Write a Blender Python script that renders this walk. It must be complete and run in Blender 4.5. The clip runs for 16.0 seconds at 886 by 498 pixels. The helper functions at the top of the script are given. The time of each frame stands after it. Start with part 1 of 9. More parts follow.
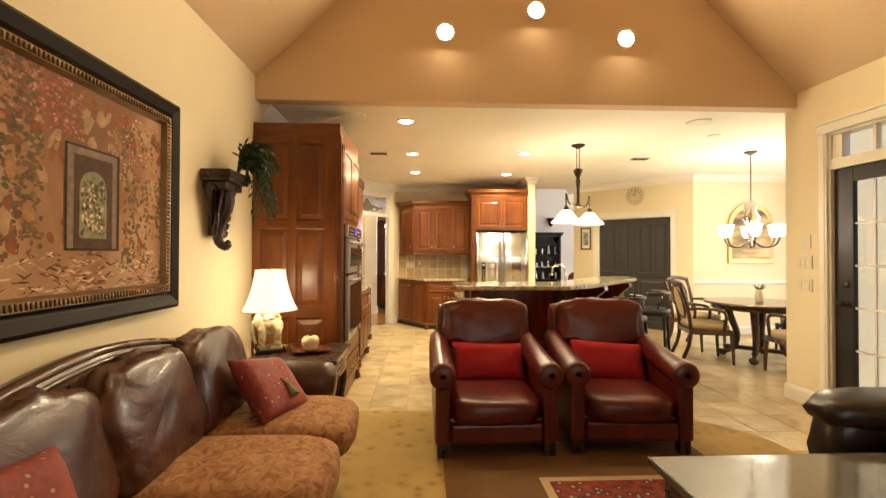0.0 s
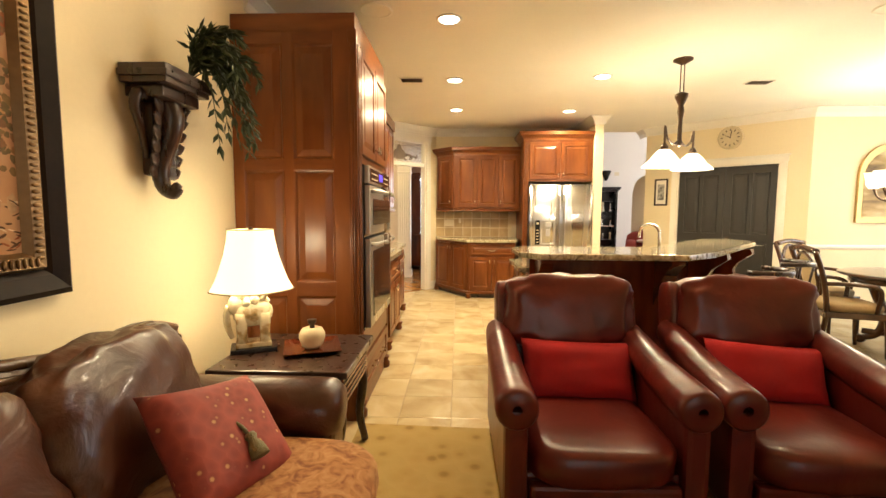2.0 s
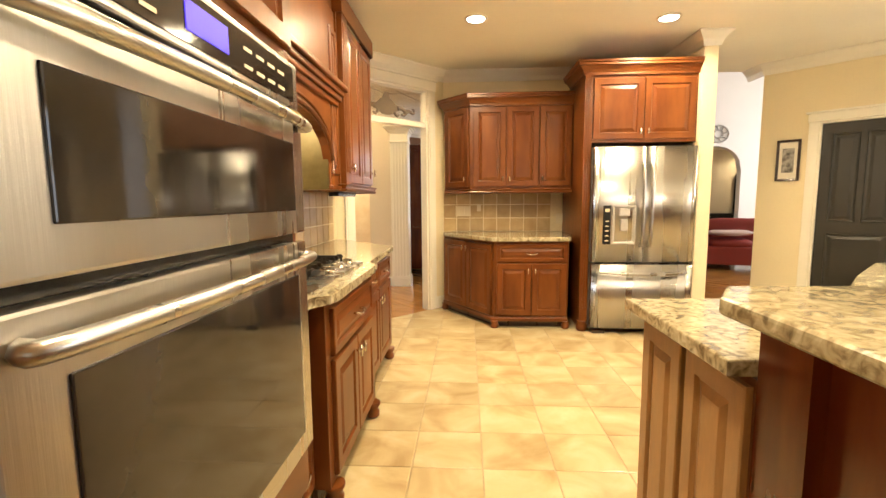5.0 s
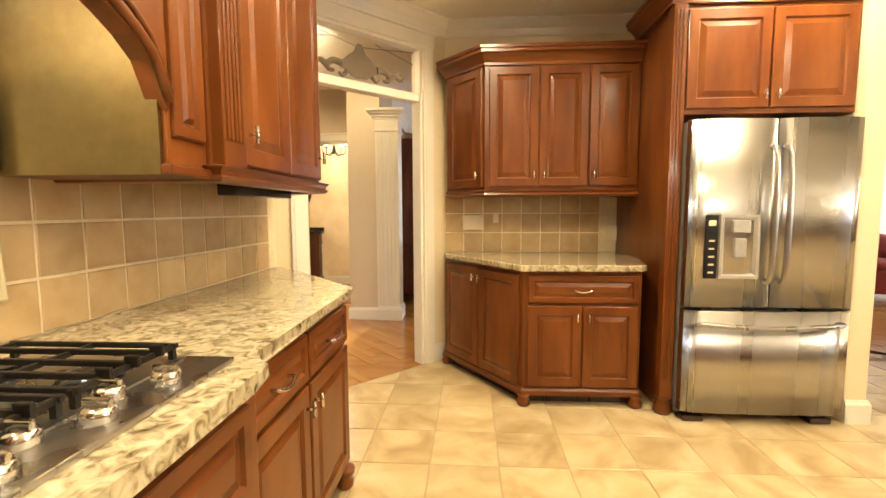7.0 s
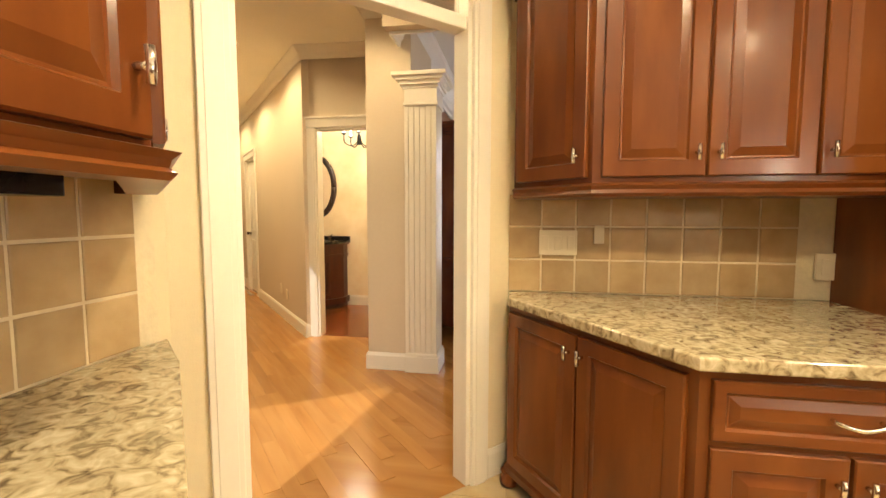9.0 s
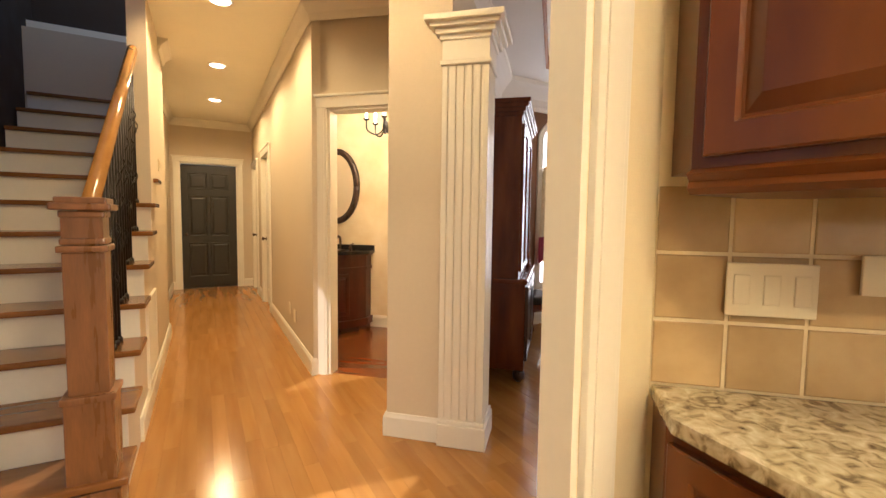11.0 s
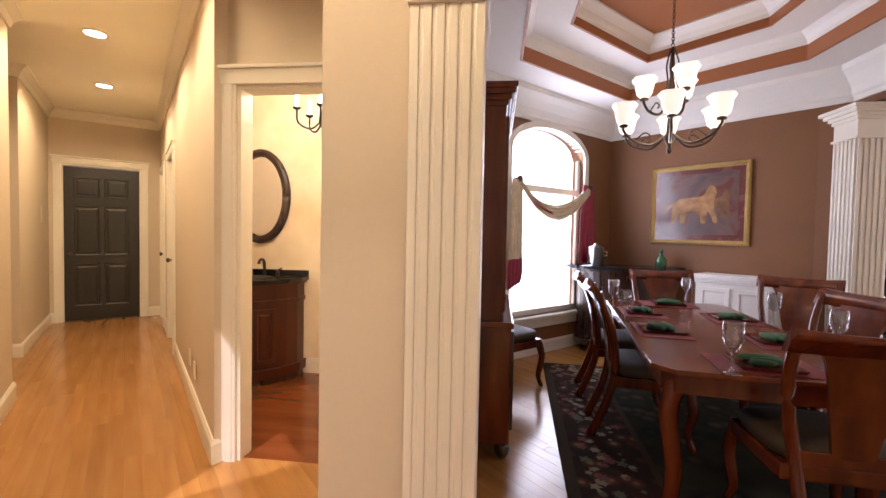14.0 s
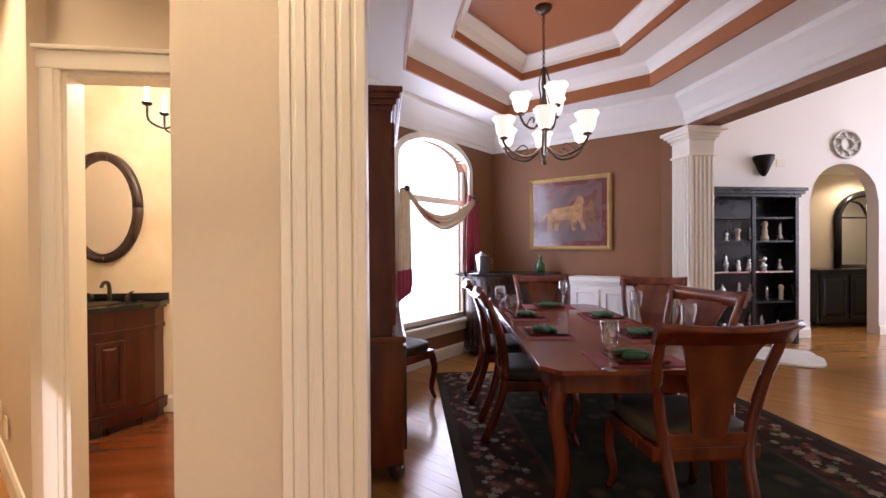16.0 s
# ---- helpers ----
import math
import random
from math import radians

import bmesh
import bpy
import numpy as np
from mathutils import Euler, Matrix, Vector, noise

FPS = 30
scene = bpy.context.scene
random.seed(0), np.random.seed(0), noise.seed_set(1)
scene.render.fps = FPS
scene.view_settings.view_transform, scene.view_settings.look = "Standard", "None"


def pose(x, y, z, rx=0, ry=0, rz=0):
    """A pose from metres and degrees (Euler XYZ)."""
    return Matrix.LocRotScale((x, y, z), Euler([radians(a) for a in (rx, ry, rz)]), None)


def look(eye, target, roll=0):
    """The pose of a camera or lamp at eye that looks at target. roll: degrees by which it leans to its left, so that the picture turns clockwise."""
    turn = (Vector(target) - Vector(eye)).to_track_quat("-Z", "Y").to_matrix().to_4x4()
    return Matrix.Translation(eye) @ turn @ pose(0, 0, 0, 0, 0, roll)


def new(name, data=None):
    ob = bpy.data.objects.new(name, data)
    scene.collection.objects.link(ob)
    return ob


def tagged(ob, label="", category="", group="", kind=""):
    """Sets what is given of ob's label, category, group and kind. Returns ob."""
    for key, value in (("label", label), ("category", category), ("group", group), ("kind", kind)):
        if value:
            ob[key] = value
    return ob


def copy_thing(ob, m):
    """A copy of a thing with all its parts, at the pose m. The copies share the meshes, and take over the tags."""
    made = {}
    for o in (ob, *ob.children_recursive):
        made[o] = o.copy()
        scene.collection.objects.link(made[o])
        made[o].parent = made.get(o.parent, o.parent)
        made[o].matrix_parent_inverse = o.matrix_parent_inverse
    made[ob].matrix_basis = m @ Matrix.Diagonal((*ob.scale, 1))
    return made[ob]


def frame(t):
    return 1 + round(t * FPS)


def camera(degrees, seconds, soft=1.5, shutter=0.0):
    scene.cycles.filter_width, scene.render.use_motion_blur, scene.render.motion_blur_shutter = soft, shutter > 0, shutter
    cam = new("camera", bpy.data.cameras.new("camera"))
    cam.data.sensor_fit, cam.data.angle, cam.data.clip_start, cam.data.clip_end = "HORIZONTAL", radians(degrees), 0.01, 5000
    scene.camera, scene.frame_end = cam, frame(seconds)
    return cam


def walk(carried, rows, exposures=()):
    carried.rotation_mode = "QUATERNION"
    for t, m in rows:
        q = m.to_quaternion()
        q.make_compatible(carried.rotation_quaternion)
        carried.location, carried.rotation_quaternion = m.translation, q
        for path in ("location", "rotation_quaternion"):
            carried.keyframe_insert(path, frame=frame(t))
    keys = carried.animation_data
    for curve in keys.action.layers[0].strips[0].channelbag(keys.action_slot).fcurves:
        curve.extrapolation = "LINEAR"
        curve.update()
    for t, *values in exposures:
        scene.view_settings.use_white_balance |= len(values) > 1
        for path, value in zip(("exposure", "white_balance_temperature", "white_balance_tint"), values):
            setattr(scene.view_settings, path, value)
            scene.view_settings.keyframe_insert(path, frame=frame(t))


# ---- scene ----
cam = camera(90.2, 16.0)
METRES, EYE, TILT, LEAN, TURN = 8.9, 1.37, 0.0, 0.0, -2.5
ROWS = [
    (0.0, 0.0, 0.0, 0.0, -0.0, 0.63, -0.13),
    (0.5, -0.0048, 0.0182, -0.0016, 0.98, -0.42, -0.38),
    (1.0, -0.0087, 0.0491, -0.0028, 2.2, -1.88, -0.45),
    (1.5, -0.013, 0.0887, -0.0031, 3.49, -3.35, -0.37),
    (2.0, -0.0185, 0.1358, -0.0035, 4.49, -4.8, -0.27),
    (2.5, -0.0206, 0.1862, -0.0054, 5.46, -6.0, 0.02),
    (3.0, -0.0251, 0.2338, -0.0072, 5.82, -6.52, 0.2),
    (3.5, -0.029, 0.2787, -0.009, 5.85, -6.75, 0.3),
    (4.0, -0.0337, 0.323, -0.0096, 5.69, -6.9, 0.25),
    (6.5, -0.0549, 0.5427, -0.0129, 5.59, -4.99, 0.59),
    (7.0, -0.0587, 0.5877, -0.013, 6.01, -5.04, 0.24),
    (7.5, -0.0643, 0.6334, -0.0127, 7.15, -5.12, 0.08),
    (8.0, -0.0698, 0.6762, -0.0104, 8.66, -5.12, -0.03),
    (8.5, -0.0789, 0.7169, -0.0099, 10.11, -4.84, -0.21),
    (9.0, -0.0842, 0.7557, -0.0094, 12.18, -4.58, -0.08),
    (9.5, -0.0905, 0.7906, -0.0089, 13.88, -4.27, -0.25),
    (10.0, -0.0991, 0.8195, -0.0085, 15.04, -4.12, -0.46),
    (12.5, -0.1469, 0.9343, -0.0064, 17.55, -3.49, -1.03),
    (13.0, -0.1511, 0.95, -0.0052, 15.77, -2.78, -1.07),
    (13.5, -0.1559, 0.9605, -0.0041, 12.87, -2.33, -1.15),
    (14.0, -0.1587, 0.9672, -0.0031, 9.39, -2.05, -1.12),
    (14.5, -0.1594, 0.9714, -0.0031, 5.56, -1.69, -1.02),
    (15.0, -0.1598, 0.9749, -0.0033, 1.93, -1.31, -0.75),
    (15.5, -0.1594, 0.9782, -0.0038, -1.69, -0.83, -0.24),
    (16.0, -0.1588, 0.9801, -0.004, -4.95, -0.44, 0.38),
]
walk(cam, [(t, pose(0, 0, EYE, TILT, LEAN, TURN) @ pose(METRES * x, METRES * y, METRES * z, 90 + pitch, roll, yaw)) for t, x, y, z, yaw, pitch, roll in ROWS],
     [(0.0, 0.05, 6250, 12), (2.0, 0.14, 6250, 12), (4.0, 0.16, 6250, 12), (6.5, 0.02, 6250, 12), (8.5, 0.02, 6300, 13), (10.0, 0.02, 6300, 16), (12.5, -0.08, 6050, 20), (14.0, 0.0, 5800, 25), (16.0, 0.0, 5650, 27)])

# ---- world and light ----
scene.view_settings.exposure = 0.0
world = bpy.data.worlds.new("sky")
scene.world = world
world.use_nodes = True
_wn = world.node_tree.nodes
_sky = _wn.new("ShaderNodeTexSky")
_sky.sky_type, _sky.sun_disc = "NISHITA", False
_sky.sun_elevation, _sky.sun_rotation = radians(55), radians(188)
world.node_tree.links.new(_sky.outputs[0], _wn["Background"].inputs[0])
_wn["Background"].inputs[1].default_value = 0.12
WARM = (1.0, 0.80, 0.46)
SOFT = (1.0, 0.85, 0.60)
DAY = (0.90, 0.95, 1.0)


def lamp(name, kind, at, energy, colour, size=0.1, aim=None, spot=120.0, size_y=None):
    data = bpy.data.lights.new(name, kind)
    data.energy, data.color = energy, colour
    if kind == "AREA":
        data.shape = "RECTANGLE" if size_y else "DISK"
        data.size = size
        if size_y:
            data.size_y = size_y
    else:
        data.shadow_soft_size = size
    if kind == "SPOT":
        data.spot_size, data.spot_blend = radians(spot), 0.4
    ob = new(name, data)
    ob.matrix_world = look(at, aim) if aim else pose(*at)
    return ob


sun = bpy.data.lights.new("sun", "SUN")
sun.energy, sun.angle, sun.color = 3.0, radians(0.6), (1, 0.95, 0.88)
new("sun", sun).matrix_world = look((0, 0, 0), (0.15, 1.0, -1.5))
KC = 2.745   # kitchen ceiling
HC = 2.93    # hall ceiling
CANS = [(-0.19, 4.57), (-0.16, 6.07), (-0.15, 7.45), (1.37, 5.97), (1.42, 7.54)]
GABLE = [(0.19, 3.38), (1.02, 3.60), (1.86, 3.36)]
# Three hall cans, then one added fill lamp that has no fixture.
HALLCANS_AND_FILL = [(-3.25, 10.75), (-4.35, 11.98), (-5.46, 13.2), (-1.9, 9.3)]
for cx, cy in CANS:
    lamp("can_light", "SPOT", (cx, cy, KC - 0.03), 138, WARM, 0.09, (cx, cy, 0), 166)
for gx, gz in GABLE:
    lamp("gable_light", "AREA", (gx, 3.945, gz), 29, WARM, 0.16, (gx, 0.0, gz - 0.9))
for cx, cy in HALLCANS_AND_FILL:
    lamp("hall_can_and_fill_light", "SPOT", (cx, cy, HC - 0.03), 112, (1.0, 0.75, 0.38), 0.10, (cx, cy, 0), 164)
lamp("pendant_bulb", "POINT", (1.95, 5.47, 1.72), 52, SOFT, 0.1)
lamp("nook_chandelier_bulb", "POINT", (4.36, 5.7, 1.85), 95, SOFT, 0.22)
lamp("table_lamp_bulb", "POINT", (-1.17, 3.43, 1.12), 10, WARM, 0.06)
lamp("powder_bulb", "POINT", (-2.3, 11.75, 2.4), 50, SOFT, 0.25)
lamp("dining_chandelier_bulb", "POINT", (0.28, 12.3, 2.16), 14, SOFT, 0.2)
lamp("hood_lamp", "SPOT", (-1.25, 5.78, 2.0), 40, SOFT, 0.05, (-1.42, 5.78, 0.9), 150)
lamp("dining_window_daylight", "AREA", (-0.33, 13.75, 1.45), 40, DAY, 1.2, (0.6, 12.8, 1.75), size_y=2.0)
lamp("living_window_daylight", "AREA", (8.4, 11.8, 2.2), 190, (1.0, 0.97, 0.92), 3.2, (4.0, 12.2, 1.2), size_y=2.6)
lamp("nook_window_daylight", "AREA", (6.4, 5.6, 1.6), 50, DAY, 2.2, (3.0, 5.8, 1.2), size_y=1.8)
# Added warm fill at the rear of the great room, for unseen lamps.
lamp("rear_fill_light", "AREA", (1.0, -3.85, 1.7), 15, SOFT, 3.0, (1.0, 0, 1.3), size_y=1.8)

lamp("study_can_light", "SPOT", (6.9, 15.0, 2.46), 60, WARM, 0.09, (6.9, 15.0, 0), 160)

# ---- building helpers ----
def mat(name, colour, rough=0.5, metal=0.0, scale=6.0, vary=0.12, bump=0.0, bscale=60.0, fine=40.0, coat=0.0, island=0.0, stretch=None):
    """A paint or finish with variation at two scales, fine relief, and a shift from piece to piece."""
    m = bpy.data.materials.new(name)
    m.use_nodes = True
    nt = m.node_tree
    n, l = nt.nodes, nt.links
    b = n["Principled BSDF"]
    b.inputs["Metallic"].default_value = metal
    b.inputs["Coat Weight"].default_value = coat
    b.inputs["Coat Roughness"].default_value = 0.12
    tc = n.new("ShaderNodeTexCoord")
    mp = n.new("ShaderNodeMapping")
    l.new(tc.outputs["Object"], mp.inputs[0])
    if stretch:
        mp.inputs["Scale"].default_value = stretch
    big, small = n.new("ShaderNodeTexNoise"), n.new("ShaderNodeTexNoise")
    big.inputs["Scale"].default_value, small.inputs["Scale"].default_value = scale, fine
    big.inputs["Detail"].default_value = small.inputs["Detail"].default_value = 4
    for t in (big, small):
        l.new(mp.outputs[0], t.inputs["Vector"])
    add = n.new("ShaderNodeMath")
    add.operation = "MULTIPLY_ADD"
    l.new(small.outputs[0], add.inputs[0])
    add.inputs[1].default_value = 0.5
    l.new(big.outputs[0], add.inputs[2])
    rng = n.new("ShaderNodeMapRange")
    rng.inputs[1].default_value, rng.inputs[2].default_value = 0.45, 1.05
    rng.inputs[3].default_value, rng.inputs[4].default_value = 1 - vary, 1 + vary
    l.new(add.outputs[0], rng.inputs[0])
    val = rng.outputs[0]
    if island:
        info = n.new("ShaderNodeObjectInfo")
        r2 = n.new("ShaderNodeMapRange")
        r2.inputs[3].default_value, r2.inputs[4].default_value = 1 - island, 1 + island
        l.new(info.outputs["Random"], r2.inputs[0])
        mul = n.new("ShaderNodeMath")
        mul.operation = "MULTIPLY"
        l.new(val, mul.inputs[0]), l.new(r2.outputs[0], mul.inputs[1])
        val = mul.outputs[0]
    mix = n.new("ShaderNodeVectorMath")
    mix.operation = "SCALE"
    mix.inputs[0].default_value = colour
    l.new(val, mix.inputs["Scale"])
    l.new(mix.outputs[0], b.inputs["Base Color"])
    rr = n.new("ShaderNodeMapRange")
    rr.inputs[1].default_value, rr.inputs[2].default_value = 0.3, 0.7
    rr.inputs[3].default_value, rr.inputs[4].default_value = max(rough - 0.06, 0.02), min(rough + 0.08, 1)
    l.new(big.outputs[0], rr.inputs[0])
    l.new(rr.outputs[0], b.inputs["Roughness"])
    if bump:
        tx = n.new("ShaderNodeTexNoise")
        tx.inputs["Scale"].default_value, tx.inputs["Detail"].default_value = bscale, 3
        l.new(mp.outputs[0], tx.inputs["Vector"])
        bp = n.new("ShaderNodeBump")
        bp.inputs["Strength"].default_value, bp.inputs["Distance"].default_value = bump, 0.01
        l.new(tx.outputs[0], bp.inputs["Height"])
        l.new(bp.outputs[0], b.inputs["Normal"])
    return m


def ramp_mat(name, stops, rough=0.4, scale=8.0, detail=6.0, kind="noise", stretch=None, bump=0.0, coat=0.0, island=0.0, distort=0.0, bdist=0.01):
    """A material whose colour runs through stops (place, colour) by a texture."""
    m = bpy.data.materials.new(name)
    m.use_nodes = True
    nt = m.node_tree
    n, l = nt.nodes, nt.links
    b = n["Principled BSDF"]
    b.inputs["Roughness"].default_value = rough
    b.inputs["Coat Weight"].default_value = coat
    b.inputs["Coat Roughness"].default_value = 0.1
    tc, mp = n.new("ShaderNodeTexCoord"), n.new("ShaderNodeMapping")
    l.new(tc.outputs["Object"], mp.inputs[0])
    if stretch:
        mp.inputs["Scale"].default_value = stretch
    vec = mp.outputs[0]
    if island:
        info = n.new("ShaderNodeObjectInfo")
        off = n.new("ShaderNodeVectorMath")
        off.operation = "ADD"
        sc = n.new("ShaderNodeMath")
        sc.operation = "MULTIPLY"
        sc.inputs[1].default_value = 37.0
        l.new(info.outputs["Random"], sc.inputs[0])
        l.new(vec, off.inputs[0]), l.new(sc.outputs[0], off.inputs[1])
        vec = off.outputs[0]
    if kind == "noise":
        t = n.new("ShaderNodeTexNoise")
        t.inputs["Scale"].default_value, t.inputs["Detail"].default_value = scale, detail
        t.inputs["Distortion"].default_value = distort
    else:
        t = n.new("ShaderNodeTexVoronoi")
        t.inputs["Scale"].default_value = scale
    l.new(vec, t.inputs["Vector"])
    r = n.new("ShaderNodeValToRGB")
    e = r.color_ramp.elements
    while len(e) < len(stops):
        e.new(0.5)
    for k, (p, c) in zip(e, stops):
        k.position, k.color = p, (*c, 1)
    l.new(t.outputs[0], r.inputs[0])
    col = r.outputs[0]
    if island:
        hs = n.new("ShaderNodeHueSaturation")
        mr = n.new("ShaderNodeMapRange")
        mr.inputs[3].default_value, mr.inputs[4].default_value = 1 - island, 1 + island
        l.new(info.outputs["Random"], mr.inputs[0])
        l.new(mr.outputs[0], hs.inputs["Value"]), l.new(col, hs.inputs["Color"])
        col = hs.outputs[0]
    l.new(col, b.inputs["Base Color"])
    if bump:
        bp = n.new("ShaderNodeBump")
        bp.inputs["Strength"].default_value, bp.inputs["Distance"].default_value = bump, bdist
        l.new(t.outputs[0], bp.inputs["Height"])
        l.new(bp.outputs[0], b.inputs["Normal"])
    return m


def glow(name, colour, strength):
    m = bpy.data.materials.new(name)
    m.use_nodes = True
    b = m.node_tree.nodes["Principled BSDF"]
    b.inputs["Base Color"].default_value = (0.85, 0.82, 0.75, 1)
    b.inputs["Emission Color"].default_value = (*colour, 1)
    b.inputs["Emission Strength"].default_value = strength
    return m


def glass(name, tint=(1, 1, 1), rough=0.0, ior=1.45):
    m = bpy.data.materials.new(name)
    m.use_nodes = True
    b = m.node_tree.nodes["Principled BSDF"]
    b.inputs["Base Color"].default_value = (*tint, 1)
    b.inputs["Transmission Weight"].default_value = 1.0
    b.inputs["Roughness"].default_value, b.inputs["IOR"].default_value = rough, ior
    return m


M = {}
M["cream"] = mat("cream_wall_paint", (0.80, 0.69, 0.46), 0.75, scale=1.5, vary=0.04, bump=0.08, bscale=180)
M["tan"] = mat("tan_gable_paint", (0.70, 0.51, 0.32), 0.75, scale=1.5, vary=0.04, bump=0.08, bscale=180)
M["hall"] = mat("beige_hall_paint", (0.64, 0.545, 0.405), 0.7, scale=1.5, vary=0.04, bump=0.08, bscale=180)
M["brown"] = mat("brown_dining_paint", (0.215, 0.094, 0.036), 0.6, scale=3, vary=0.1, bump=0.1, bscale=120)
M["rust"] = mat("rust_tray_paint", (0.34, 0.125, 0.042), 0.5, scale=3, vary=0.08)
M["plaster"] = ramp_mat("mottled_gold_plaster", [(0.3, (0.74, 0.58, 0.34)), (0.7, (0.88, 0.78, 0.58))], 0.7, 3.0)
M["white"] = mat("white_wall_paint", (0.80, 0.77, 0.72), 0.7, scale=1.5, vary=0.03)
M["ceiling"] = mat("ceiling_paint", (0.90, 0.86, 0.72), 0.85, scale=2, vary=0.03, bump=0.1, bscale=150)
M["trim"] = mat("white_trim_paint", (0.82, 0.775, 0.665), 0.35, scale=3, vary=0.03)
M["wood"] = ramp_mat("cherry_cabinet_wood", [(0.25, (0.088, 0.022, 0.005)), (0.5, (0.148, 0.043, 0.009)), (0.78, (0.225, 0.074, 0.015))], 0.29, 2.4, 6, stretch=(2.6, 2.6, 0.7), coat=0.2, island=0.10)
M["woodh"] = ramp_mat("cherry_cabinet_wood_across", [(0.25, (0.088, 0.022, 0.005)), (0.5, (0.148, 0.043, 0.009)), (0.78, (0.215, 0.070, 0.015))], 0.32, 2.4, 5, stretch=(0.8, 0.8, 5), coat=0.2)
for k_ in ("wood", "woodh"):
    M[k_].node_tree.nodes["Principled BSDF"].inputs["Specular IOR Level"].default_value = 0.32
    M[k_].node_tree.nodes["Principled BSDF"].inputs["Coat Weight"].default_value = 0.08
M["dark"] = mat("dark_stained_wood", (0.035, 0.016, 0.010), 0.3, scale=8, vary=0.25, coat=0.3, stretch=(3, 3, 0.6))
M["mahog"] = ramp_mat("red_mahogany", [(0.25, (0.060, 0.009, 0.002)), (0.55, (0.130, 0.023, 0.005)), (0.8, (0.195, 0.042, 0.009))], 0.24, 3, 6, stretch=(3, 3, 0.6), coat=0.25, island=0.1)
M["blackp"] = mat("charcoal_door_paint", (0.024, 0.022, 0.018), 0.38, scale=4, vary=0.12)
M["granite"] = ramp_mat("granite", [(0.26, (0.075, 0.055, 0.032)), (0.38, (0.24, 0.19, 0.11)), (0.50, (0.44, 0.375, 0.235)), (0.74, (0.66, 0.59, 0.43))], 0.1, 28, 10, coat=0.4, distort=1.2)
M["tile"] = ramp_mat("floor_tile_stone", [(0.3, (0.40, 0.285, 0.14)), (0.5, (0.53, 0.41, 0.225)), (0.72, (0.63, 0.525, 0.33))], 0.24, 3.2, 8, island=0.09, bump=0.05, distort=0.8)
M["grout"] = mat("floor_grout", (0.40, 0.31, 0.18), 0.9, bump=0.2)
M["jointl"] = mat("pale_tile_grout", (0.78, 0.68, 0.46), 0.9, bump=0.2)
M["splash"] = ramp_mat("backsplash_tile", [(0.3, (0.44, 0.30, 0.14)), (0.7, (0.56, 0.41, 0.215))], 0.32, 9, 5, island=0.13, bump=0.1)
M["plank"] = ramp_mat("oak_plank", [(0.25, (0.33, 0.148, 0.036)), (0.5, (0.40, 0.19, 0.048)), (0.8, (0.47, 0.235, 0.07))], 0.17, 1.6, 3, stretch=(0.8, 7, 6), island=0.09)
M["steel"] = mat("brushed_steel", (0.48, 0.465, 0.445), 0.27, 1.0, scale=0.7, vary=0.05, fine=60, stretch=(10, 10, 0.3), bump=0.06, bscale=14)
M["chrome"] = mat("polished_nickel", (0.75, 0.72, 0.66), 0.15, 1.0)
M["brass"] = mat("aged_brass_sheet", (0.30, 0.245, 0.12), 0.34, 1.0, scale=3, vary=0.2, fine=30)
M["iron"] = mat("black_wrought_iron", (0.022, 0.018, 0.015), 0.45, 0.6, bump=0.2)
M["bronze"] = mat("oil_rubbed_bronze", (0.09, 0.06, 0.04), 0.35, 0.8, vary=0.25)
M["black"] = mat("black_enamel", (0.015, 0.015, 0.016), 0.2)
M["ovenglass"] = mat("oven_glass", (0.03, 0.024, 0.02), 0.04)
M["red"] = ramp_mat("oxblood_leather", [(0.3, (0.065, 0.007, 0.005)), (0.6, (0.115, 0.014, 0.008)), (0.8, (0.15, 0.021, 0.012))], 0.33, 3.5, 5, bump=0.3, coat=0.08, distort=1.0, bdist=0.02)
M["brownl"] = ramp_mat("brown_leather", [(0.3, (0.038, 0.012, 0.006)), (0.6, (0.076, 0.026, 0.013)), (0.8, (0.12, 0.045, 0.023))], 0.33, 4, 6, bump=0.75, coat=0.16, distort=1.2, bdist=0.022)
M["redf"] = mat("red_pillow_cloth", (0.38, 0.006, 0.008), 0.85, vary=0.15, bump=0.4, bscale=300)
M["chenille"] = ramp_mat("rust_chenille", [(0.3, (0.17, 0.06, 0.018)), (0.5, (0.32, 0.145, 0.05)), (0.72, (0.42, 0.225, 0.09))], 0.9, 18, 6, bump=0.4, distort=1.5)
M["shade"] = glow("lamp_shade_cloth", (1.0, 0.80, 0.48), 1.45)
M["bulbglow"] = glow("lit_lens", (1.0, 0.88, 0.66), 14)
M["frost"] = glow("lit_frosted_glass", (1.0, 0.86, 0.62), 2.2)
M["tulip"] = glow("lit_tulip_glass", (1.0, 0.84, 0.60), 0.95)
M["daypane"] = glow("bright_sky_pane", (1.0, 1.0, 1.0), 3.2)
M["clear"] = glass("clear_glass")
M["ivory"] = mat("ivory_glazed_ceramic", (0.66, 0.56, 0.36), 0.2, vary=0.12)
M["leaf"] = mat("dark_green_leaf", (0.045, 0.07, 0.025), 0.5, vary=0.35, island=0.2)
M["mirror"] = mat("mirror_silver", (0.9, 0.9, 0.9), 0.02, 1.0, vary=0.0)
M["plate"] = mat("almond_switch_plastic", (0.74, 0.66, 0.48), 0.4, vary=0.02)
M["gold"] = mat("gilt_frame", (0.55, 0.38, 0.14), 0.35, 0.7, vary=0.2)


def empty_bm():
    return bmesh.new()


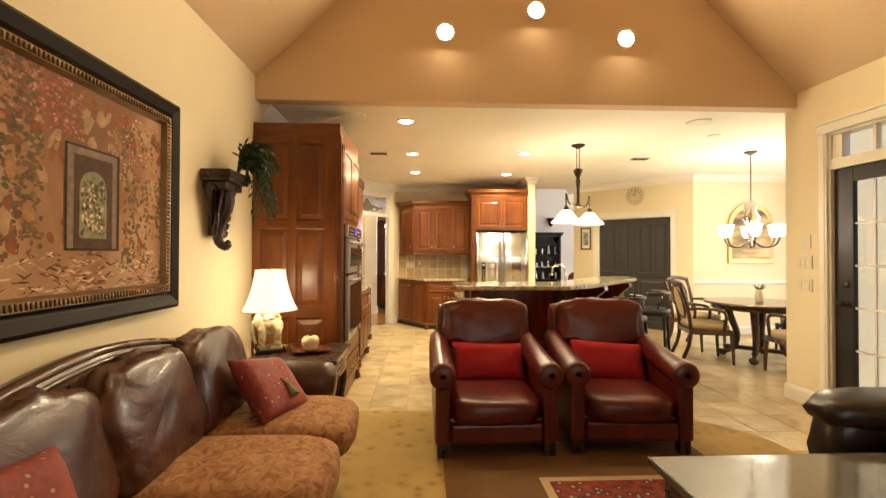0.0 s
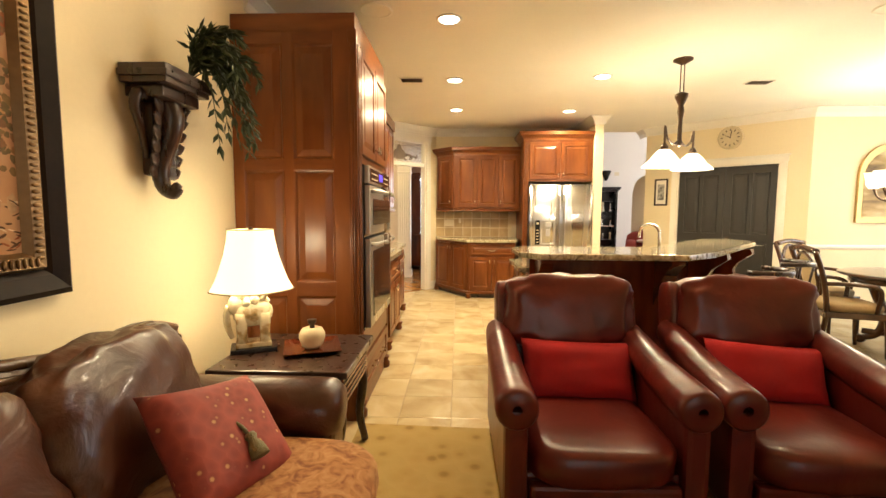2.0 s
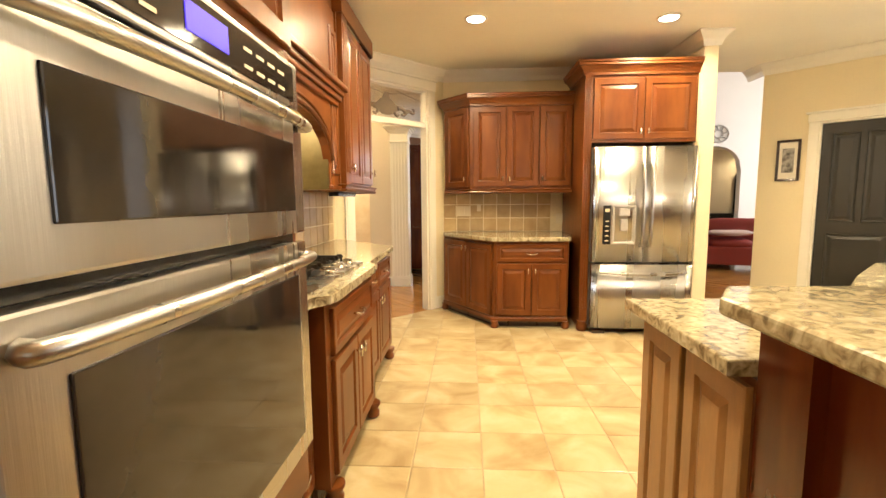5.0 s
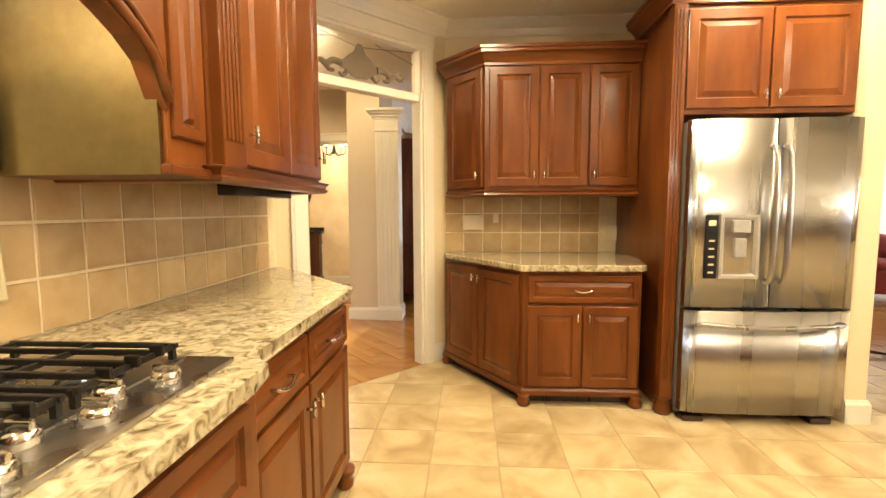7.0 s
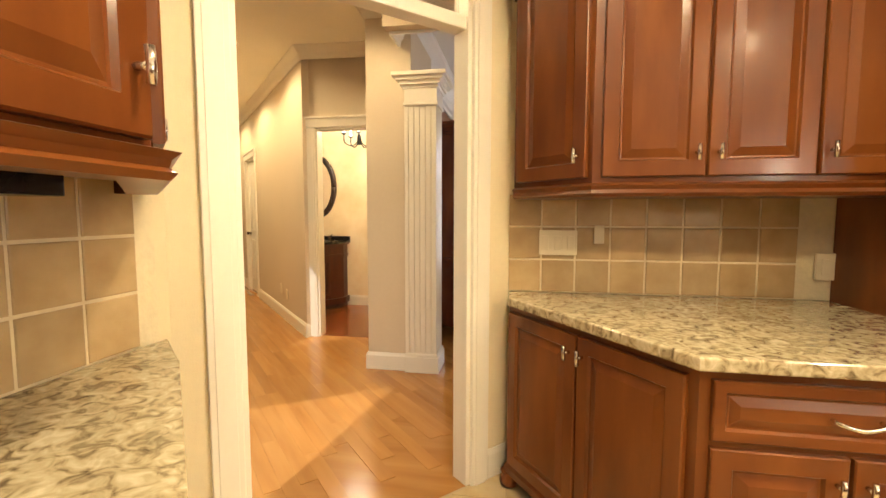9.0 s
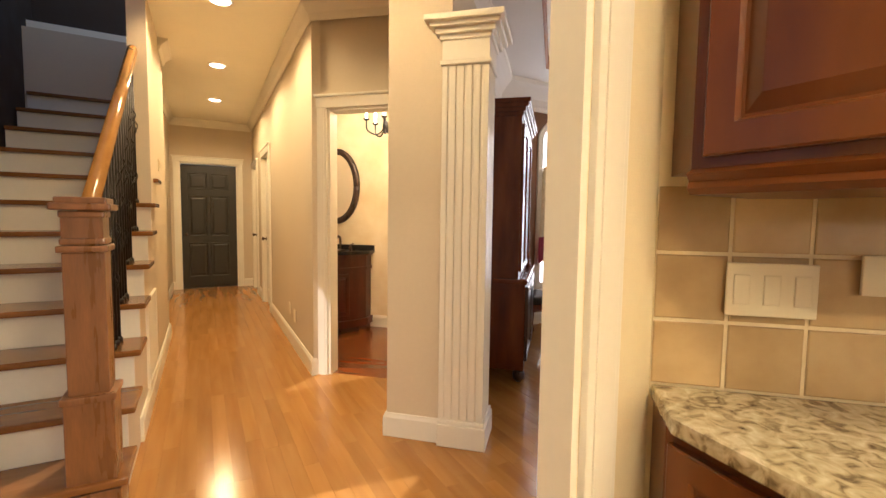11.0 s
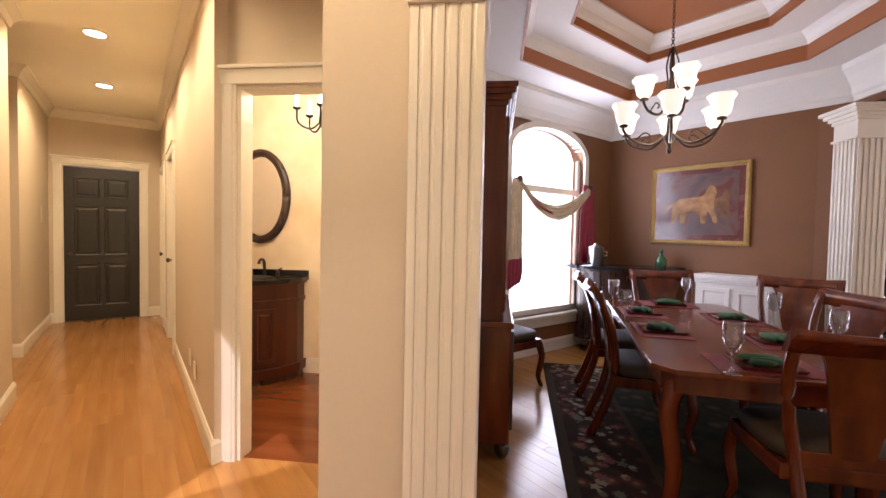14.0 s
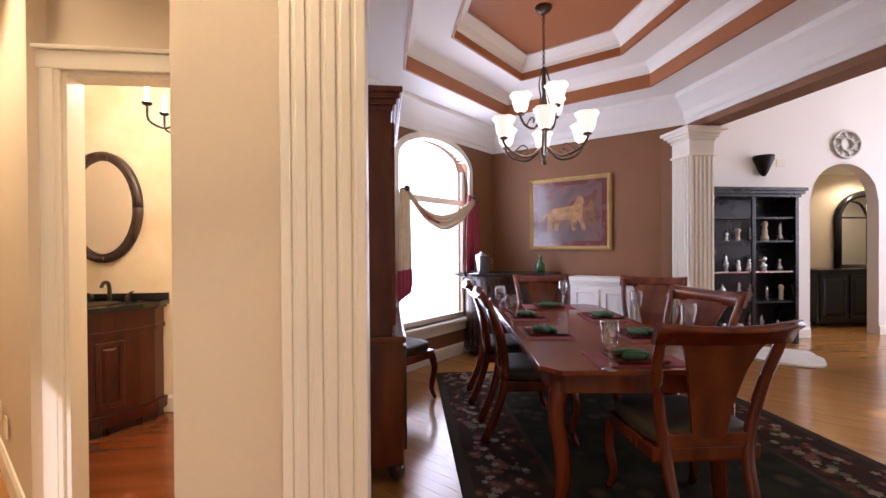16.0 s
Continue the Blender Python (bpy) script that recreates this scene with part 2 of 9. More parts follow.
def box(bm, x0, y0, z0, x1, y1, z1, bevel=0.0, m=None):
    """Adds one box, with its edges rounded off, to bm."""
    vs = [bm.verts.new(p) for p in ((x0, y0, z0), (x1, y0, z0), (x1, y1, z0), (x0, y1, z0), (x0, y0, z1), (x1, y0, z1), (x1, y1, z1), (x0, y1, z1))]
    fs = [bm.faces.new([vs[i] for i in q]) for q in ((3, 2, 1, 0), (4, 5, 6, 7), (0, 1, 5, 4), (1, 2, 6, 5), (2, 3, 7, 6), (3, 0, 4, 7))]
    if m is not None:
        bmesh.ops.transform(bm, matrix=m, verts=vs)
    if bevel:
        bmesh.ops.bevel(bm, geom=list({e for f in fs for e in f.edges}), offset=bevel, segments=2, affect="EDGES", profile=0.6)
    return bm


def cushion(bm, cx, cy, cz, sx, sy, sz, n=10, puff=3.0, m=None, sag=0.0):
    """A soft padded block: a superellipsoid with a rounded rim. sag: a slight uneven sink."""
    grid = {}
    new_v = []
    for i in range(n + 1):
        v = -math.pi / 2 + math.pi * i / n
        row = 1 if i in (0, n) else 2 * n
        for j in range(row):
            u = 2 * math.pi * j / (2 * n)
            sp = lambda a: math.copysign(abs(a) ** (2 / puff), a)
            x, y, z = sp(math.cos(v)) * sp(math.cos(u)), sp(math.cos(v)) * sp(math.sin(u)), sp(math.sin(v))
            w = sag * noise.noise((x * 2.1 + cx, y * 2.1 + cy, z * 2.1 + cz))
            if n > 20:
                w += sag * 0.75 * (0.45 - abs(noise.noise((x * 3.4 + z * 1.6 + cx * 3, y * 2, z * 1.7 - x * 1.2 + cz))) - 0.5 * abs(noise.noise((x * 6.5 - z * 2 + cx * 5, y * 3, z * 2.6 + cz))))
            p = Vector((cx + x * sx / 2 * (1 + w), cy + y * sy / 2 * (1 + w), cz + z * sz / 2 * (1 + w)))
            if m is not None:
                p = m @ p
            grid[i, j] = bm.verts.new(p)
            new_v.append(grid[i, j])
    for i in range(n):
        for j in range(2 * n):
            k = (j + 1) % (2 * n)
            if i == 0:
                f = bm.faces.new((grid[0, 0], grid[1, k], grid[1, j]))
            elif i == n - 1:
                f = bm.faces.new((grid[i, j], grid[i, k], grid[n, 0]))
            else:
                f = bm.faces.new((grid[i, j], grid[i, k], grid[i + 1, k], grid[i + 1, j]))
            f.smooth = True
    return bm


def lathe(bm, profile, cx=0.0, cy=0.0, seg=24, m=None):
    """A turned body from (radius, height) pairs."""
    rings = []
    for r, z in profile:
        ring = []
        for j in range(seg):
            a = 2 * math.pi * j / seg
            p = Vector((cx + r * math.cos(a), cy + r * math.sin(a), z))
            ring.append(bm.verts.new(m @ p if m is not None else p))
        rings.append(ring)
    for a, b in zip(rings, rings[1:]):
        for j in range(seg):
            bm.faces.new((a[j], a[(j + 1) % seg], b[(j + 1) % seg], b[j])).smooth = True
    bm.faces.new(rings[0][::-1])
    bm.faces.new(rings[-1])
    return bm


def tube(bm, pts, r, seg=8, taper=None):
    """A round bar along points; taper gives the radius at the far end."""
    pts = [Vector(p) for p in pts]
    rings = []
    up = Vector((0.13, 0.29, 1)).normalized()
    for i, p in enumerate(pts):
        d = (pts[min(i + 1, len(pts) - 1)] - pts[max(i - 1, 0)]).normalized()
        a = d.cross(up)
        if a.length < 0.05:
            a = d.cross(Vector((1, 0.1, 0)))
        a.normalize()
        c = d.cross(a).normalized()
        rr = r if taper is None else r + (taper - r) * i / (len(pts) - 1)
        rings.append([bm.verts.new(p + (a * math.cos(2 * math.pi * j / seg) + c * math.sin(2 * math.pi * j / seg)) * rr) for j in range(seg)])
    for a, b in zip(rings, rings[1:]):
        for j in range(seg):
            bm.faces.new((a[j], a[(j + 1) % seg], b[(j + 1) % seg], b[j])).smooth = True
    bm.faces.new(rings[0][::-1])
    bm.faces.new(rings[-1])
    return bm


def curve_pts(ctrl, n=6):
    """A smooth run of points through ctrl (Catmull-Rom)."""
    c = [Vector(p) for p in ctrl]
    c = [c[0] * 2 - c[1]] + c + [c[-1] * 2 - c[-2]]
    out = []
    for i in range(1, len(c) - 2):
        for k in range(n):
            t = k / n
            p0, p1, p2, p3 = c[i - 1], c[i], c[i + 1], c[i + 2]
            out.append(0.5 * ((2 * p1) + (p2 - p0) * t + (2 * p0 - 5 * p1 + 4 * p2 - p3) * t * t + (3 * p1 - p0 - 3 * p2 + p3) * t ** 3))
    out.append(c[-2])
    return out


def slab(bm, outline, z0, z1, bevel=0.0):
    """A flat piece with that outline (x, y), counter-clockwise."""
    lo = [bm.verts.new((x, y, z0)) for x, y in outline]
    hi = [bm.verts.new((x, y, z1)) for x, y in outline]
    fs = [bm.faces.new(lo[::-1]), bm.faces.new(hi)]
    for i in range(len(lo)):
        k = (i + 1) % len(lo)
        fs.append(bm.faces.new((lo[i], lo[k], hi[k], hi[i])))
    if bevel:
        bmesh.ops.bevel(bm, geom=list({e for f in fs[:2] for e in f.edges}), offset=bevel, segments=3, affect="EDGES", profile=0.6)
    return bm


def sweep(bm, path, profile, closed=False):
    """A moulding: profile (out, up) pairs carried along a path of (x, y, z); out points to the right of the way."""
    pts = [Vector(p) for p in path]
    rings = []
    k = len(pts)
    for i, p in enumerate(pts):
        a = pts[i] - pts[i - 1] if (i or closed) else pts[1] - pts[0]
        b = pts[(i + 1) % k] - pts[i] if (i < k - 1 or closed) else pts[-1] - pts[-2]
        na, nb = Vector((a.y, -a.x, 0)).normalized(), Vector((b.y, -b.x, 0)).normalized()
        mid = (na + nb).normalized()
        mid /= max(mid.dot(nb), 0.3)
        rings.append([bm.verts.new(p + mid * o + Vector((0, 0, u))) for o, u in profile])
    q = len(profile)
    for i in range(k if closed else k - 1):
        r, s = rings[i], rings[(i + 1) % k]
        for j in range(q):
            bm.faces.new((r[j], s[j], s[(j + 1) % q], r[(j + 1) % q]))
    if not closed:
        bm.faces.new(rings[0])
        bm.faces.new(rings[-1][::-1])
    bmesh.ops.recalc_face_normals(bm, faces=bm.faces[:])
    return bm


def mesh_of(name, bm, material):
    me = bpy.data.meshes.new(name)
    bm.to_mesh(me)
    bm.free()
    for x in (material if isinstance(material, (list, tuple)) else [material]):
        me.materials.append(x)
    return me


def part(name, bm, material, parent=None, label="", at=None):
    ob = new(name, bm if isinstance(bm, bpy.types.Mesh) else mesh_of(name, bm, material))
    if parent is not None:
        ob.parent = parent
    if at is not None:
        ob.matrix_basis = at
    return tagged(ob, label)


def thing(name, label, category, at=None, group="", kind=""):
    ob = new(name)
    ob.empty_display_size = 0.1
    if at is not None:
        ob.matrix_basis = at
    return tagged(ob, label, category, group, kind)


def solid(name, bm, material, label, category, kind="", group="", at=None):
    ob = part(name, bm, material, None, label, at)
    return tagged(ob, "", category, group, kind)

# ---- the large structure ----
def struct(name, bm, material, label, category="wall"):
    return solid(name, bm, material, label, category, "structure")


def wall(name, p0, p1, z0, z1, material, label, thick=0.14, openings=()):
    """A wall whose room face runs from p0 to p1, with the room to the right; openings are (s0, s1, z0, z1)."""
    p0, p1 = Vector(p0), Vector(p1)
    length = (p1 - p0).length
    a = math.degrees(math.atan2(p1.y - p0.y, p1.x - p0.x))
    bm = empty_bm()
    ss = sorted({0, length, *[o[0] for o in openings], *[o[1] for o in openings]})
    for s0, s1 in zip(ss, ss[1:]):
        cuts = [o for o in openings if o[0] <= s0 + 1e-6 and o[1] >= s1 - 1e-6]
        zz = z0
        for o in sorted(cuts, key=lambda o: o[2]):
            if o[2] > zz + 1e-4:
                box(bm, s0, 0, zz, s1, thick, o[2])
            zz = o[3]
        if zz < z1 - 1e-4:
            box(bm, s0, 0, zz, s1, thick, z1)
    ob = struct(name, bm, material, label)
    ob.matrix_basis = pose(p0.x, p0.y, 0, 0, 0, a)
    return ob


R2 = math.sqrt(0.5)
GW, GE = -1.5, 3.5      # great room and kitchen: west and east faces
HY = 3.98               # the gable wall over the kitchen opening
APEX = (1.0, 5.3)
wall("wall_west", (GW, -4), (GW, 7.92), 0, 3.02, M["cream"], "cream painted plaster wall of the great room and kitchen")
wall("wall_kitchen_doorway", (GW, 7.92), (-0.5, 8.92), 0, 2.95, M["cream"], "cream angled wall with a cased doorway and transom", 0.10, [(0.195, 1.175, 0, 2.50)])
wall("wall_kitchen_north", (-0.5, 8.92), (1.88, 8.92), 0, 2.95, M["cream"], "cream kitchen wall behind the cabinets and fridge")
bm = empty_bm()
box(bm, 1.885, 7.88, 0, 2.01, 9.06, 2.745, 0.004)
struct("wall_fridge_end", bm, M["cream"], "cream stub wall beside the fridge")
wall("wall_pantry", (3.07, 8.93), (4.62, 7.38), 0, 2.95, M["cream"], "cream angled wall with the double pantry door", 0.14, [(0.513, 1.853, 0, 2.06)])
wall("wall_nook_north", (4.62, 7.38), (6.6, 7.38), 0, 2.95, M["cream"], "pale cream breakfast nook wall above a chair rail")
wall("wall_nook_east", (6.6, 7.38), (6.6, 4.05), 0, 2.95, M["cream"], "cream breakfast nook wall with a window", 0.14, [(0.7, 2.7, 0.6, 2.4)])
wall("wall_nook_south", (6.6, 4.12), (3.64, 4.12), 0, 2.95, M["cream"], "cream breakfast nook wall")
wall("wall_east", (GE, 4.12), (GE, -4), 0, 3.02, M["cream"], "cream great room wall with a glazed door and transom", 0.14, [(0.455, 1.46, 0, 2.42)])
# This rear wall stays out of view; its window is assumed.
wall("wall_south", (GE, -4), (GW, -4), 0, 5.6, M["cream"], "cream great room wall with a wide window", 0.14, [(1.0, 4.0, 0.8, 2.6)])
# gable over the opening, and the vaulted ceiling
bm = empty_bm()
vs = [(GW - 0.1, 2.745), (GE + 0.1, 2.745), (GE + 0.1, 3.0), (APEX[0], APEX[1] + 0.15), (GW - 0.1, 3.0)]
lo = [bm.verts.new((x, HY, z)) for x, z in vs]
hi = [bm.verts.new((x, HY + 0.14, z)) for x, z in vs]
bm.faces.new(lo), bm.faces.new(hi[::-1])
for i in range(5):
    bm.faces.new((lo[i], hi[i], hi[(i + 1) % 5], lo[(i + 1) % 5]))
bmesh.ops.recalc_face_normals(bm, faces=bm.faces[:])
struct("wall_gable", bm, M["tan"], "tan painted gable wall above the kitchen opening")
bm = empty_bm()
for x0, z0 in ((GW, 2.95), (GE, 2.88)):
    d = -0.15 if x0 < 0 else 0.15
    q = [(x0, z0), (APEX[0], APEX[1]), (APEX[0], APEX[1] + 0.12), (x0 + d, z0 - 0.02)]
    f = [bm.verts.new((x, -4.1, z)) for x, z in q]
    g = [bm.verts.new((x, HY, z)) for x, z in q]
    bm.faces.new(f), bm.faces.new(g)
    for i in range(4):
        bm.faces.new((f[i], g[i], g[(i + 1) % 4], f[(i + 1) % 4]))
bmesh.ops.recalc_face_normals(bm, faces=bm.faces[:])
struct("ceiling_great_room", bm, M["tan"], "tan vaulted ceiling of the great room", "ceiling")
bm = empty_bm()
slab(bm, [(GW, 4.12), (6.6, 4.12), (6.6, 7.38), (4.62, 7.38), (3.07, 8.93), (3.07, 9.2), (1.88, 9.2), (1.88, 8.92), (-0.5, 8.92), (GW, 7.92)], 2.745, 2.86)
struct("ceiling_kitchen", bm, M["ceiling"], "cream flat kitchen ceiling", "ceiling")
# hall, stairs side, powder room
HO = Vector((-3.05, 9.81))     # hall: start of its stair-side face
HD, HNORM = Vector((-0.677, 0.736)), Vector((0.736, 0.677))


def hall_pt(s, n):
    """Along the hall (s, to the north-west) and across it (n)."""
    p = HO + HD * s + HNORM * n
    return (p.x, p.y)


HALL_A = 132.6
wall("wall_hall_west", hall_pt(1.90, 0), hall_pt(2.41, 0), 0, 2.95, M["hall"], "beige hall wall beyond the stairs", 0.12)
wall("wall_passage_near", hall_pt(2.41, -0.002), hall_pt(2.41, -1.5), 0, 2.95, M["hall"], "beige wall of the side passage", 0.12)
wall("wall_passage_far", hall_pt(3.89, -1.5), hall_pt(3.89, -0.16), 0, 2.95, M["hall"], "beige return wall of the side passage", 0.12)
wall("wall_passage_end", hall_pt(2.41, -1.5), hall_pt(3.89, -1.5), 0, 2.95, M["hall"], "beige end wall of the side passage", 0.12)
wall("wall_hall_west_far", hall_pt(3.89, -0.16), hall_pt(5.80, -0.14), 0, 2.95, M["hall"], "beige hall wall beyond the side passage", 0.12)
wall("wall_hall_end", hall_pt(5.80, -0.14), hall_pt(5.80, 1.15), 0, 2.95, M["hall"], "beige hall end wall with a dark panelled door", 0.14, [(0.13, 1.04, 0, 2.2)])
wall("wall_hall_east", hall_pt(5.80, 1.15), hall_pt(0.56, 1.11), 0, 2.95, M["hall"], "beige hall wall with two white doors", 0.1, [(0.25, 0.95, 0, 2.12), (1.75, 2.55, 0, 2.15)])
PWY = 11.02
wall("wall_powder_front", (-2.62, PWY), (-1.67, PWY), 0, 2.95, M["hall"], "beige wall with the powder room doorway", 0.12, [(0.12, 0.90, 0, 2.15)])
bm = empty_bm()
box(bm, -1.67, 10.20, 0, -1.30, 11.02, 2.95, 0.003)
box(bm, -1.55, 11.02, 0, -1.42, 13.2, 2.95)
struct("wall_dining_west", bm, M["hall"], "beige wall end between hall and dining room")
wall("wall_powder_north", (-3.95, 12.62), (-1.55, 12.62), 0, 2.95, M["plaster"], "mottled gold plaster powder room wall", 0.12)
bm = empty_bm()
box(bm, -1.575, 11.15, 0, -1.556, 12.62, 2.95)
struct("wall_powder_east", bm, M["plaster"], "mottled gold plaster wall inside the powder room")
DAX, DAY_ = 0.43, 14.70
wall("wall_dining_window", (-1.42, 12.85), (DAX, DAY_), 0, 2.95, M["brown"], "brown painted dining wall with an arched window", 0.16, [(0.73, 2.02, 0.44, 2.56)])
wall("wall_dining_art", (DAX, DAY_), (1.95, 13.18), 0, 2.95, M["brown"], "brown painted dining wall with a framed print", 0.16)
bm = empty_bm()
box(bm, -1.42, 10.35, 0, -1.40, 12.85, 2.90)
struct("wall_dining_side", bm, M["brown"], "brown painted dining wall behind the china cabinet")
# living room beyond
wall("wall_living_north", (1.9, 14.3), (9, 14.3), 0, 4.2, M["white"], "tall white living room wall with an arched opening", 0.16, [(3.03, 4.16, 0, 2.48)])
wall("wall_living_east", (9, 14.3), (9, 7.4), 0, 4.2, M["white"], "white living room wall with tall windows", 0.16, [(1.2, 4.4, 0.6, 3.4)])
wall("wall_living_south", (9, 9.2), (3.34, 9.2), 0, 4.2, M["white"], "white living room wall", 0.14)
wall("wall_living_upper", (2.32, 9.2), (2.32, 14.3), 2.9, 4.2, M["white"], "white living room wall above the dining beam", 0.1)
bm = empty_bm()
box(bm, 1.9, 9.0, 4.2, 9.1, 14.8, 4.3)
struct("ceiling_living", bm, M["ceiling"], "white living room ceiling", "ceiling")
bm = empty_bm()
slab(bm, [hall_pt(6.1, -0.5), hall_pt(3.9, -1.7), hall_pt(2.42, -1.7), hall_pt(2.42, -0.0), hall_pt(-1.0, -0.0), hall_pt(-1.0, -1.2), (-3.0, 7.0), (-1.5, 8.0), (-0.5, 9.0), (2.12, 9.0), (2.12, 9.95), (-1.42, 9.95), (-1.42, 13.0), (-2.5, 16.5), (-6, 17.5)], 2.93, 3.05)
struct("ceiling_hall", bm, M["ceiling"], "cream flat hall ceiling", "ceiling")
# floors
bm = empty_bm()
slab(bm, [(-1.7, -4.2), (6.8, -4.2), (6.8, 7.6), (3.0, 9.3), (1.9, 9.0), (-0.55, 9.0), (-1.6, 7.95)], -0.12, -0.004)
struct("floor_tile_bed", bm, M["grout"], "sand coloured grout bed of the tiled floor", "floor")
bm = empty_bm()
slab(bm, [(-10, 12), (-3.0, 6.2), (-1.52, 7.90), (-0.5, 8.93), (1.9, 9.02), (3.0, 9.32), (9.5, 9.3), (9.5, 19), (-10, 19)], -0.12, -0.003)
struct("floor_wood_bed", bm, M["plank"], "polished oak floor of hall, dining and living room", "floor")
bm = empty_bm()
slab(bm, [(-2.54, 11.06), (-1.58, 11.06), (-1.58, 12.61), (-3.94, 12.61)], -0.002, 0.003)
struct("floor_powder_room", bm, ramp_mat("red_stained_plank", [(0.25, (0.15, 0.038, 0.009)), (0.5, (0.20, 0.055, 0.013)), (0.8, (0.25, 0.075, 0.02))], 0.2, 1.4, 5, stretch=(0.8, 6, 6), coat=0.2), "dark red stained oak floor of the powder room", "floor")

# ---- doors, casings, mouldings ----
CROWN = [(0, 0), (0.012, 0), (0.02, 0.018), (0.03, 0.05), (0.06, 0.085), (0.075, 0.10), (0.085, 0.105), (0.085, 0.12), (0, 0.12)]
BASE = [(0, 0), (0.018, 0), (0.018, 0.115), (0.012, 0.128), (0.008, 0.14), (0, 0.14)]
CASE = 0.085


def moulding(name, path, z, profile, label, material=None, closed=False):
    bm = empty_bm()
    sweep(bm, [(x, y, z) for x, y in path], profile, closed)
    return struct(name, bm, material or M["trim"], label, "trim")


def along(p0, p1, s, off=0.0):
    p0, p1 = Vector(p0), Vector(p1)
    d = (p1 - p0).normalized()
    q = p0 + d * s + Vector((d.y, -d.x)) * off
    return (q.x, q.y)


def casing(name, p0, p1, s0, s1, top, label, depth=0.14, w=CASE, z0=0.0, jamb=True, back=False):
    """A door or window casing on the room face of a wall p0-p1, with its jamb linings."""
    a = math.degrees(math.atan2(p1[1] - p0[1], p1[0] - p0[0]))
    root = thing(name, label, "door casing", pose(p0[0], p0[1], 0, 0, 0, a), kind="structure")
    for f, g in ((-0.022, 0.0), (depth, depth + 0.022)) if back else ((-0.022, 0.0),):
        for x0, x1 in ((s0 - w, s0), (s1, s1 + w)):
            bm = empty_bm()
            box(bm, x0, f, z0, x1, g, top, 0.005)
            box(bm, x0 + 0.02, f - 0.005 if f < 0 else g, z0, x1 - 0.02, f if f < 0 else g + 0.005, top, 0.002)
            part("side_casing", bm, M["trim"], root)
        bm = empty_bm()
        box(bm, s0 - w - 0.01, f - 0.004, top, s1 + w + 0.01, g + 0.004, top + w, 0.006)
        box(bm, s0 - w - 0.03, f - 0.016, top + w, s1 + w + 0.03, g + 0.012, top + w + 0.022, 0.006)
        part("head_casing", bm, M["trim"], root)
    if jamb:
        bm = empty_bm()
        box(bm, s0, 0, z0, s0 + 0.02, depth, top)
        box(bm, s1 - 0.02, 0, z0, s1, depth, top)
        box(bm, s0 + 0.02, 0, top - 0.02, s1 - 0.02, depth, top)
        part("jamb", bm, M["trim"], root)
    return root


def rings(bm, rects, m=None, cap=True):
    """Lofts nested rectangles (x0, z0, x1, z1, y), outermost first: a raised or sunk panel."""
    loops = []
    for x0, z0, x1, z1, y in rects:
        ps = [Vector(p) for p in ((x0, y, z0), (x1, y, z0), (x1, y, z1), (x0, y, z1))]
        loops.append([bm.verts.new(m @ p if m is not None else p) for p in ps])
    for a, b in zip(loops, loops[1:]):
        for i in range(4):
            bm.faces.new((a[i], a[(i + 1) % 4], b[(i + 1) % 4], b[i]))
    if cap:
        bm.faces.new(loops[-1])
    return bm


def raised(bm, x0, z0, x1, z1, y=0.0, t=0.02, frame_w=0.055, sunk=False):
    """A cabinet door: frame, groove and raised field; its front lies at y - t."""
    def r(o, d):
        return (x0 + o, z0 + o, x1 - o, z1 - o, y - d)
    w = min(frame_w, (x1 - x0) * 0.3, (z1 - z0) * 0.3)
    k = min(0.03, (x1 - x0) * 0.1, (z1 - z0) * 0.14)
    prof = [r(0, 0), r(0, t - 0.004), r(0.004, t), r(w, t), r(w + 0.006, t - 0.010), r(w + 0.012, t - 0.011)]
    prof += [] if sunk else [r(w + 0.012 + k, t - 0.001)]
    rings(bm, prof)
    return bm


def panel_door(name, w, h, at, panels, label, material, knob=True, t=0.04, arch=False, group=""):
    """A panelled door leaf, hinged at x=0, facing -y."""
    root = thing(name, label, "door", at, group, "structure")
    bm = empty_bm()
    box(bm, 0, 0.004, 0, w, t, h, 0.003)
    part("leaf", bm, material, root)
    for x0, z0, x1, z1 in panels:
        bm = empty_bm()
        rings(bm, [(x0, z0, x1, z1, 0.004), (x0 + 0.006, z0 + 0.006, x1 - 0.006, z1 - 0.006, -0.008), (x0 + 0.02, z0 + 0.02, x1 - 0.02, z1 - 0.02, -0.002),
                   (x0 + 0.03, z0 + 0.03, x1 - 0.03, z1 - 0.03, -0.002), (x0 + 0.055, z0 + 0.055, x1 - 0.055, z1 - 0.055, -0.009)])
        part("door_panel", bm, material, root)
    if knob:
        bm = empty_bm()
        lathe(bm, [(0.026, 0), (0.026, 0.006), (0.010, 0.010), (0.010, 0.03), (0.024, 0.04), (0.028, 0.055), (0.016, 0.068)], 0, 0, 16, pose(0.07, 0.0, 0.95, 90))
        part("door_knob", bm, M["bronze"], root, "dark bronze door knob")
    return root


# kitchen doorway with its transom
DW0, DW1 = (GW, 7.92), (-0.5, 8.92)
casing("door_casing_kitchen", DW0, DW1, 0.195, 1.175, 2.50, "cream painted casing round the kitchen doorway and transom", 0.10, 0.10)
root = thing("transom_window", "etched glass transom with a scrolled fleur ornament over the doorway", "transom window", pose(GW, 7.92, 0, 0, 0, 45), kind="structure")
bm = empty_bm()
box(bm, 0.215, 0.01, 2.09, 1.155, 0.095, 2.15, 0.008)
part("transom_bar", bm, M["trim"], root)
bm = empty_bm()
box(bm, 0.215, 0.066, 2.15, 1.155, 0.072, 2.48)
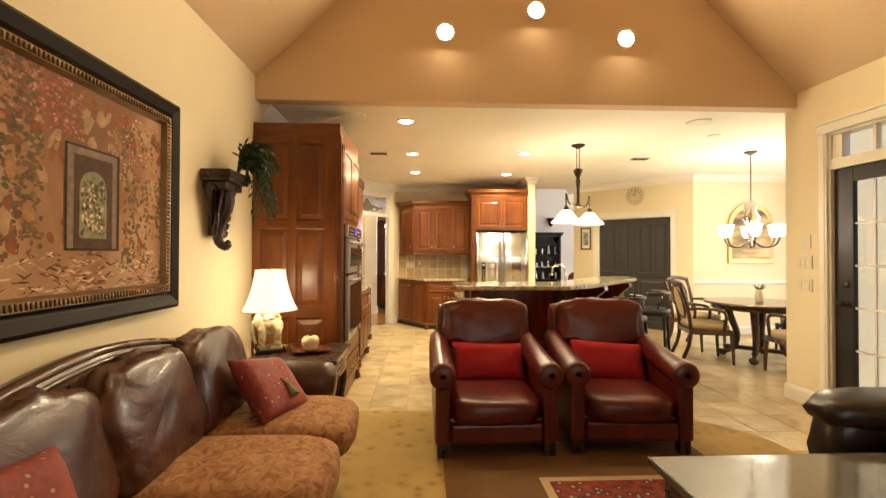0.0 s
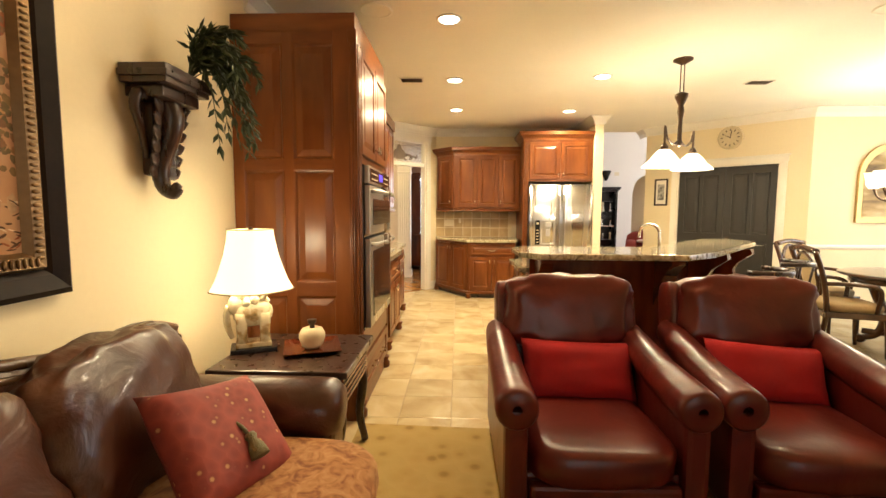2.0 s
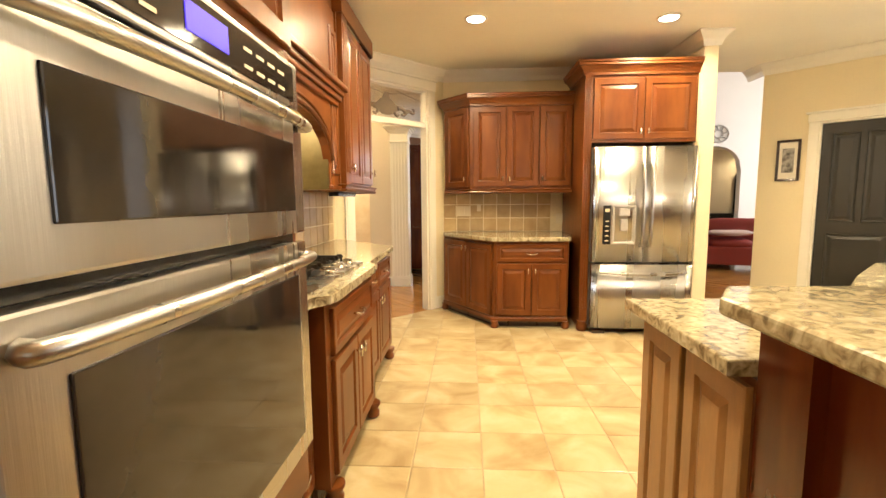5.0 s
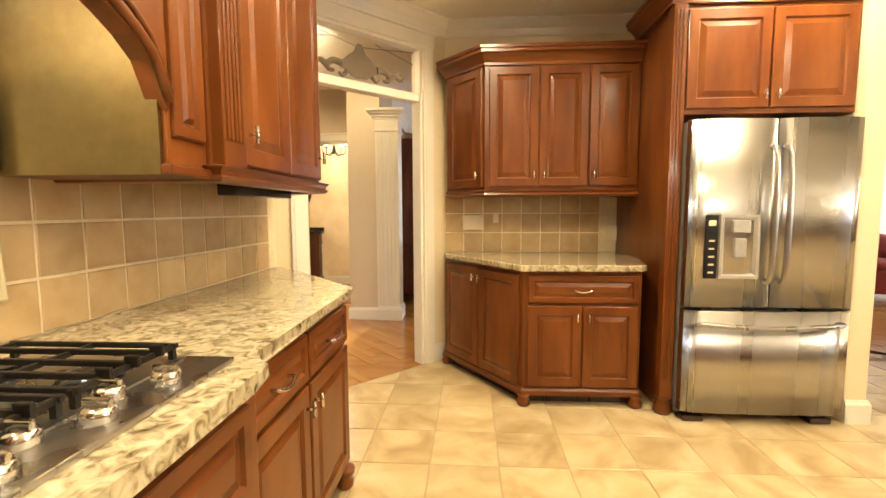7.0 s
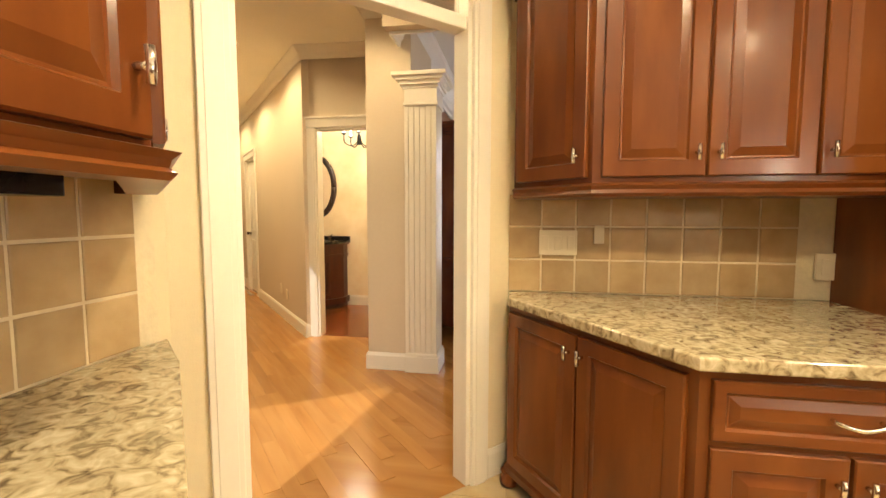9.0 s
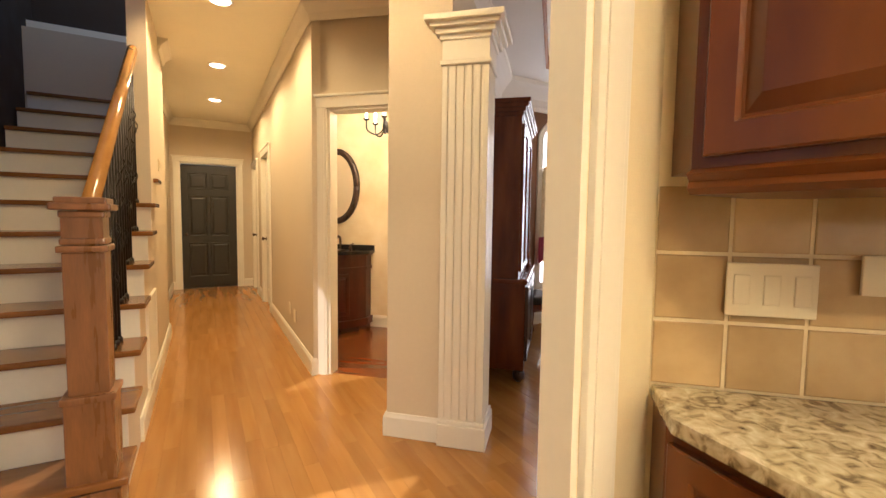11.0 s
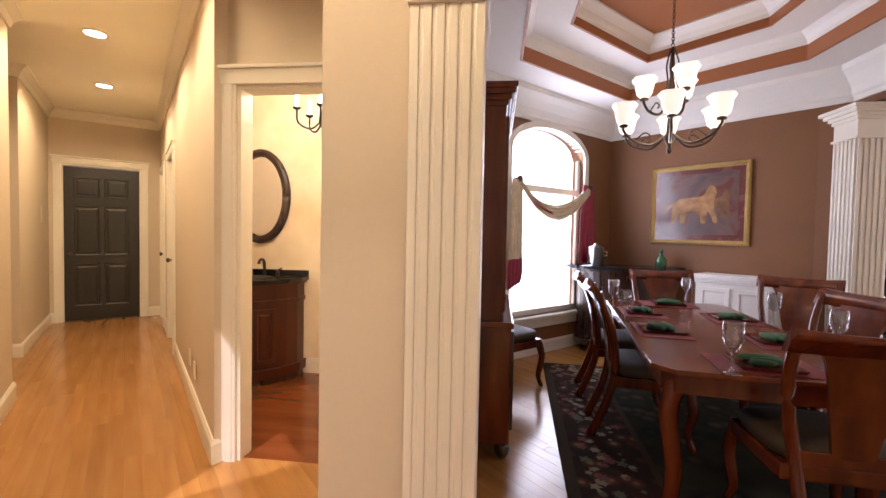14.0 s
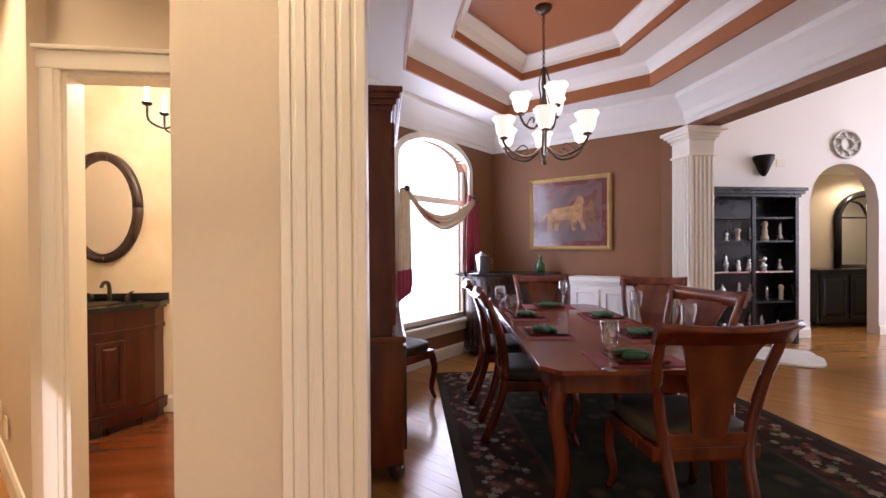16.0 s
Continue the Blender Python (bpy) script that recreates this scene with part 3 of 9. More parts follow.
p = part("pane", bm, glass("wavy_transom_glass", (0.95, 0.93, 0.88), 0.25), root)
p.visible_shadow = False
bm = empty_bm()


def cutout(bm_, pts_, cx_, z0_, y_=0.062, t_=0.008):
    """A flat sawn ornament standing on its edge."""
    f_ = [bm_.verts.new((cx_ + x, y_, z0_ + z)) for x, z in pts_]
    g_ = [bm_.verts.new((cx_ + x, y_ - t_, z0_ + z)) for x, z in pts_]
    bm_.faces.new(f_[::-1]), bm_.faces.new(g_)
    for i_ in range(len(f_)):
        bm_.faces.new((f_[i_], f_[(i_ + 1) % len(f_)], g_[(i_ + 1) % len(f_)], g_[i_]))


half = [(0.018, 0.235), (0.05, 0.17), (0.085, 0.15), (0.12, 0.115), (0.17, 0.085), (0.15, 0.05), (0.10, 0.04), (0.06, 0.005), (0.03, 0.0)]
cutout(bm, half[::-1] + [(-x, z) for x, z in half], 0.66, 2.185)
for sx in (-1, 1):
    for q, r0, r1 in (([(0.14, 2.265), (0.20, 2.27), (0.25, 2.24), (0.24, 2.205), (0.20, 2.205)], 0.026, 0.012), ([(0.24, 2.22), (0.30, 2.255), (0.355, 2.235), (0.37, 2.27), (0.345, 2.285)], 0.022, 0.010), ([(0.10, 2.22), (0.135, 2.185), (0.165, 2.20)], 0.018, 0.010)):
        tube(bm, curve_pts([(0.66 + sx * x, 0.06, z) for x, z in q], 5), r0, 7, r1)
tube(bm, [(0.24, 0.068, 2.47), (0.66, 0.068, 2.40)], 0.003, 5)
tube(bm, [(1.14, 0.068, 2.47), (0.66, 0.068, 2.40)], 0.003, 5)
tube(bm, [(0.24, 0.068, 2.38), (0.52, 0.068, 2.45)], 0.003, 5)
tube(bm, [(1.14, 0.068, 2.38), (0.80, 0.068, 2.45)], 0.003, 5)
part("scroll_ornament", bm, mat("etched_grey_ornament", (0.20, 0.15, 0.10), 0.6), root, "grey scrolled ornament on the glass")

# double pantry door
PA, PB = (3.07, 8.93), (4.62, 7.38)
casing("door_casing_pantry", PA, PB, 0.513, 1.853, 2.06, "cream casing round the double pantry door")
for i in (0, 1):
    s = 0.535 + i * 0.651
    pan = [(0.09, 0.13, 0.56, 0.90), (0.09, 1.02, 0.30, 1.92), (0.35, 1.02, 0.56, 1.92)]
    q = along(PA, PB, s, -0.03)
    d = panel_door("double_door_leaf", 0.645, 2.03, pose(q[0], q[1], 0.008, 0, 0, -45), pan, "charcoal painted arched-panel pantry door, shut", M["blackp"], i == 1, group="double pantry door leaves")
# hall end door, six panels
HE0, HE1 = hall_pt(5.80, -0.14), hall_pt(5.80, 1.15)
casing("door_casing_hall_end", HE0, HE1, 0.13, 1.04, 2.2, "cream casing round the dark hall door")
six = []
for x0, x1 in ((0.11, 0.40), (0.45, 0.74)):
    six += [(x0, 0.2, x1, 0.80), (x0, 0.92, x1, 1.62), (x0, 1.74, x1, 2.02)]
q = along(HE0, HE1, 0.152, -0.03)
panel_door("hall_end_door", 0.866, 2.16, pose(q[0], q[1], 0.008, 0, 0, HALL_A - 90), six, "charcoal six-panel door at the end of the hall, shut", M["blackp"])
# Strip added to keep sky light from leaking in under the door.
bm = empty_bm()
box(bm, 0.13, 0.005, 0.0, 1.04, 0.139, 0.007)
struct("door_threshold", bm, M["dark"], "dark strip added under the hall door to block outside light", "trim").matrix_basis = pose(HE0[0], HE0[1], 0, 0, 0, HALL_A - 90)
WH0, WH1 = hall_pt(5.80, 1.15), hall_pt(0.56, 1.11)
for a, b, h in ((0.25, 0.95, 2.12), (1.75, 2.55, 2.15)):
    casing("door_casing_hall_side", WH0, WH1, a, b, h, "cream casing of a hall side door", 0.1)
    q = along(WH0, WH1, a + 0.022, -0.03)
    w = b - a - 0.044
    panel_door("hall_side_door", w, h - 0.03, pose(q[0], q[1], 0.008, 0, 0, HALL_A + 180), [(0.09, 0.2, w / 2 - 0.03, 0.85), (w / 2 + 0.03, 0.2, w - 0.09, 0.85), (0.09, 1.0, w / 2 - 0.03, 1.95), (w / 2 + 0.03, 1.0, w - 0.09, 1.95)], "white panelled hall side door, shut", M["trim"], group="hall side doors")
PW0, PW1 = (-2.62, PWY), (-1.67, PWY)
casing("door_casing_powder", PW0, PW1, 0.12, 0.90, 2.15, "cream casing of the open powder room doorway", 0.12)

# glazed patio door with transom in the east wall
ED0, ED1 = (GE, 4.12), (GE, -4)
casing("door_casing_patio", ED0, ED1, 0.455, 1.46, 2.42, "cream casing of the patio door and its transom", 0.14, 0.08)
root = thing("patio_door", "charcoal glazed patio door with white muntins, shut", "door", pose(GE, 4.12, 0, 0, 0, -90), kind="structure")
bm = empty_bm()
for b_ in ((0.475, 0, 0.64, 2.10), (1.32, 0, 1.44, 2.10), (0.64, 0, 1.32, 0.24), (0.64, 1.97, 1.32, 2.10)):
    box(bm, b_[0], 0.03, b_[1] + 0.01, b_[2], 0.075, b_[3], 0.004)
part("door_frame", bm, M["blackp"], root)
bm = empty_bm()
for x in (0.80, 0.98, 1.16):
    box(bm, x - 0.009, 0.045, 0.24, x + 0.009, 0.062, 1.97)
for z in (0.58, 0.93, 1.28, 1.63):
    box(bm, 0.64, 0.043, z - 0.009, 1.32, 0.064, z + 0.009)
part("muntin", bm, M["trim"], root, "white glazing bars")
bm = empty_bm()
box(bm, 0.475, 0.0, 2.10, 1.44, 0.14, 2.19, 0.006)
for x in (0.82, 1.14):
    box(bm, x - 0.012, 0.03, 2.19, x + 0.012, 0.08, 2.40)
box(bm, 0.475, 0.02, 2.19, 0.56, 0.09, 2.40)
box(bm, 1.36, 0.02, 2.19, 1.44, 0.09, 2.40)
part("transom_frame", bm, M["trim"], root, "white transom bars")
bm = empty_bm()
box(bm, 0.64, 0.050, 0.24, 1.32, 0.056, 1.97)
box(bm, 0.60, 0.050, 2.19, 1.36, 0.056, 2.40)
p = part("pane", bm, M["clear"], root)
p.visible_shadow = False
bm = empty_bm()
lathe(bm, [(0.03, 0), (0.03, 0.008), (0.012, 0.012), (0.012, 0.04), (0.028, 0.05), (0.026, 0.07), (0.01, 0.075)], 0, 0, 16, pose(0.58, 0.03, 0.96, 90))
lathe(bm, [(0.028, 0), (0.028, 0.012), (0.012, 0.016)], 0, 0, 16, pose(0.58, 0.03, 1.12, 90))
part("door_knob", bm, M["bronze"], root, "dark bronze knob and deadbolt")

# base boards and crown mouldings
def runs(name, lines, z, prof, label):
    for ln in lines:
        moulding(name, ln, z, prof, label)


runs("baseboard", [[(GW, -4), (GW, 3.9)], [along(PA, PB, 0.0), along(PA, PB, 0.42)], [along(PA, PB, 1.945), (4.62, 7.38), (6.6, 7.38)], [(3.64, 4.12), (GE, 4.12), (GE, 3.76)], [(2.01, 9.06), (2.01, 7.88), (1.885, 7.88)][::-1],
                   [hall_pt(-0.10, 0.0), hall_pt(2.41, 0), hall_pt(2.41, -1.2)], [hall_pt(3.89, -1.2), hall_pt(3.89, -0.16), hall_pt(5.80, -0.14), hall_pt(5.80, -0.10)], [hall_pt(5.80, 0.99), hall_pt(5.80, 1.15), hall_pt(5.66, 1.15)],
                   [along(WH0, WH1, 1.05), along(WH0, WH1, 1.65)], [along(WH0, WH1, 2.65), hall_pt(0.56, 1.11), along(PW0, PW1, 0.03)], [(-1.67, PWY), (-1.67, 10.2), (-1.35, 10.2)], [(-4.0, 12.62), (-1.58, 12.62)],
                   [(-1.40, 12.87), (DAX, DAY_), (1.95, 13.18)], [(1.9, 14.3), (4.93, 14.3)], [(6.06, 14.3), (9, 14.3)], [along(DW0, DW1, 1.28), (-0.5, 8.92)]], 0, BASE, "cream painted baseboard with a moulded top")
for ln, z in (([(GW, 4.12), (GW, 7.92), (-0.5, 8.92), (1.885, 8.92), (1.885, 7.88), (2.01, 7.88), (2.01, 9.06)], KC - 0.12), ([(3.07, 9.2), (3.07, 8.93), (4.62, 7.38), (6.6, 7.38)], KC - 0.12),
              ([hall_pt(1.9, 0), hall_pt(2.41, 0), hall_pt(2.41, -1.2)], HC - 0.12), ([hall_pt(3.89, -1.2), hall_pt(3.89, -0.16), hall_pt(5.80, -0.14), hall_pt(5.80, 1.15), hall_pt(0.56, 1.11), (-1.67, PWY), (-1.67, 10.2), (-1.09, 10.2)], HC - 0.12)):
    moulding("crown_moulding", ln, z, CROWN, "cream stepped crown moulding under the ceiling")
moulding("chair_rail", [(4.62, 7.38), (6.6, 7.38)], 0.86, [(0, 0), (0.02, 0.005), (0.03, 0.03), (0.02, 0.05), (0, 0.06)], "white chair rail in the breakfast nook")

# fluted pilaster at the wall end
root = thing("fluted_pilaster", "white fluted pilaster with moulded capital at the dining opening", "pilaster", kind="structure")
bm = empty_bm()
x0, x1, yf = -1.345, -1.09, 10.165
n = 5
wv = (x1 - x0 - 0.03) / n
box(bm, x0 + 0.008, yf + 0.008, 0.15, x1 - 0.008, 10.42, 2.12)
shaft = part("shaft", bm, M["trim"], root)
for i in range(n + 1):
    c = x0 + 0.015 + i * wv
    part("flute", box(empty_bm(), c - 0.0165, yf, 0.15, c + 0.0165, yf + 0.014, 2.12, 0.005), M["trim"], shaft)
for i in range(5):
    c = yf + 0.02 + i * 0.05
    part("flute", box(empty_bm(), x1 - 0.012, c, 0.15, x1, c + 0.026, 2.12, 0.004), M["trim"], shaft)
bm = empty_bm()
box(bm, x0 - 0.004, yf - 0.018, 0, x1 + 0.02, 10.44, 0.13, 0.006)
box(bm, x0 - 0.002, yf - 0.010, 0.13, x1 + 0.012, 10.43, 0.155, 0.006)
part("plinth", bm, M["trim"], root)
bm = empty_bm()
box(bm, x0 - 0.01, yf - 0.014, 2.12, x1 + 0.014, 10.43, 2.145, 0.006)
box(bm, x0, yf - 0.003, 2.145, x1 + 0.003, 10.425, 2.25)
for k, (o, z) in enumerate(((0.015, 2.25), (0.035, 2.275), (0.06, 2.305), (0.085, 2.33))):
    box(bm, x0 - o, yf - o, z, x1 + o, 10.43 + o, z + 0.032, 0.007)
part("capital", bm, M["trim"], root)

# ---- kitchen ----
def handle(parent, x, z, y, vertical=True, length=0.055, pull=False):
    bm = empty_bm()
    if pull:
        c = [(x - length, y, z), (x - length, y - 0.022, z), (x - length * 0.5, y - 0.028, z - 0.008), (x, y - 0.03, z - 0.012), (x + length * 0.5, y - 0.028, z - 0.008), (x + length, y - 0.022, z), (x + length, y, z)]
        tube(bm, curve_pts(c, 3), 0.006, 6)
    else:
        tube(bm, [(x, y, z), (x, y - 0.022, z)], 0.006, 6)
        tube(bm, [(x, y - 0.026, z - length / 2), (x, y - 0.028, z), (x, y - 0.026, z + length / 2)], 0.0075, 6)
    return part("handle", bm, M["chrome"], parent, "polished nickel handle")


def cabinet(name, label, w, d, h, at, fronts, toe=0.09, feet=(), group="cherry kitchen cabinets", shape=None, z0=0.0):
    """A cabinet unit facing -y with its left front corner at the origin. fronts: (kind, x0, z0, x1, z1, handle side)."""
    root = thing(name, label, "cabinet", at, group)
    bm = empty_bm()
    if shape:
        slab(bm, shape, z0 + toe, h)
    else:
        box(bm, 0, 0, z0 + toe, w, d, h, 0.003)
    part("body", bm, M["wood"], root)
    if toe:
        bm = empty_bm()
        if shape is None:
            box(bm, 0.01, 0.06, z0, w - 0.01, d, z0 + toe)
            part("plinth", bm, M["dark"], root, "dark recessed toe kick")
        else:
            bm.free()
    for kind, x0, a0, x1, a1, side in fronts:
        bm = empty_bm()
        raised(bm, x0, a0, x1, a1, 0.0, 0.02, 0.055 if kind == "door" else 0.032)
        f = part(kind, bm, M["wood"] if kind == "door" else M["woodh"], root)
        if kind == "drawer":
            handle(f, (x0 + x1) / 2, (a0 + a1) / 2, -0.02, pull=True)
        elif side:
            hx = x0 + 0.028 if side[0] == "l" else x1 - 0.028
            hz = a1 - 0.07 if side[1] == "t" else a0 + 0.07
            handle(f, hx, hz, -0.02)
    for fx in feet:
        bm = empty_bm()
        lathe(bm, [(0.028, 0), (0.04, 0.012), (0.04, 0.04), (0.03, 0.055), (0.045, 0.075), (0.045, 0.092)], fx, 0.0, 14)
        part("bun_foot", bm, M["wood"], root)
    return root


CORN = [(0, 0), (0.012, 0), (0.012, 0.02), (0.03, 0.045), (0.055, 0.07), (0.07, 0.075), (0.07, 0.095), (0.08, 0.10), (0.08, 0.12), (0, 0.12)]


def cornice(parent, path, z, name="cornice", prof=CORN):
    bm = empty_bm()
    sweep(bm, [(x, y, z) for x, y in path], prof)
    return part(name, bm, M["woodh"], parent)


# oven tower: local x runs along world y, front towards world +x
TX = -0.74
tower = thing("oven_tower_cabinet", "tall cherry oven cabinet with panelled end and stepped cornice", "cabinet", pose(TX, 3.93, 0, 0, 0, 90), "cherry kitchen cabinets")
bm = empty_bm()
box(bm, 0, 0.0, 0.0, 1.04, 0.755, 2.42, 0.003)
part("body", bm, M["wood"], tower)
EM = pose(0, 0.755, 0, 0, 0, -90)   # the end that faces the great room
COLS, TIERS = ((0.065, 0.315), (0.375, 0.625)), ((0.13, 0.81), (0.90, 1.59), (1.655, 2.34))
for x0, x1 in ((0.0, COLS[0][0]), (COLS[0][1], COLS[1][0]), (COLS[1][1], 0.752)):
    part("end_stile", box(empty_bm(), x0, -0.014, 0.0, x1, 0.0, 2.41, 0.002, EM), M["wood"], tower)
for x0, x1 in COLS:
    for z0, z1 in ((0.0, TIERS[0][0]), (TIERS[0][1], TIERS[1][0]), (TIERS[1][1], TIERS[2][0]), (TIERS[2][1], 2.41)):
        part("end_rail", box(empty_bm(), x0, -0.0135, z0, x1, 0.0, z1, 0.0015, EM), M["woodh"], tower)
    for z0, z1 in TIERS:
        bm = empty_bm()
        rings(bm, [(x0, z0, x1, z1, -0.0135), (x0 + 0.008, z0 + 0.008, x1 - 0.008, z1 - 0.008, -0.010), (x0 + 0.014, z0 + 0.014, x1 - 0.014, z1 - 0.014, -0.0025),
                   (x0 + 0.022, z0 + 0.022, x1 - 0.022, z1 - 0.022, -0.0025), (x0 + 0.06, z0 + 0.06, x1 - 0.06, z1 - 0.06, -0.0125)], EM)
        part("end_panel", bm, M["wood"], tower)
bm = empty_bm()
box(bm, -0.016, -0.014, 0.10, 0.085, 0.04, 2.42, 0.004)
post = part("fluted_corner", bm, M["wood"], tower)
for i in range(5):
    part("flute", box(empty_bm(), 0.004 + i * 0.016, -0.021, 0.2, 0.014 + i * 0.016, -0.013, 2.34, 0.003), M["wood"], post)
for i in range(2):
    part("flute", box(empty_bm(), -0.022, 0.002 + i * 0.016, 0.2, -0.015, 0.012 + i * 0.016, 2.34, 0.003), M["wood"], post)
for x0, x1, sd in ((0.10, 0.555, "r"), (0.565, 1.02, "l")):
    bm = empty_bm()
    raised(bm, x0, 1.70, x1, 2.36)
    f = part("door", bm, M["wood"], tower)
    handle(f, x1 - 0.03 if sd == "r" else x0 + 0.03, 1.78, -0.02)
bm = empty_bm()
raised(bm, 0.10, 0.12, 1.02, 0.36)
f = part("drawer", bm, M["woodh"], tower)
handle(f, 0.40, 0.24, -0.02, pull=True)
handle(f, 0.72, 0.24, -0.02, pull=True)
bm = empty_bm()
box(bm, 0.09, -0.014, 0.38, 1.03, 0.0, 0.55, 0.004)
part("apron", bm, M["woodh"], tower)
for fx in (0.05, 0.99):
    bm = empty_bm()
    lathe(bm, [(0.03, 0), (0.045, 0.012), (0.045, 0.05), (0.03, 0.07), (0.045, 0.10)], fx, 0.0, 14)
    part("bun_foot", bm, M["wood"], tower)
cornice(tower, [(-0.0, 0.755), (0, 0), (1.04, 0), (1.04, 0.4)][::-1], 2.40)

oven = thing("wall_oven", "stainless double wall oven with dark glass doors", "oven", pose(TX, 3.93, 0, 0, 0, 90))
bm = empty_bm()
box(bm, 0.10, -0.022, 0.56, 0.965, -0.002, 1.64, 0.003)
part("black_surround", bm, M["black"], oven, "black oven frame")
for nm, z0, z1 in (("microwave_door", 1.19, 1.51), ("oven_door", 0.575, 1.165)):
    bm = empty_bm()
    box(bm, 0.115, -0.062, z0, 0.955, -0.024, z1, 0.006)
    dd = part(nm, bm, M["steel"], oven)
    bm = empty_bm()
    box(bm, 0.20, -0.066, z0 + 0.06, 0.885, -0.060, z1 - 0.085, 0.003)
    part("door_glass", bm, M["ovenglass"], dd, "dark oven glass")
    bm = empty_bm()
    c = [(0.15, -0.06, z1 - 0.04), (0.17, -0.095, z1 - 0.04), (0.53, -0.115, z1 - 0.04), (0.90, -0.095, z1 - 0.04), (0.92, -0.06, z1 - 0.04)]
    tube(bm, curve_pts(c, 5), 0.014, 8)
    part("handle", bm, M["steel"], dd, "bowed steel handle")
bm = empty_bm()
box(bm, 0.115, -0.055, 1.52, 0.955, -0.024, 1.635, 0.005)
cp = part("control_panel", bm, M["steel"], oven)
bm = empty_bm()
box(bm, 0.15, -0.058, 1.535, 0.92, -0.054, 1.62)
part("panel_glass", bm, M["ovenglass"], cp)
bm = empty_bm()
box(bm, 0.47, -0.060, 1.555, 0.60, -0.057, 1.605)
blue = glow("blue_display", (0.10, 0.05, 1.0), 1.1)
blue.node_tree.nodes["Principled BSDF"].inputs["Base Color"].default_value = (0.01, 0.01, 0.03, 1)
part("display", bm, blue, cp, "glowing blue display")
bm = empty_bm()
for i in range(4):
    for k in range(2):
        box(bm, 0.20 + i * 0.055, -0.0595, 1.55 + k * 0.035, 0.235 + i * 0.055, -0.0575, 1.557 + k * 0.035)
        box(bm, 0.66 + i * 0.055, -0.0595, 1.55 + k * 0.035, 0.695 + i * 0.055, -0.0575, 1.557 + k * 0.035)
tagged(part("key_legend", bm, M["plate"], cp, "small grey key marks"), kind="stuff")

# base cabinets along the west wall
A90 = 90
FX = -0.86
cabinet("base_cabinet", "cherry three-drawer base cabinet beside the oven tower", 0.36, 0.62, 0.87, pose(FX, 4.975, 0, 0, 0, 90), [("drawer", 0.02, 0.12, 0.34, 0.37, ""), ("drawer", 0.02, 0.39, 0.34, 0.62, ""), ("drawer", 0.02, 0.64, 0.34, 0.84, "")])
cabinet("cooktop_cabinet", "cherry base cabinet under the cooktop with paired doors and bun feet", 0.86, 0.69, 0.87, pose(FX + 0.075, 5.34, 0, 0, 0, 90), [("drawer", 0.06, 0.64, 0.80, 0.84, ""), ("door", 0.06, 0.12, 0.425, 0.62, "rt"), ("door", 0.435, 0.12, 0.80, 0.62, "lt")], feet=(0.05, 0.81))
cabinet("base_cabinet", "cherry base cabinet with drawers over paired doors", 0.96, 0.62, 0.87, pose(FX, 6.205, 0, 0, 0, 90), [("drawer", 0.02, 0.68, 0.47, 0.84, ""), ("drawer", 0.49, 0.68, 0.94, 0.84, ""), ("door", 0.02, 0.12, 0.47, 0.66, "rt"), ("door", 0.49, 0.12, 0.94, 0.66, "lt")], feet=(0.04, 0.92))
bm = empty_bm()
slab(bm, [(-1.492, 4.975), (-0.82, 4.975), (-0.82, 5.27), (-0.80, 5.30), (-0.752, 5.33), (-0.745, 5.40), (-0.745, 6.13), (-0.752, 6.20), (-0.80, 6.23), (-0.82, 6.26), (-0.82, 7.185), (-0.86, 7.22), (-1.30, 7.72), (-1.492, 7.90)], 0.872, 0.912, 0.01)
solid("countertop", bm, M["granite"], "polished speckled granite worktop along the stove wall", "countertop")

# cooktop
ck = thing("gas_cooktop", "stainless gas cooktop with black grates and chrome knobs on granite", "cooktop", pose(-0.83, 5.33, 0.912, 0, 0, 90))
bm = empty_bm()
box(bm, 0, 0, 0, 0.87, 0.53, 0.012, 0.004)
part("tray", bm, M["steel"], ck)
bm = empty_bm()
box(bm, 0.03, 0.10, 0.012, 0.84, 0.50, 0.016)
part("burner_well", bm, M["steel"], ck, "polished steel burner well")
for bx, by in ((0.15, 0.40), (0.15, 0.19), (0.43, 0.31), (0.71, 0.40), (0.71, 0.20)):
    bm = empty_bm()
    lathe(bm, [(0.055, 0.014), (0.055, 0.024), (0.04, 0.027), (0.038, 0.034), (0.02, 0.036)], bx, by, 18)
    part("burner", bm, M["black"], ck, "black burner cap")
for gx in (0.03, 0.305, 0.58):
    bm = empty_bm()
    for x in (gx + 0.004, gx + 0.248):
        box(bm, x, 0.11, 0.040, x + 0.012, 0.50, 0.052, 0.003)
    for k in range(3):
        box(bm, gx, 0.115 + k * 0.185, 0.038, gx + 0.264, 0.127 + k * 0.185, 0.05, 0.003)
    for k in range(3):
        x = gx + 0.06 + k * 0.066
        box(bm, x, 0.11, 0.042, x + 0.010, 0.50, 0.055, 0.003)
        box(bm, x, 0.10, 0.042, x + 0.010, 0.13, 0.066, 0.004)
        box(bm, x, 0.48, 0.042, x + 0.010, 0.505, 0.066, 0.004)
    for x in (gx + 0.01, gx + 0.25):
        for y in (0.12, 0.49):
            box(bm, x - 0.006, y - 0.006, 0.012, x + 0.006, y + 0.006, 0.044)
    part("grate", bm, M["iron"], ck, "black cast-iron grate")
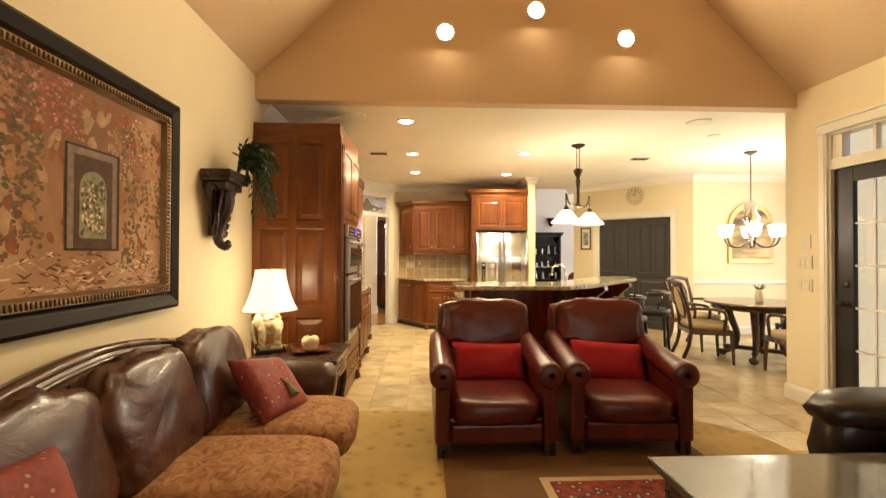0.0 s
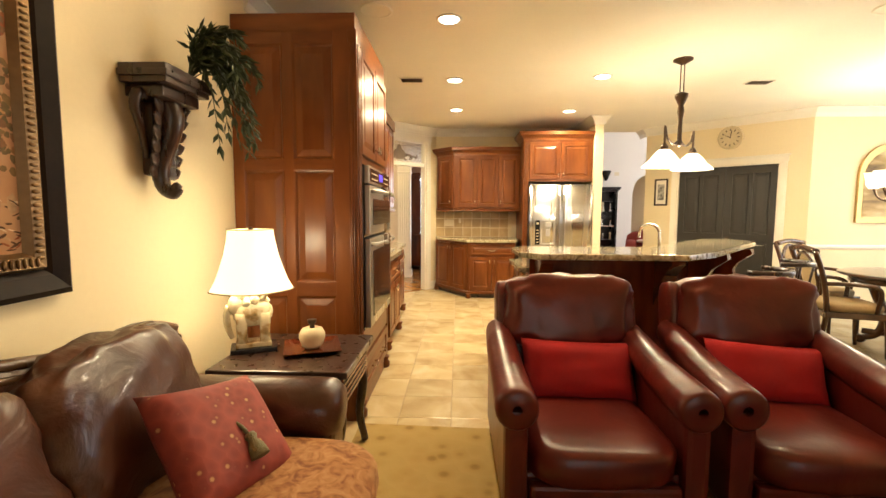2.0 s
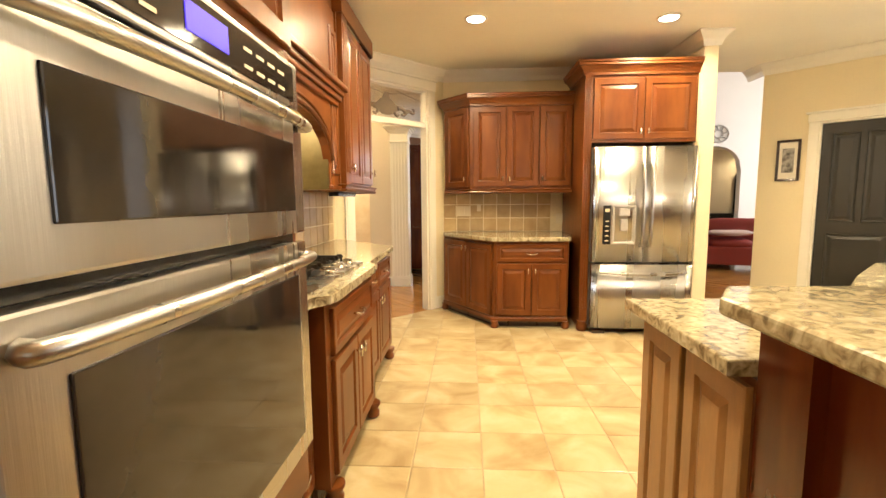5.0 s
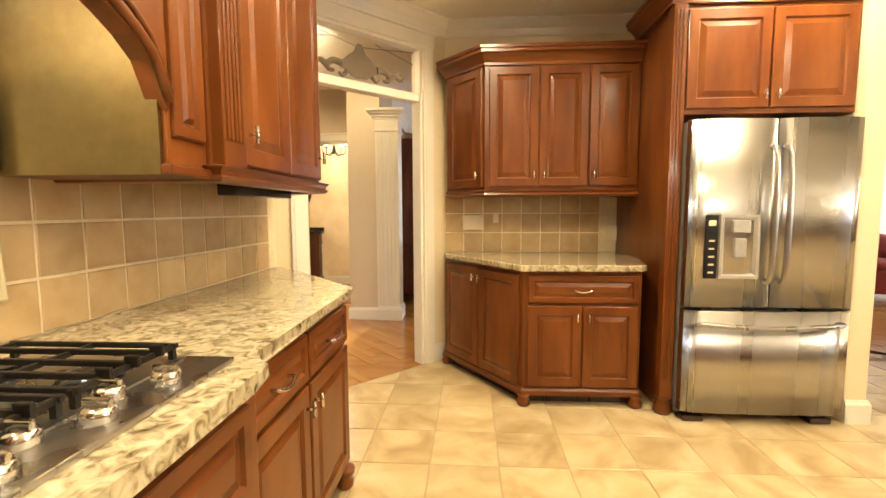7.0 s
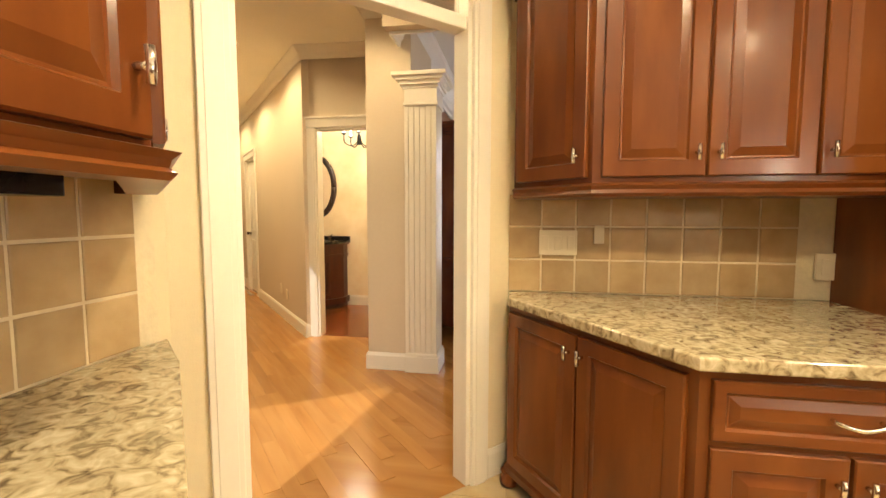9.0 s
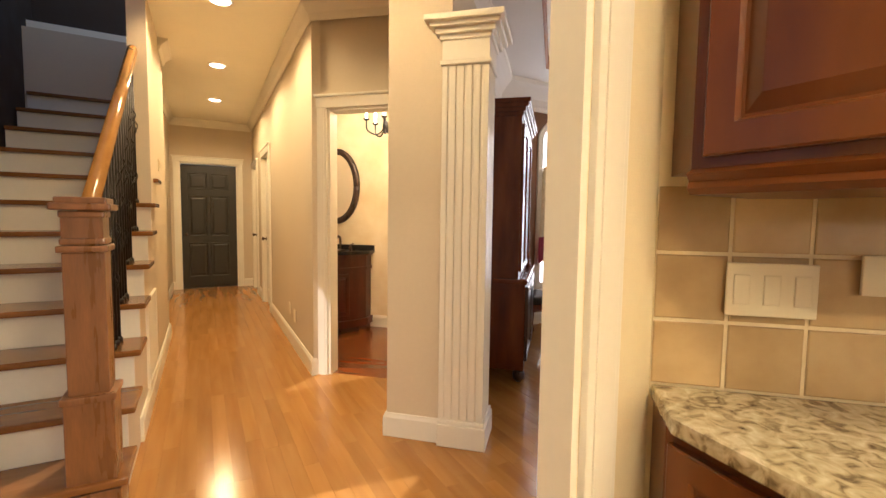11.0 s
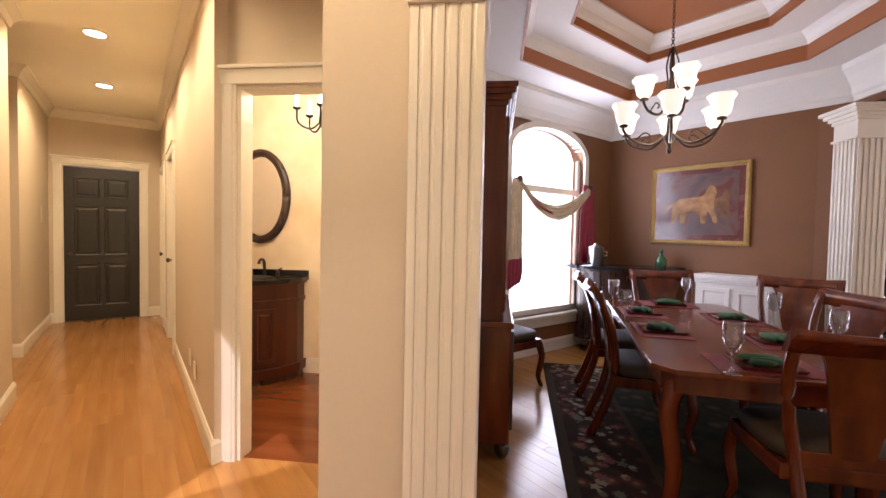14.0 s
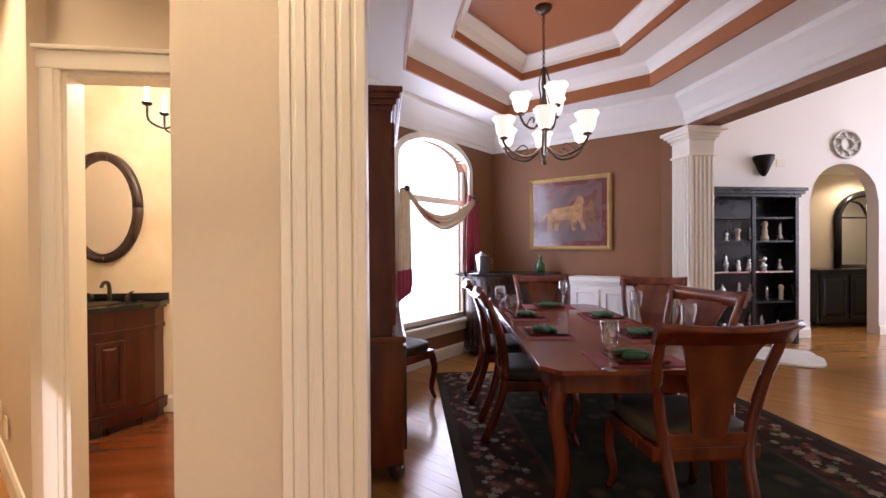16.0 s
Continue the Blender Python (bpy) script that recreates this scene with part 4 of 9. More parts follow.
for i in range(5):
    kx, ky = 0.40 + i * 0.078, 0.05 + (i % 2) * 0.05
    bm = empty_bm()
    lathe(bm, [(0.027, 0.012), (0.026, 0.03), (0.022, 0.036), (0.014, 0.038)], kx, ky, 16)
    box(bm, kx - 0.005, ky - 0.024, 0.036, kx + 0.005, ky + 0.024, 0.05, 0.003)
    part("knob", bm, M["chrome"], ck, "chrome knob")

# carved hood mantel and upper cabinets; local x along world y, front towards +x
UX = -1.05
hood = thing("range_hood_mantel", "cherry arched hood mantel with brass lined sides over the cooktop", "range hood", pose(UX, 5.02, 0, 0, 0, 90))
HL, HR = 0.26, 1.29
mid = (HL + HR) / 2
bm = empty_bm()
nseg = 20
lowr = [(HL + (HR - HL) * i / nseg, 1.50 + 0.235 * math.sqrt(max(0.0, 1 - (2 * i / nseg - 1) ** 2))) for i in range(nseg + 1)]
fr = [[bm.verts.new((x, y, z)) for x, z in lowr] for y in (-0.02, 0.03)]
tp = [[bm.verts.new((x, y, 2.42)) for x, z in lowr] for y in (-0.02, 0.03)]
for i in range(nseg):
    bm.faces.new((fr[0][i], fr[0][i + 1], tp[0][i + 1], tp[0][i]))
    bm.faces.new((fr[1][i + 1], fr[1][i], tp[1][i], tp[1][i + 1]))
    bm.faces.new((fr[0][i + 1], fr[0][i], fr[1][i], fr[1][i + 1]))
part("arched_front", bm, M["wood"], hood)
bm = empty_bm()
for dz, r in ((0.02, 0.013), (0.055, 0.008)):
    tube(bm, [(x, -0.024, z + dz) for x, z in lowr], r, 6)
part("arch_bead", bm, M["woodh"], hood)
for x0, x1 in ((HL, HL + 0.012), (HR - 0.012, HR)):
    bm = empty_bm()
    box(bm, x0, 0.0, 1.345, x1, 0.448, 2.2)
    part("brass_lining", bm, M["brass"], hood, "aged brass side lining")
bm = empty_bm()
box(bm, HL, 0.02, 2.05, HR, 0.448, 2.07)
part("hood_soffit", bm, M["steel"], hood, "steel hood underside")
bm = empty_bm()
lathe(bm, [(0.03, 0), (0.03, 0.006), (0.02, 0.008)], mid, 0.25, 14, pose(0, 0, 2.04))
part("hood_lens", bm, M["bulbglow"], hood, "lit hood lamp")
for x0, x1 in ((0.10, HL), (HR, HR + 0.16)):
    bm = empty_bm()
    box(bm, x0, -0.012, 1.36, x1, 0.448, 2.42, 0.004)
    leg = part("mantel_leg", bm, M["wood"], hood)
    bm = empty_bm()
    raised(bm, x0 + 0.015, 1.44, x1 - 0.015, 2.3, -0.012, 0.014, 0.03)
    part("leg_panel", bm, M["wood"], leg)
    bm = empty_bm()
    box(bm, x0 - 0.01, -0.03, 1.345, x1 + 0.01, 0.448, 1.372, 0.006)
    part("leg_moulding", bm, M["woodh"], leg)
bm = empty_bm()
for z, o in ((1.85, 0.02), (1.882, 0.035), (1.914, 0.05), (1.946, 0.07)):
    box(bm, 0.16 - o, -0.02 - o, z, 1.39 + o, 0.0, z + 0.032, 0.008)
part("shelf_moulding", bm, M["woodh"], hood)
cornice(hood, [(0.10, 0), (HR + 0.16, 0)][::-1], 2.40)
uc = thing("wall_cabinet", "tall cherry wall cabinet with a fluted pilaster beside the hood", "cabinet", pose(UX, 6.475, 0, 0, 0, 90), "cherry kitchen cabinets")
bm = empty_bm()
box(bm, 0, -0.02, 1.37, 0.90, 0.448, 2.45, 0.003)
part("body", bm, M["wood"], uc)
bm = empty_bm()
box(bm, 0.015, -0.055, 1.385, 0.145, -0.018, 2.45, 0.004)
post = part("fluted_pilaster_strip", bm, M["wood"], uc)
for i in range(5):
    part("flute", box(empty_bm(), 0.03 + i * 0.021, -0.061, 1.46, 0.043 + i * 0.021, -0.053, 2.38, 0.003), M["wood"], post)
for x0, x1, sd in ((0.165, 0.52, "l"), (0.53, 0.885, "r")):
    bm = empty_bm()
    raised(bm, x0, 1.40, x1, 2.42, -0.02)
    f = part("door", bm, M["wood"], uc)
    handle(f, x0 + 0.03 if sd == "l" else x1 - 0.03, 1.50, -0.04)
RAIL = [(-0.06, 0.0), (0.010, 0.0), (0.022, 0.012), (0.010, 0.020), (0.014, 0.032), (0.028, 0.044), (0.0, 0.050), (-0.06, 0.050)]
bm = empty_bm()
sweep(bm, [(0.0, 0.44, 1.337), (0.0, -0.045, 1.337), (0.89, -0.045, 1.337), (1.33, 0.38, 1.337), (1.33, 0.44, 1.337)], RAIL)
part("light_rail", bm, M["woodh"], uc)
fx_ = thing("under_cabinet_light", "slim dark under-cabinet light fixture, unlit", "light fixture", pose(UX, 6.475, 0, 0, 0, 90))
bm = empty_bm()
box(bm, 0.35, 0.10, 1.312, 0.86, 0.17, 1.369, 0.004)
part("housing", bm, M["black"], fx_)
# angled end towards the doorway
bm = empty_bm()
slab(bm, [(0.902, -0.02), (1.31, 0.385), (1.31, 0.44), (0.902, 0.44)], 1.37, 2.45)
part("angled_end", bm, M["wood"], uc)
bm = empty_bm()
raised(bm, 0.025, 1.40, 0.55, 2.42)
f = part("door", bm, M["wood"], uc, at=pose(0.902, -0.02, 0, 0, 0, 44.8))
handle(f, 0.515, 1.50, -0.02)
cornice(uc, [(0.0, 0.3), (0, -0.06), (0.90, -0.06), (1.335, 0.37), (1.335, 0.44)][::-1], 2.43)
# short cabinet between the tower and the hood
cab = cabinet("wall_cabinet", "cherry wall cabinet between oven tower and hood", 0.14, 0.44, 2.42, pose(UX, 4.975, 0, 0, 0, 90), [("door", 0.008, 1.40, 0.132, 2.38, "rb")], toe=0, z0=1.37)

# nook: corner base, wall cabinets
nb = thing("base_cabinet", "cherry corner base cabinet with an angled face and granite top above", "cabinet", None, "cherry kitchen cabinets")
Pl, Pm, Pr = (-0.49, 8.79), (0.04, 8.03), (0.77, 8.03)
bm = empty_bm()
slab(bm, [Pl, Pm, Pr, (0.86, 8.40), (0.86, 8.912), (-0.49, 8.912)], 0.09, 0.87)
part("body", bm, M["wood"], nb)
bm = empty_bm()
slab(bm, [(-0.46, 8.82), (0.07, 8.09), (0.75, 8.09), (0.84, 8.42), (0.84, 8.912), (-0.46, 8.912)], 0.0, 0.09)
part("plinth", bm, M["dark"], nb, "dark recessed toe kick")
ad = Vector(Pm) - Vector(Pl)
am = pose(Pl[0], Pl[1], 0, 0, 0, math.degrees(math.atan2(ad.y, ad.x)))
for m_, fronts in ((am, [("door", 0.02, 0.12, ad.length / 2 - 0.005, 0.84, "rt"), ("door", ad.length / 2 + 0.005, 0.12, ad.length - 0.03, 0.84, "lt")]),
                   (pose(Pm[0], Pm[1], 0), [("drawer", 0.03, 0.67, 0.71, 0.84, ""), ("door", 0.03, 0.13, 0.365, 0.65, "rt"), ("door", 0.375, 0.13, 0.71, 0.65, "lt")])):
    for kind, x0, z0, x1, z1, side in fronts:
        bm = empty_bm()
        raised(bm, x0, z0, x1, z1, 0, 0.02, 0.055 if kind == "door" else 0.032)
        f = part(kind, bm, M["wood"] if kind == "door" else M["woodh"], nb, at=m_)
        if kind == "drawer":
            handle(f, (x0 + x1) / 2, (z0 + z1) / 2, -0.02, pull=True)
        else:
            handle(f, x1 - 0.03 if side[0] == "r" else x0 + 0.03, z1 - 0.07, -0.02)
bm = empty_bm()
sweep(bm, [(*Pl, 0.0), (*Pm, 0.0), (*Pr, 0.0)], [(0, 0.07), (0.02, 0.07), (0.02, 0.10), (0.008, 0.115), (0, 0.115)])
part("base_moulding", bm, M["woodh"], nb)
for fx, fy in (Pl, Pm, (0.74, 8.03)):
    bm = empty_bm()
    lathe(bm, [(0.03, 0), (0.042, 0.01), (0.042, 0.035), (0.03, 0.05), (0.042, 0.075)], fx + 0.01, fy - 0.005, 14)
    part("bun_foot", bm, M["wood"], nb)
bm = empty_bm()
slab(bm, [(-0.496, 8.73), (0.02, 7.98), (0.75, 7.98), (0.80, 8.03), (0.885, 8.40), (0.885, 8.912), (-0.496, 8.912)], 0.872, 0.912, 0.01)
solid("countertop", bm, M["granite"], "polished speckled granite worktop in the corner nook", "countertop")
nu = thing("wall_cabinet", "cherry corner wall cabinet with four doors and stepped cornice", "cabinet", None, "cherry kitchen cabinets")
Ql, Qm, Qr = (-0.475, 8.76), (-0.19, 8.46), (0.885, 8.46)
bm = empty_bm()
slab(bm, [Ql, Qm, Qr, (0.885, 8.912), (-0.475, 8.912)], 1.40, 2.28)
part("body", bm, M["wood"], nu)
ad = Vector(Qm) - Vector(Ql)
bm = empty_bm()
raised(bm, 0.03, 1.42, ad.length - 0.02, 2.25)
f = part("door", bm, M["wood"], nu, at=pose(Ql[0], Ql[1], 0, 0, 0, math.degrees(math.atan2(ad.y, ad.x))))
handle(f, ad.length - 0.05, 1.50, -0.02)
for x0, x1, sd in ((0.03, 0.375, "r"), (0.385, 0.72, "l"), (0.73, 1.06, "l")):
    bm = empty_bm()
    raised(bm, x0, 1.42, x1, 2.25)
    f = part("door", bm, M["wood"], nu, at=pose(Qm[0], Qm[1], 0))
    handle(f, x1 - 0.03 if sd == "r" else x0 + 0.03, 1.50, -0.02)
cornice(nu, [(Ql[0], 8.9), Ql, Qm, Qr], 2.26)
bm = empty_bm()
sweep(bm, [(*Ql, 1.35), (*Qm, 1.35), (*Qr, 1.35)], [(-0.3, 0.0), (0.0, 0.0), (0.012, 0.012), (0.006, 0.025), (0.016, 0.04), (0.0, 0.05), (-0.3, 0.05)])
part("light_rail", bm, M["woodh"], nu)
# fridge surround
fs = thing("fridge_surround_cabinet", "cherry fridge surround with a tall side panel and two doors above", "cabinet", None, "cherry kitchen cabinets")
bm = empty_bm()
box(bm, 0.888, 8.0, 0.0, 0.925, 8.912, 2.45, 0.003)
part("side_panel", bm, M["wood"], fs)
bm = empty_bm()
box(bm, 0.86, 7.93, 0.10, 0.935, 8.0, 2.45, 0.004)
post = part("corner_post", bm, M["wood"], fs)
for i in range(3):
    part("flute", box(empty_bm(), 0.874 + i * 0.018, 7.924, 0.22, 0.884 + i * 0.018, 7.932, 2.38, 0.002), M["wood"], post)
bm = empty_bm()
lathe(bm, [(0.045, 0), (0.055, 0.02), (0.055, 0.06), (0.042, 0.08), (0.05, 0.10)], 0.895, 7.965, 16)
part("bun_foot", bm, M["wood"], fs)
bm = empty_bm()
box(bm, 0.925, 7.95, 1.80, 1.884, 8.912, 2.45, 0.003)
part("top_box", bm, M["wood"], fs)
for x0, x1, sd in ((0.945, 1.40, "r"), (1.41, 1.865, "l")):
    bm = empty_bm()
    raised(bm, x0, 1.83, x1, 2.38, 7.95)
    f = part("door", bm, M["wood"], fs)
    handle(f, x1 - 0.03 if sd == "r" else x0 + 0.03, 1.90, 7.93)
cornice(fs, [(0.86, 8.5), (0.86, 7.94), (1.884, 7.94)], 2.41)

# fridge
fr_ = thing("refrigerator", "stainless french-door fridge with a bottom freezer and water dispenser", "refrigerator", pose(0.945, 7.85, 0))
bm = empty_bm()
box(bm, 0.0, 0.06, 0.03, 0.915, 0.80, 1.75, 0.006)
part("body", bm, mat("grey_fridge_case", (0.20, 0.20, 0.20), 0.4), fr_)


def bowed(bm, x0, x1, z0, z1, y, bow, n=10):
    """A door skin that bows gently forward."""
    cols = []
    for i in range(n + 1):
        u = i / n
        yy = y - bow * (1 - (2 * u - 1) ** 2) - 0.012 * min(1, min(u, 1 - u) * 14)
        cols.append([bm.verts.new((x0 + (x1 - x0) * u, q, z)) for q, z in ((0.055, z0), (yy, z0 + 0.004), (yy, z1 - 0.004), (0.055, z1))])
    for a, b in zip(cols, cols[1:]):
        for k in range(3):
            f = bm.faces.new((a[k], b[k], b[k + 1], a[k + 1]))
            f.smooth = k == 1
    bm.faces.new(cols[0][::-1]), bm.faces.new(cols[-1])
    return bm


for nm, x0, x1, z0, z1 in (("door", 0.0, 0.462, 0.69, 1.755), ("door", 0.470, 0.915, 0.69, 1.755), ("freezer_drawer", 0.0, 0.915, 0.06, 0.675)):
    bm = empty_bm()
    bowed(bm, x0, x1, z0, z1, 0.0, 0.014 if nm == "door" else 0.02)
    d_ = part(nm, bm, M["steel"], fr_)
    bm = empty_bm()
    if nm == "door":
        hx = 0.43 if x0 == 0 else 0.503
        tube(bm, curve_pts([(hx, -0.01, 0.84), (hx, -0.06, 0.88), (hx, -0.075, 1.20), (hx, -0.06, 1.55), (hx, -0.01, 1.60)], 6), 0.015, 8)
    else:
        tube(bm, curve_pts([(0.08, -0.02, 0.60), (0.10, -0.065, 0.60), (0.457, -0.085, 0.585), (0.81, -0.065, 0.60), (0.835, -0.02, 0.60)], 6), 0.015, 8)
    part("handle", bm, M["steel"], d_, "bowed steel handle")
    if nm == "door" and x0 == 0:
        bm = empty_bm()
        box(bm, 0.085, -0.032, 0.86, 0.155, -0.02, 1.22, 0.003)
        part("control_strip", bm, M["black"], d_, "black dispenser control strip")
        bm = empty_bm()
        for k in range(5):
            box(bm, 0.105, -0.034, 0.89 + k * 0.045, 0.135, -0.031, 0.90 + k * 0.045)
        box(bm, 0.10, -0.034, 1.16, 0.14, -0.031, 1.19)
        tagged(part("key_legend", bm, M["plate"], d_, "pale key marks"), kind="stuff")
        bm = empty_bm()
        rings(bm, [(0.165, 0.86, 0.38, 1.22, -0.02), (0.165, 0.86, 0.38, 1.22, -0.034), (0.18, 0.875, 0.365, 1.205, -0.034), (0.195, 0.89, 0.35, 1.19, -0.022)])
        box(bm, 0.225, -0.05, 1.12, 0.32, -0.02, 1.19, 0.006)
        box(bm, 0.24, -0.045, 0.98, 0.305, -0.02, 1.09, 0.006)
        part("dispenser", bm, mat("pale_grey_plastic", (0.45, 0.43, 0.40), 0.35, 0.4), d_, "pale dispenser recess with spout")
for x in (0.08, 0.80):
    bm = empty_bm()
    box(bm, x - 0.06, 0.0, 0.0, x + 0.06, 0.10, 0.035, 0.008)
    part("foot", bm, M["dark"], fr_)

# wall switch plates on the tiles
def plate(name, label, at, w, h, toggles=1, category="switch plate"):
    root = thing(name, label, category, at)
    bm = empty_bm()
    box(bm, -w / 2, -0.008, -h / 2, w / 2, 0, h / 2, 0.003)
    part("cover", bm, M["plate"], root)
    for i in range(toggles):
        x = (i - (toggles - 1) / 2) * w / max(toggles, 1)
        bm = empty_bm()
        box(bm, x - 0.016, -0.012, -0.033, x + 0.016, -0.008, 0.033, 0.002)
        part("rocker", bm, M["plate"], root)
    return root


plate("switch_plate", "almond triple switch plate on the backsplash tiles", pose(-0.27, 8.897, 1.15), 0.175, 0.118, 3)
plate("timer_switch", "small almond timer on the backsplash tiles", pose(-0.085, 8.897, 1.19), 0.045, 0.085, 0, "timer")
plate("wall_outlet", "almond outlet plate on the backsplash tiles", pose(0.85, 8.897, 1.06), 0.075, 0.118, 1, "outlet")
plate("switch_plate", "almond double switch plate beside the patio door", pose(3.499, 3.906, 1.30, 0, 0, -90), 0.16, 0.118, 3)
plate("switch_plate", "almond blank switch plate beside the patio door", pose(3.499, 3.908, 1.09, 0, 0, -90), 0.16, 0.118, 2)
plate("thermostat", "almond thermostat on the cream wall", pose(3.499, 3.887, 1.49, 0, 0, -90), 0.09, 0.12, 0, "thermostat")

# recessed lights, vents, speakers
def disc_thing(name, label, category, x, y, z, r, material, lens=None, group=""):
    root = thing(name, label, category, pose(x, y, z), group)
    bm = empty_bm()
    lathe(bm, [(r, 0), (r, -0.006), (r * 0.82, -0.010), (r * 0.78, -0.004)], seg=24)
    part("trim_ring", bm, material, root)
    if lens:
        bm = empty_bm()
        lathe(bm, [(r * 0.76, -0.004), (r * 0.76, -0.008), (r * 0.5, -0.014)], seg=20)
        part("lens", bm, lens, root, "glowing lens")
    return root


for cx, cy in CANS:
    disc_thing("recessed_light", "lit recessed ceiling light with a white trim ring", "ceiling light", cx, cy, KC, 0.095, M["trim"], M["bulbglow"], "recessed lights")
for cx, cy in HALLCANS_AND_FILL[:3]:
    disc_thing("recessed_light", "lit recessed ceiling light with a white trim ring", "ceiling light", cx, cy, HC, 0.095, M["trim"], M["bulbglow"], "recessed lights")
for gx, gz in GABLE:
    g = disc_thing("gable_spotlight", "round lit spotlight set in the tan gable wall", "spotlight", gx, HY, gz, 0.095, M["trim"], M["bulbglow"], "gable spotlights")
    g.matrix_basis = pose(gx, HY - 0.001, gz, -90)
for cx, cy in ((-0.70, 4.42), (2.85, 4.45)):
    disc_thing("ceiling_speaker", "round flush cream ceiling speaker", "speaker", cx, cy, KC, 0.12, M["ceiling"])
disc_thing("smoke_detector", "small white smoke detector on the ceiling", "smoke detector", 3.35, 4.95, KC, 0.07, M["trim"])
for cx, cy in ((-0.62, 6.05), (3.1, 6.2)):
    root = thing("ceiling_vent", "small slatted ceiling air vent", "vent", pose(cx, cy, KC))
    bm = empty_bm()
    box(bm, -0.13, -0.07, -0.008, 0.13, 0.07, 0, 0.003)
    part("frame", bm, M["trim"], root)
    for i in range(6):
        bm = empty_bm()
        box(bm, -0.11, -0.055 + i * 0.02, -0.013, 0.11, -0.046 + i * 0.02, -0.007)
        part("slat", bm, M["bronze"], root)

# peninsula with raised bar
bar = thing("kitchen_peninsula", "dark cherry peninsula base with corbels under a raised granite bar", "kitchen island")
bm = empty_bm()
slab(bm, [(0.42, 4.50), (1.45, 4.50), (2.36, 5.41), (2.70, 5.85), (2.62, 5.95), (2.27, 5.52), (1.40, 4.65), (0.42, 4.65)], 0.0, 1.03)
part("bar_wall", bm, M["mahog"], bar)
bm = empty_bm()
slab(bm, [(0.42, 4.652), (1.39, 4.652), (2.26, 5.523), (2.55, 5.9), (2.05, 6.2), (1.60, 5.75), (1.15, 5.26), (0.42, 5.26)], 0.09, 0.87)
part("sink_cabinet", bm, M["wood"], bar)
# Both end panels get a paler, yellower base colour than the cherry body.
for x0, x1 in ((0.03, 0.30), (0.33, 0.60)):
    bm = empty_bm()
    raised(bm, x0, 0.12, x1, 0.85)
    part("end_panel", bm, mat("pale_end_panel_wood", (0.36, 0.19, 0.07), 0.35, stretch=(3, 3, 0.6), vary=0.2) if "pale_end_panel_wood" not in bpy.data.materials else bpy.data.materials["pale_end_panel_wood"], bar, at=pose(0.42, 5.26, 0, 0, 0, -90))
for fx, fy in ((0.44, 5.24), (0.44, 4.66)):
    bm = empty_bm()
    lathe(bm, [(0.03, 0), (0.045, 0.012), (0.045, 0.05), (0.03, 0.07), (0.04, 0.10)], fx, fy, 14)
    part("bun_foot", bm, M["wood"], bar)
for k, (bx, by, ba) in enumerate(((0.50, 4.5, 0), (1.38, 4.5, 0), (1.75, 4.80, 45), (2.25, 5.30, 45))):
    bm = empty_bm()
    prof = [(0, 1.03), (-0.26, 1.03), (-0.27, 0.99), (-0.22, 0.95), (-0.16, 0.90), (-0.13, 0.84), (-0.14, 0.79), (-0.09, 0.76), (-0.04, 0.70), (0, 0.66)]
    a_ = [bm.verts.new((-0.045, y, z)) for y, z in prof]
    b_ = [bm.verts.new((0.045, y, z)) for y, z in prof]
    bm.faces.new(a_), bm.faces.new(b_[::-1])
    for i in range(len(prof)):
        bm.faces.new((a_[i], b_[i], b_[(i + 1) % len(prof)], a_[(i + 1) % len(prof)]))
    bmesh.ops.recalc_face_normals(bm, faces=bm.faces[:])
    part("corbel", bm, M["mahog"], bar, at=pose(bx, by, 0, 0, 0, ba))
bm = empty_bm()
slab(bm, [(0.30, 4.22), (0.42, 4.06), (1.36, 4.06), (1.66, 4.30), (2.66, 5.42), (2.78, 5.62), (2.70, 5.95), (2.45, 5.95), (1.42, 4.72), (0.38, 4.72), (0.30, 4.60)], 1.032, 1.072, 0.012)
solid("bar_countertop", bm, M["granite"], "raised granite bar top over the peninsula", "countertop")
bm = empty_bm()
slab(bm, [(0.36, 4.662), (1.38, 4.662), (2.25, 5.535), (2.58, 5.92), (2.05, 6.24), (1.58, 5.79), (1.13, 5.30), (0.36, 5.30)], 0.872, 0.912, 0.008)
solid("countertop", bm, M["granite"], "lower granite worktop behind the raised bar", "countertop")
fa = thing("kitchen_faucet", "arched cream-nickel kitchen faucet behind the bar", "faucet", pose(1.72, 5.30, 0.912, 0, 0, 130))
bm = empty_bm()
tube(bm, curve_pts([(0, 0, 0), (0, 0, 0.22), (0.02, 0, 0.29), (0.09, 0, 0.325), (0.17, 0, 0.29), (0.19, 0, 0.22), (0.19, 0, 0.19)], 6), 0.014, 10)
lathe(bm, [(0.032, 0), (0.032, 0.02), (0.02, 0.04), (0.018, 0.08)])
part("spout", bm, M["chrome"], fa)
bm = empty_bm()
tube(bm, [(0, 0.02, 0.06), (0, 0.07, 0.09)], 0.008, 8)
part("lever", bm, M["chrome"], fa)
bm = empty_bm()
lathe(bm, [(0.05, 0), (0.09, 0.03), (0.11, 0.07), (0.115, 0.09)], seg=20)
bs = thing("fruit_basket", "red woven bowl on the bar worktop", "bowl", pose(1.35, 5.12, 0.912))
part("bowl", bm, mat("red_bowl", (0.28, 0.03, 0.02), 0.4), bs)

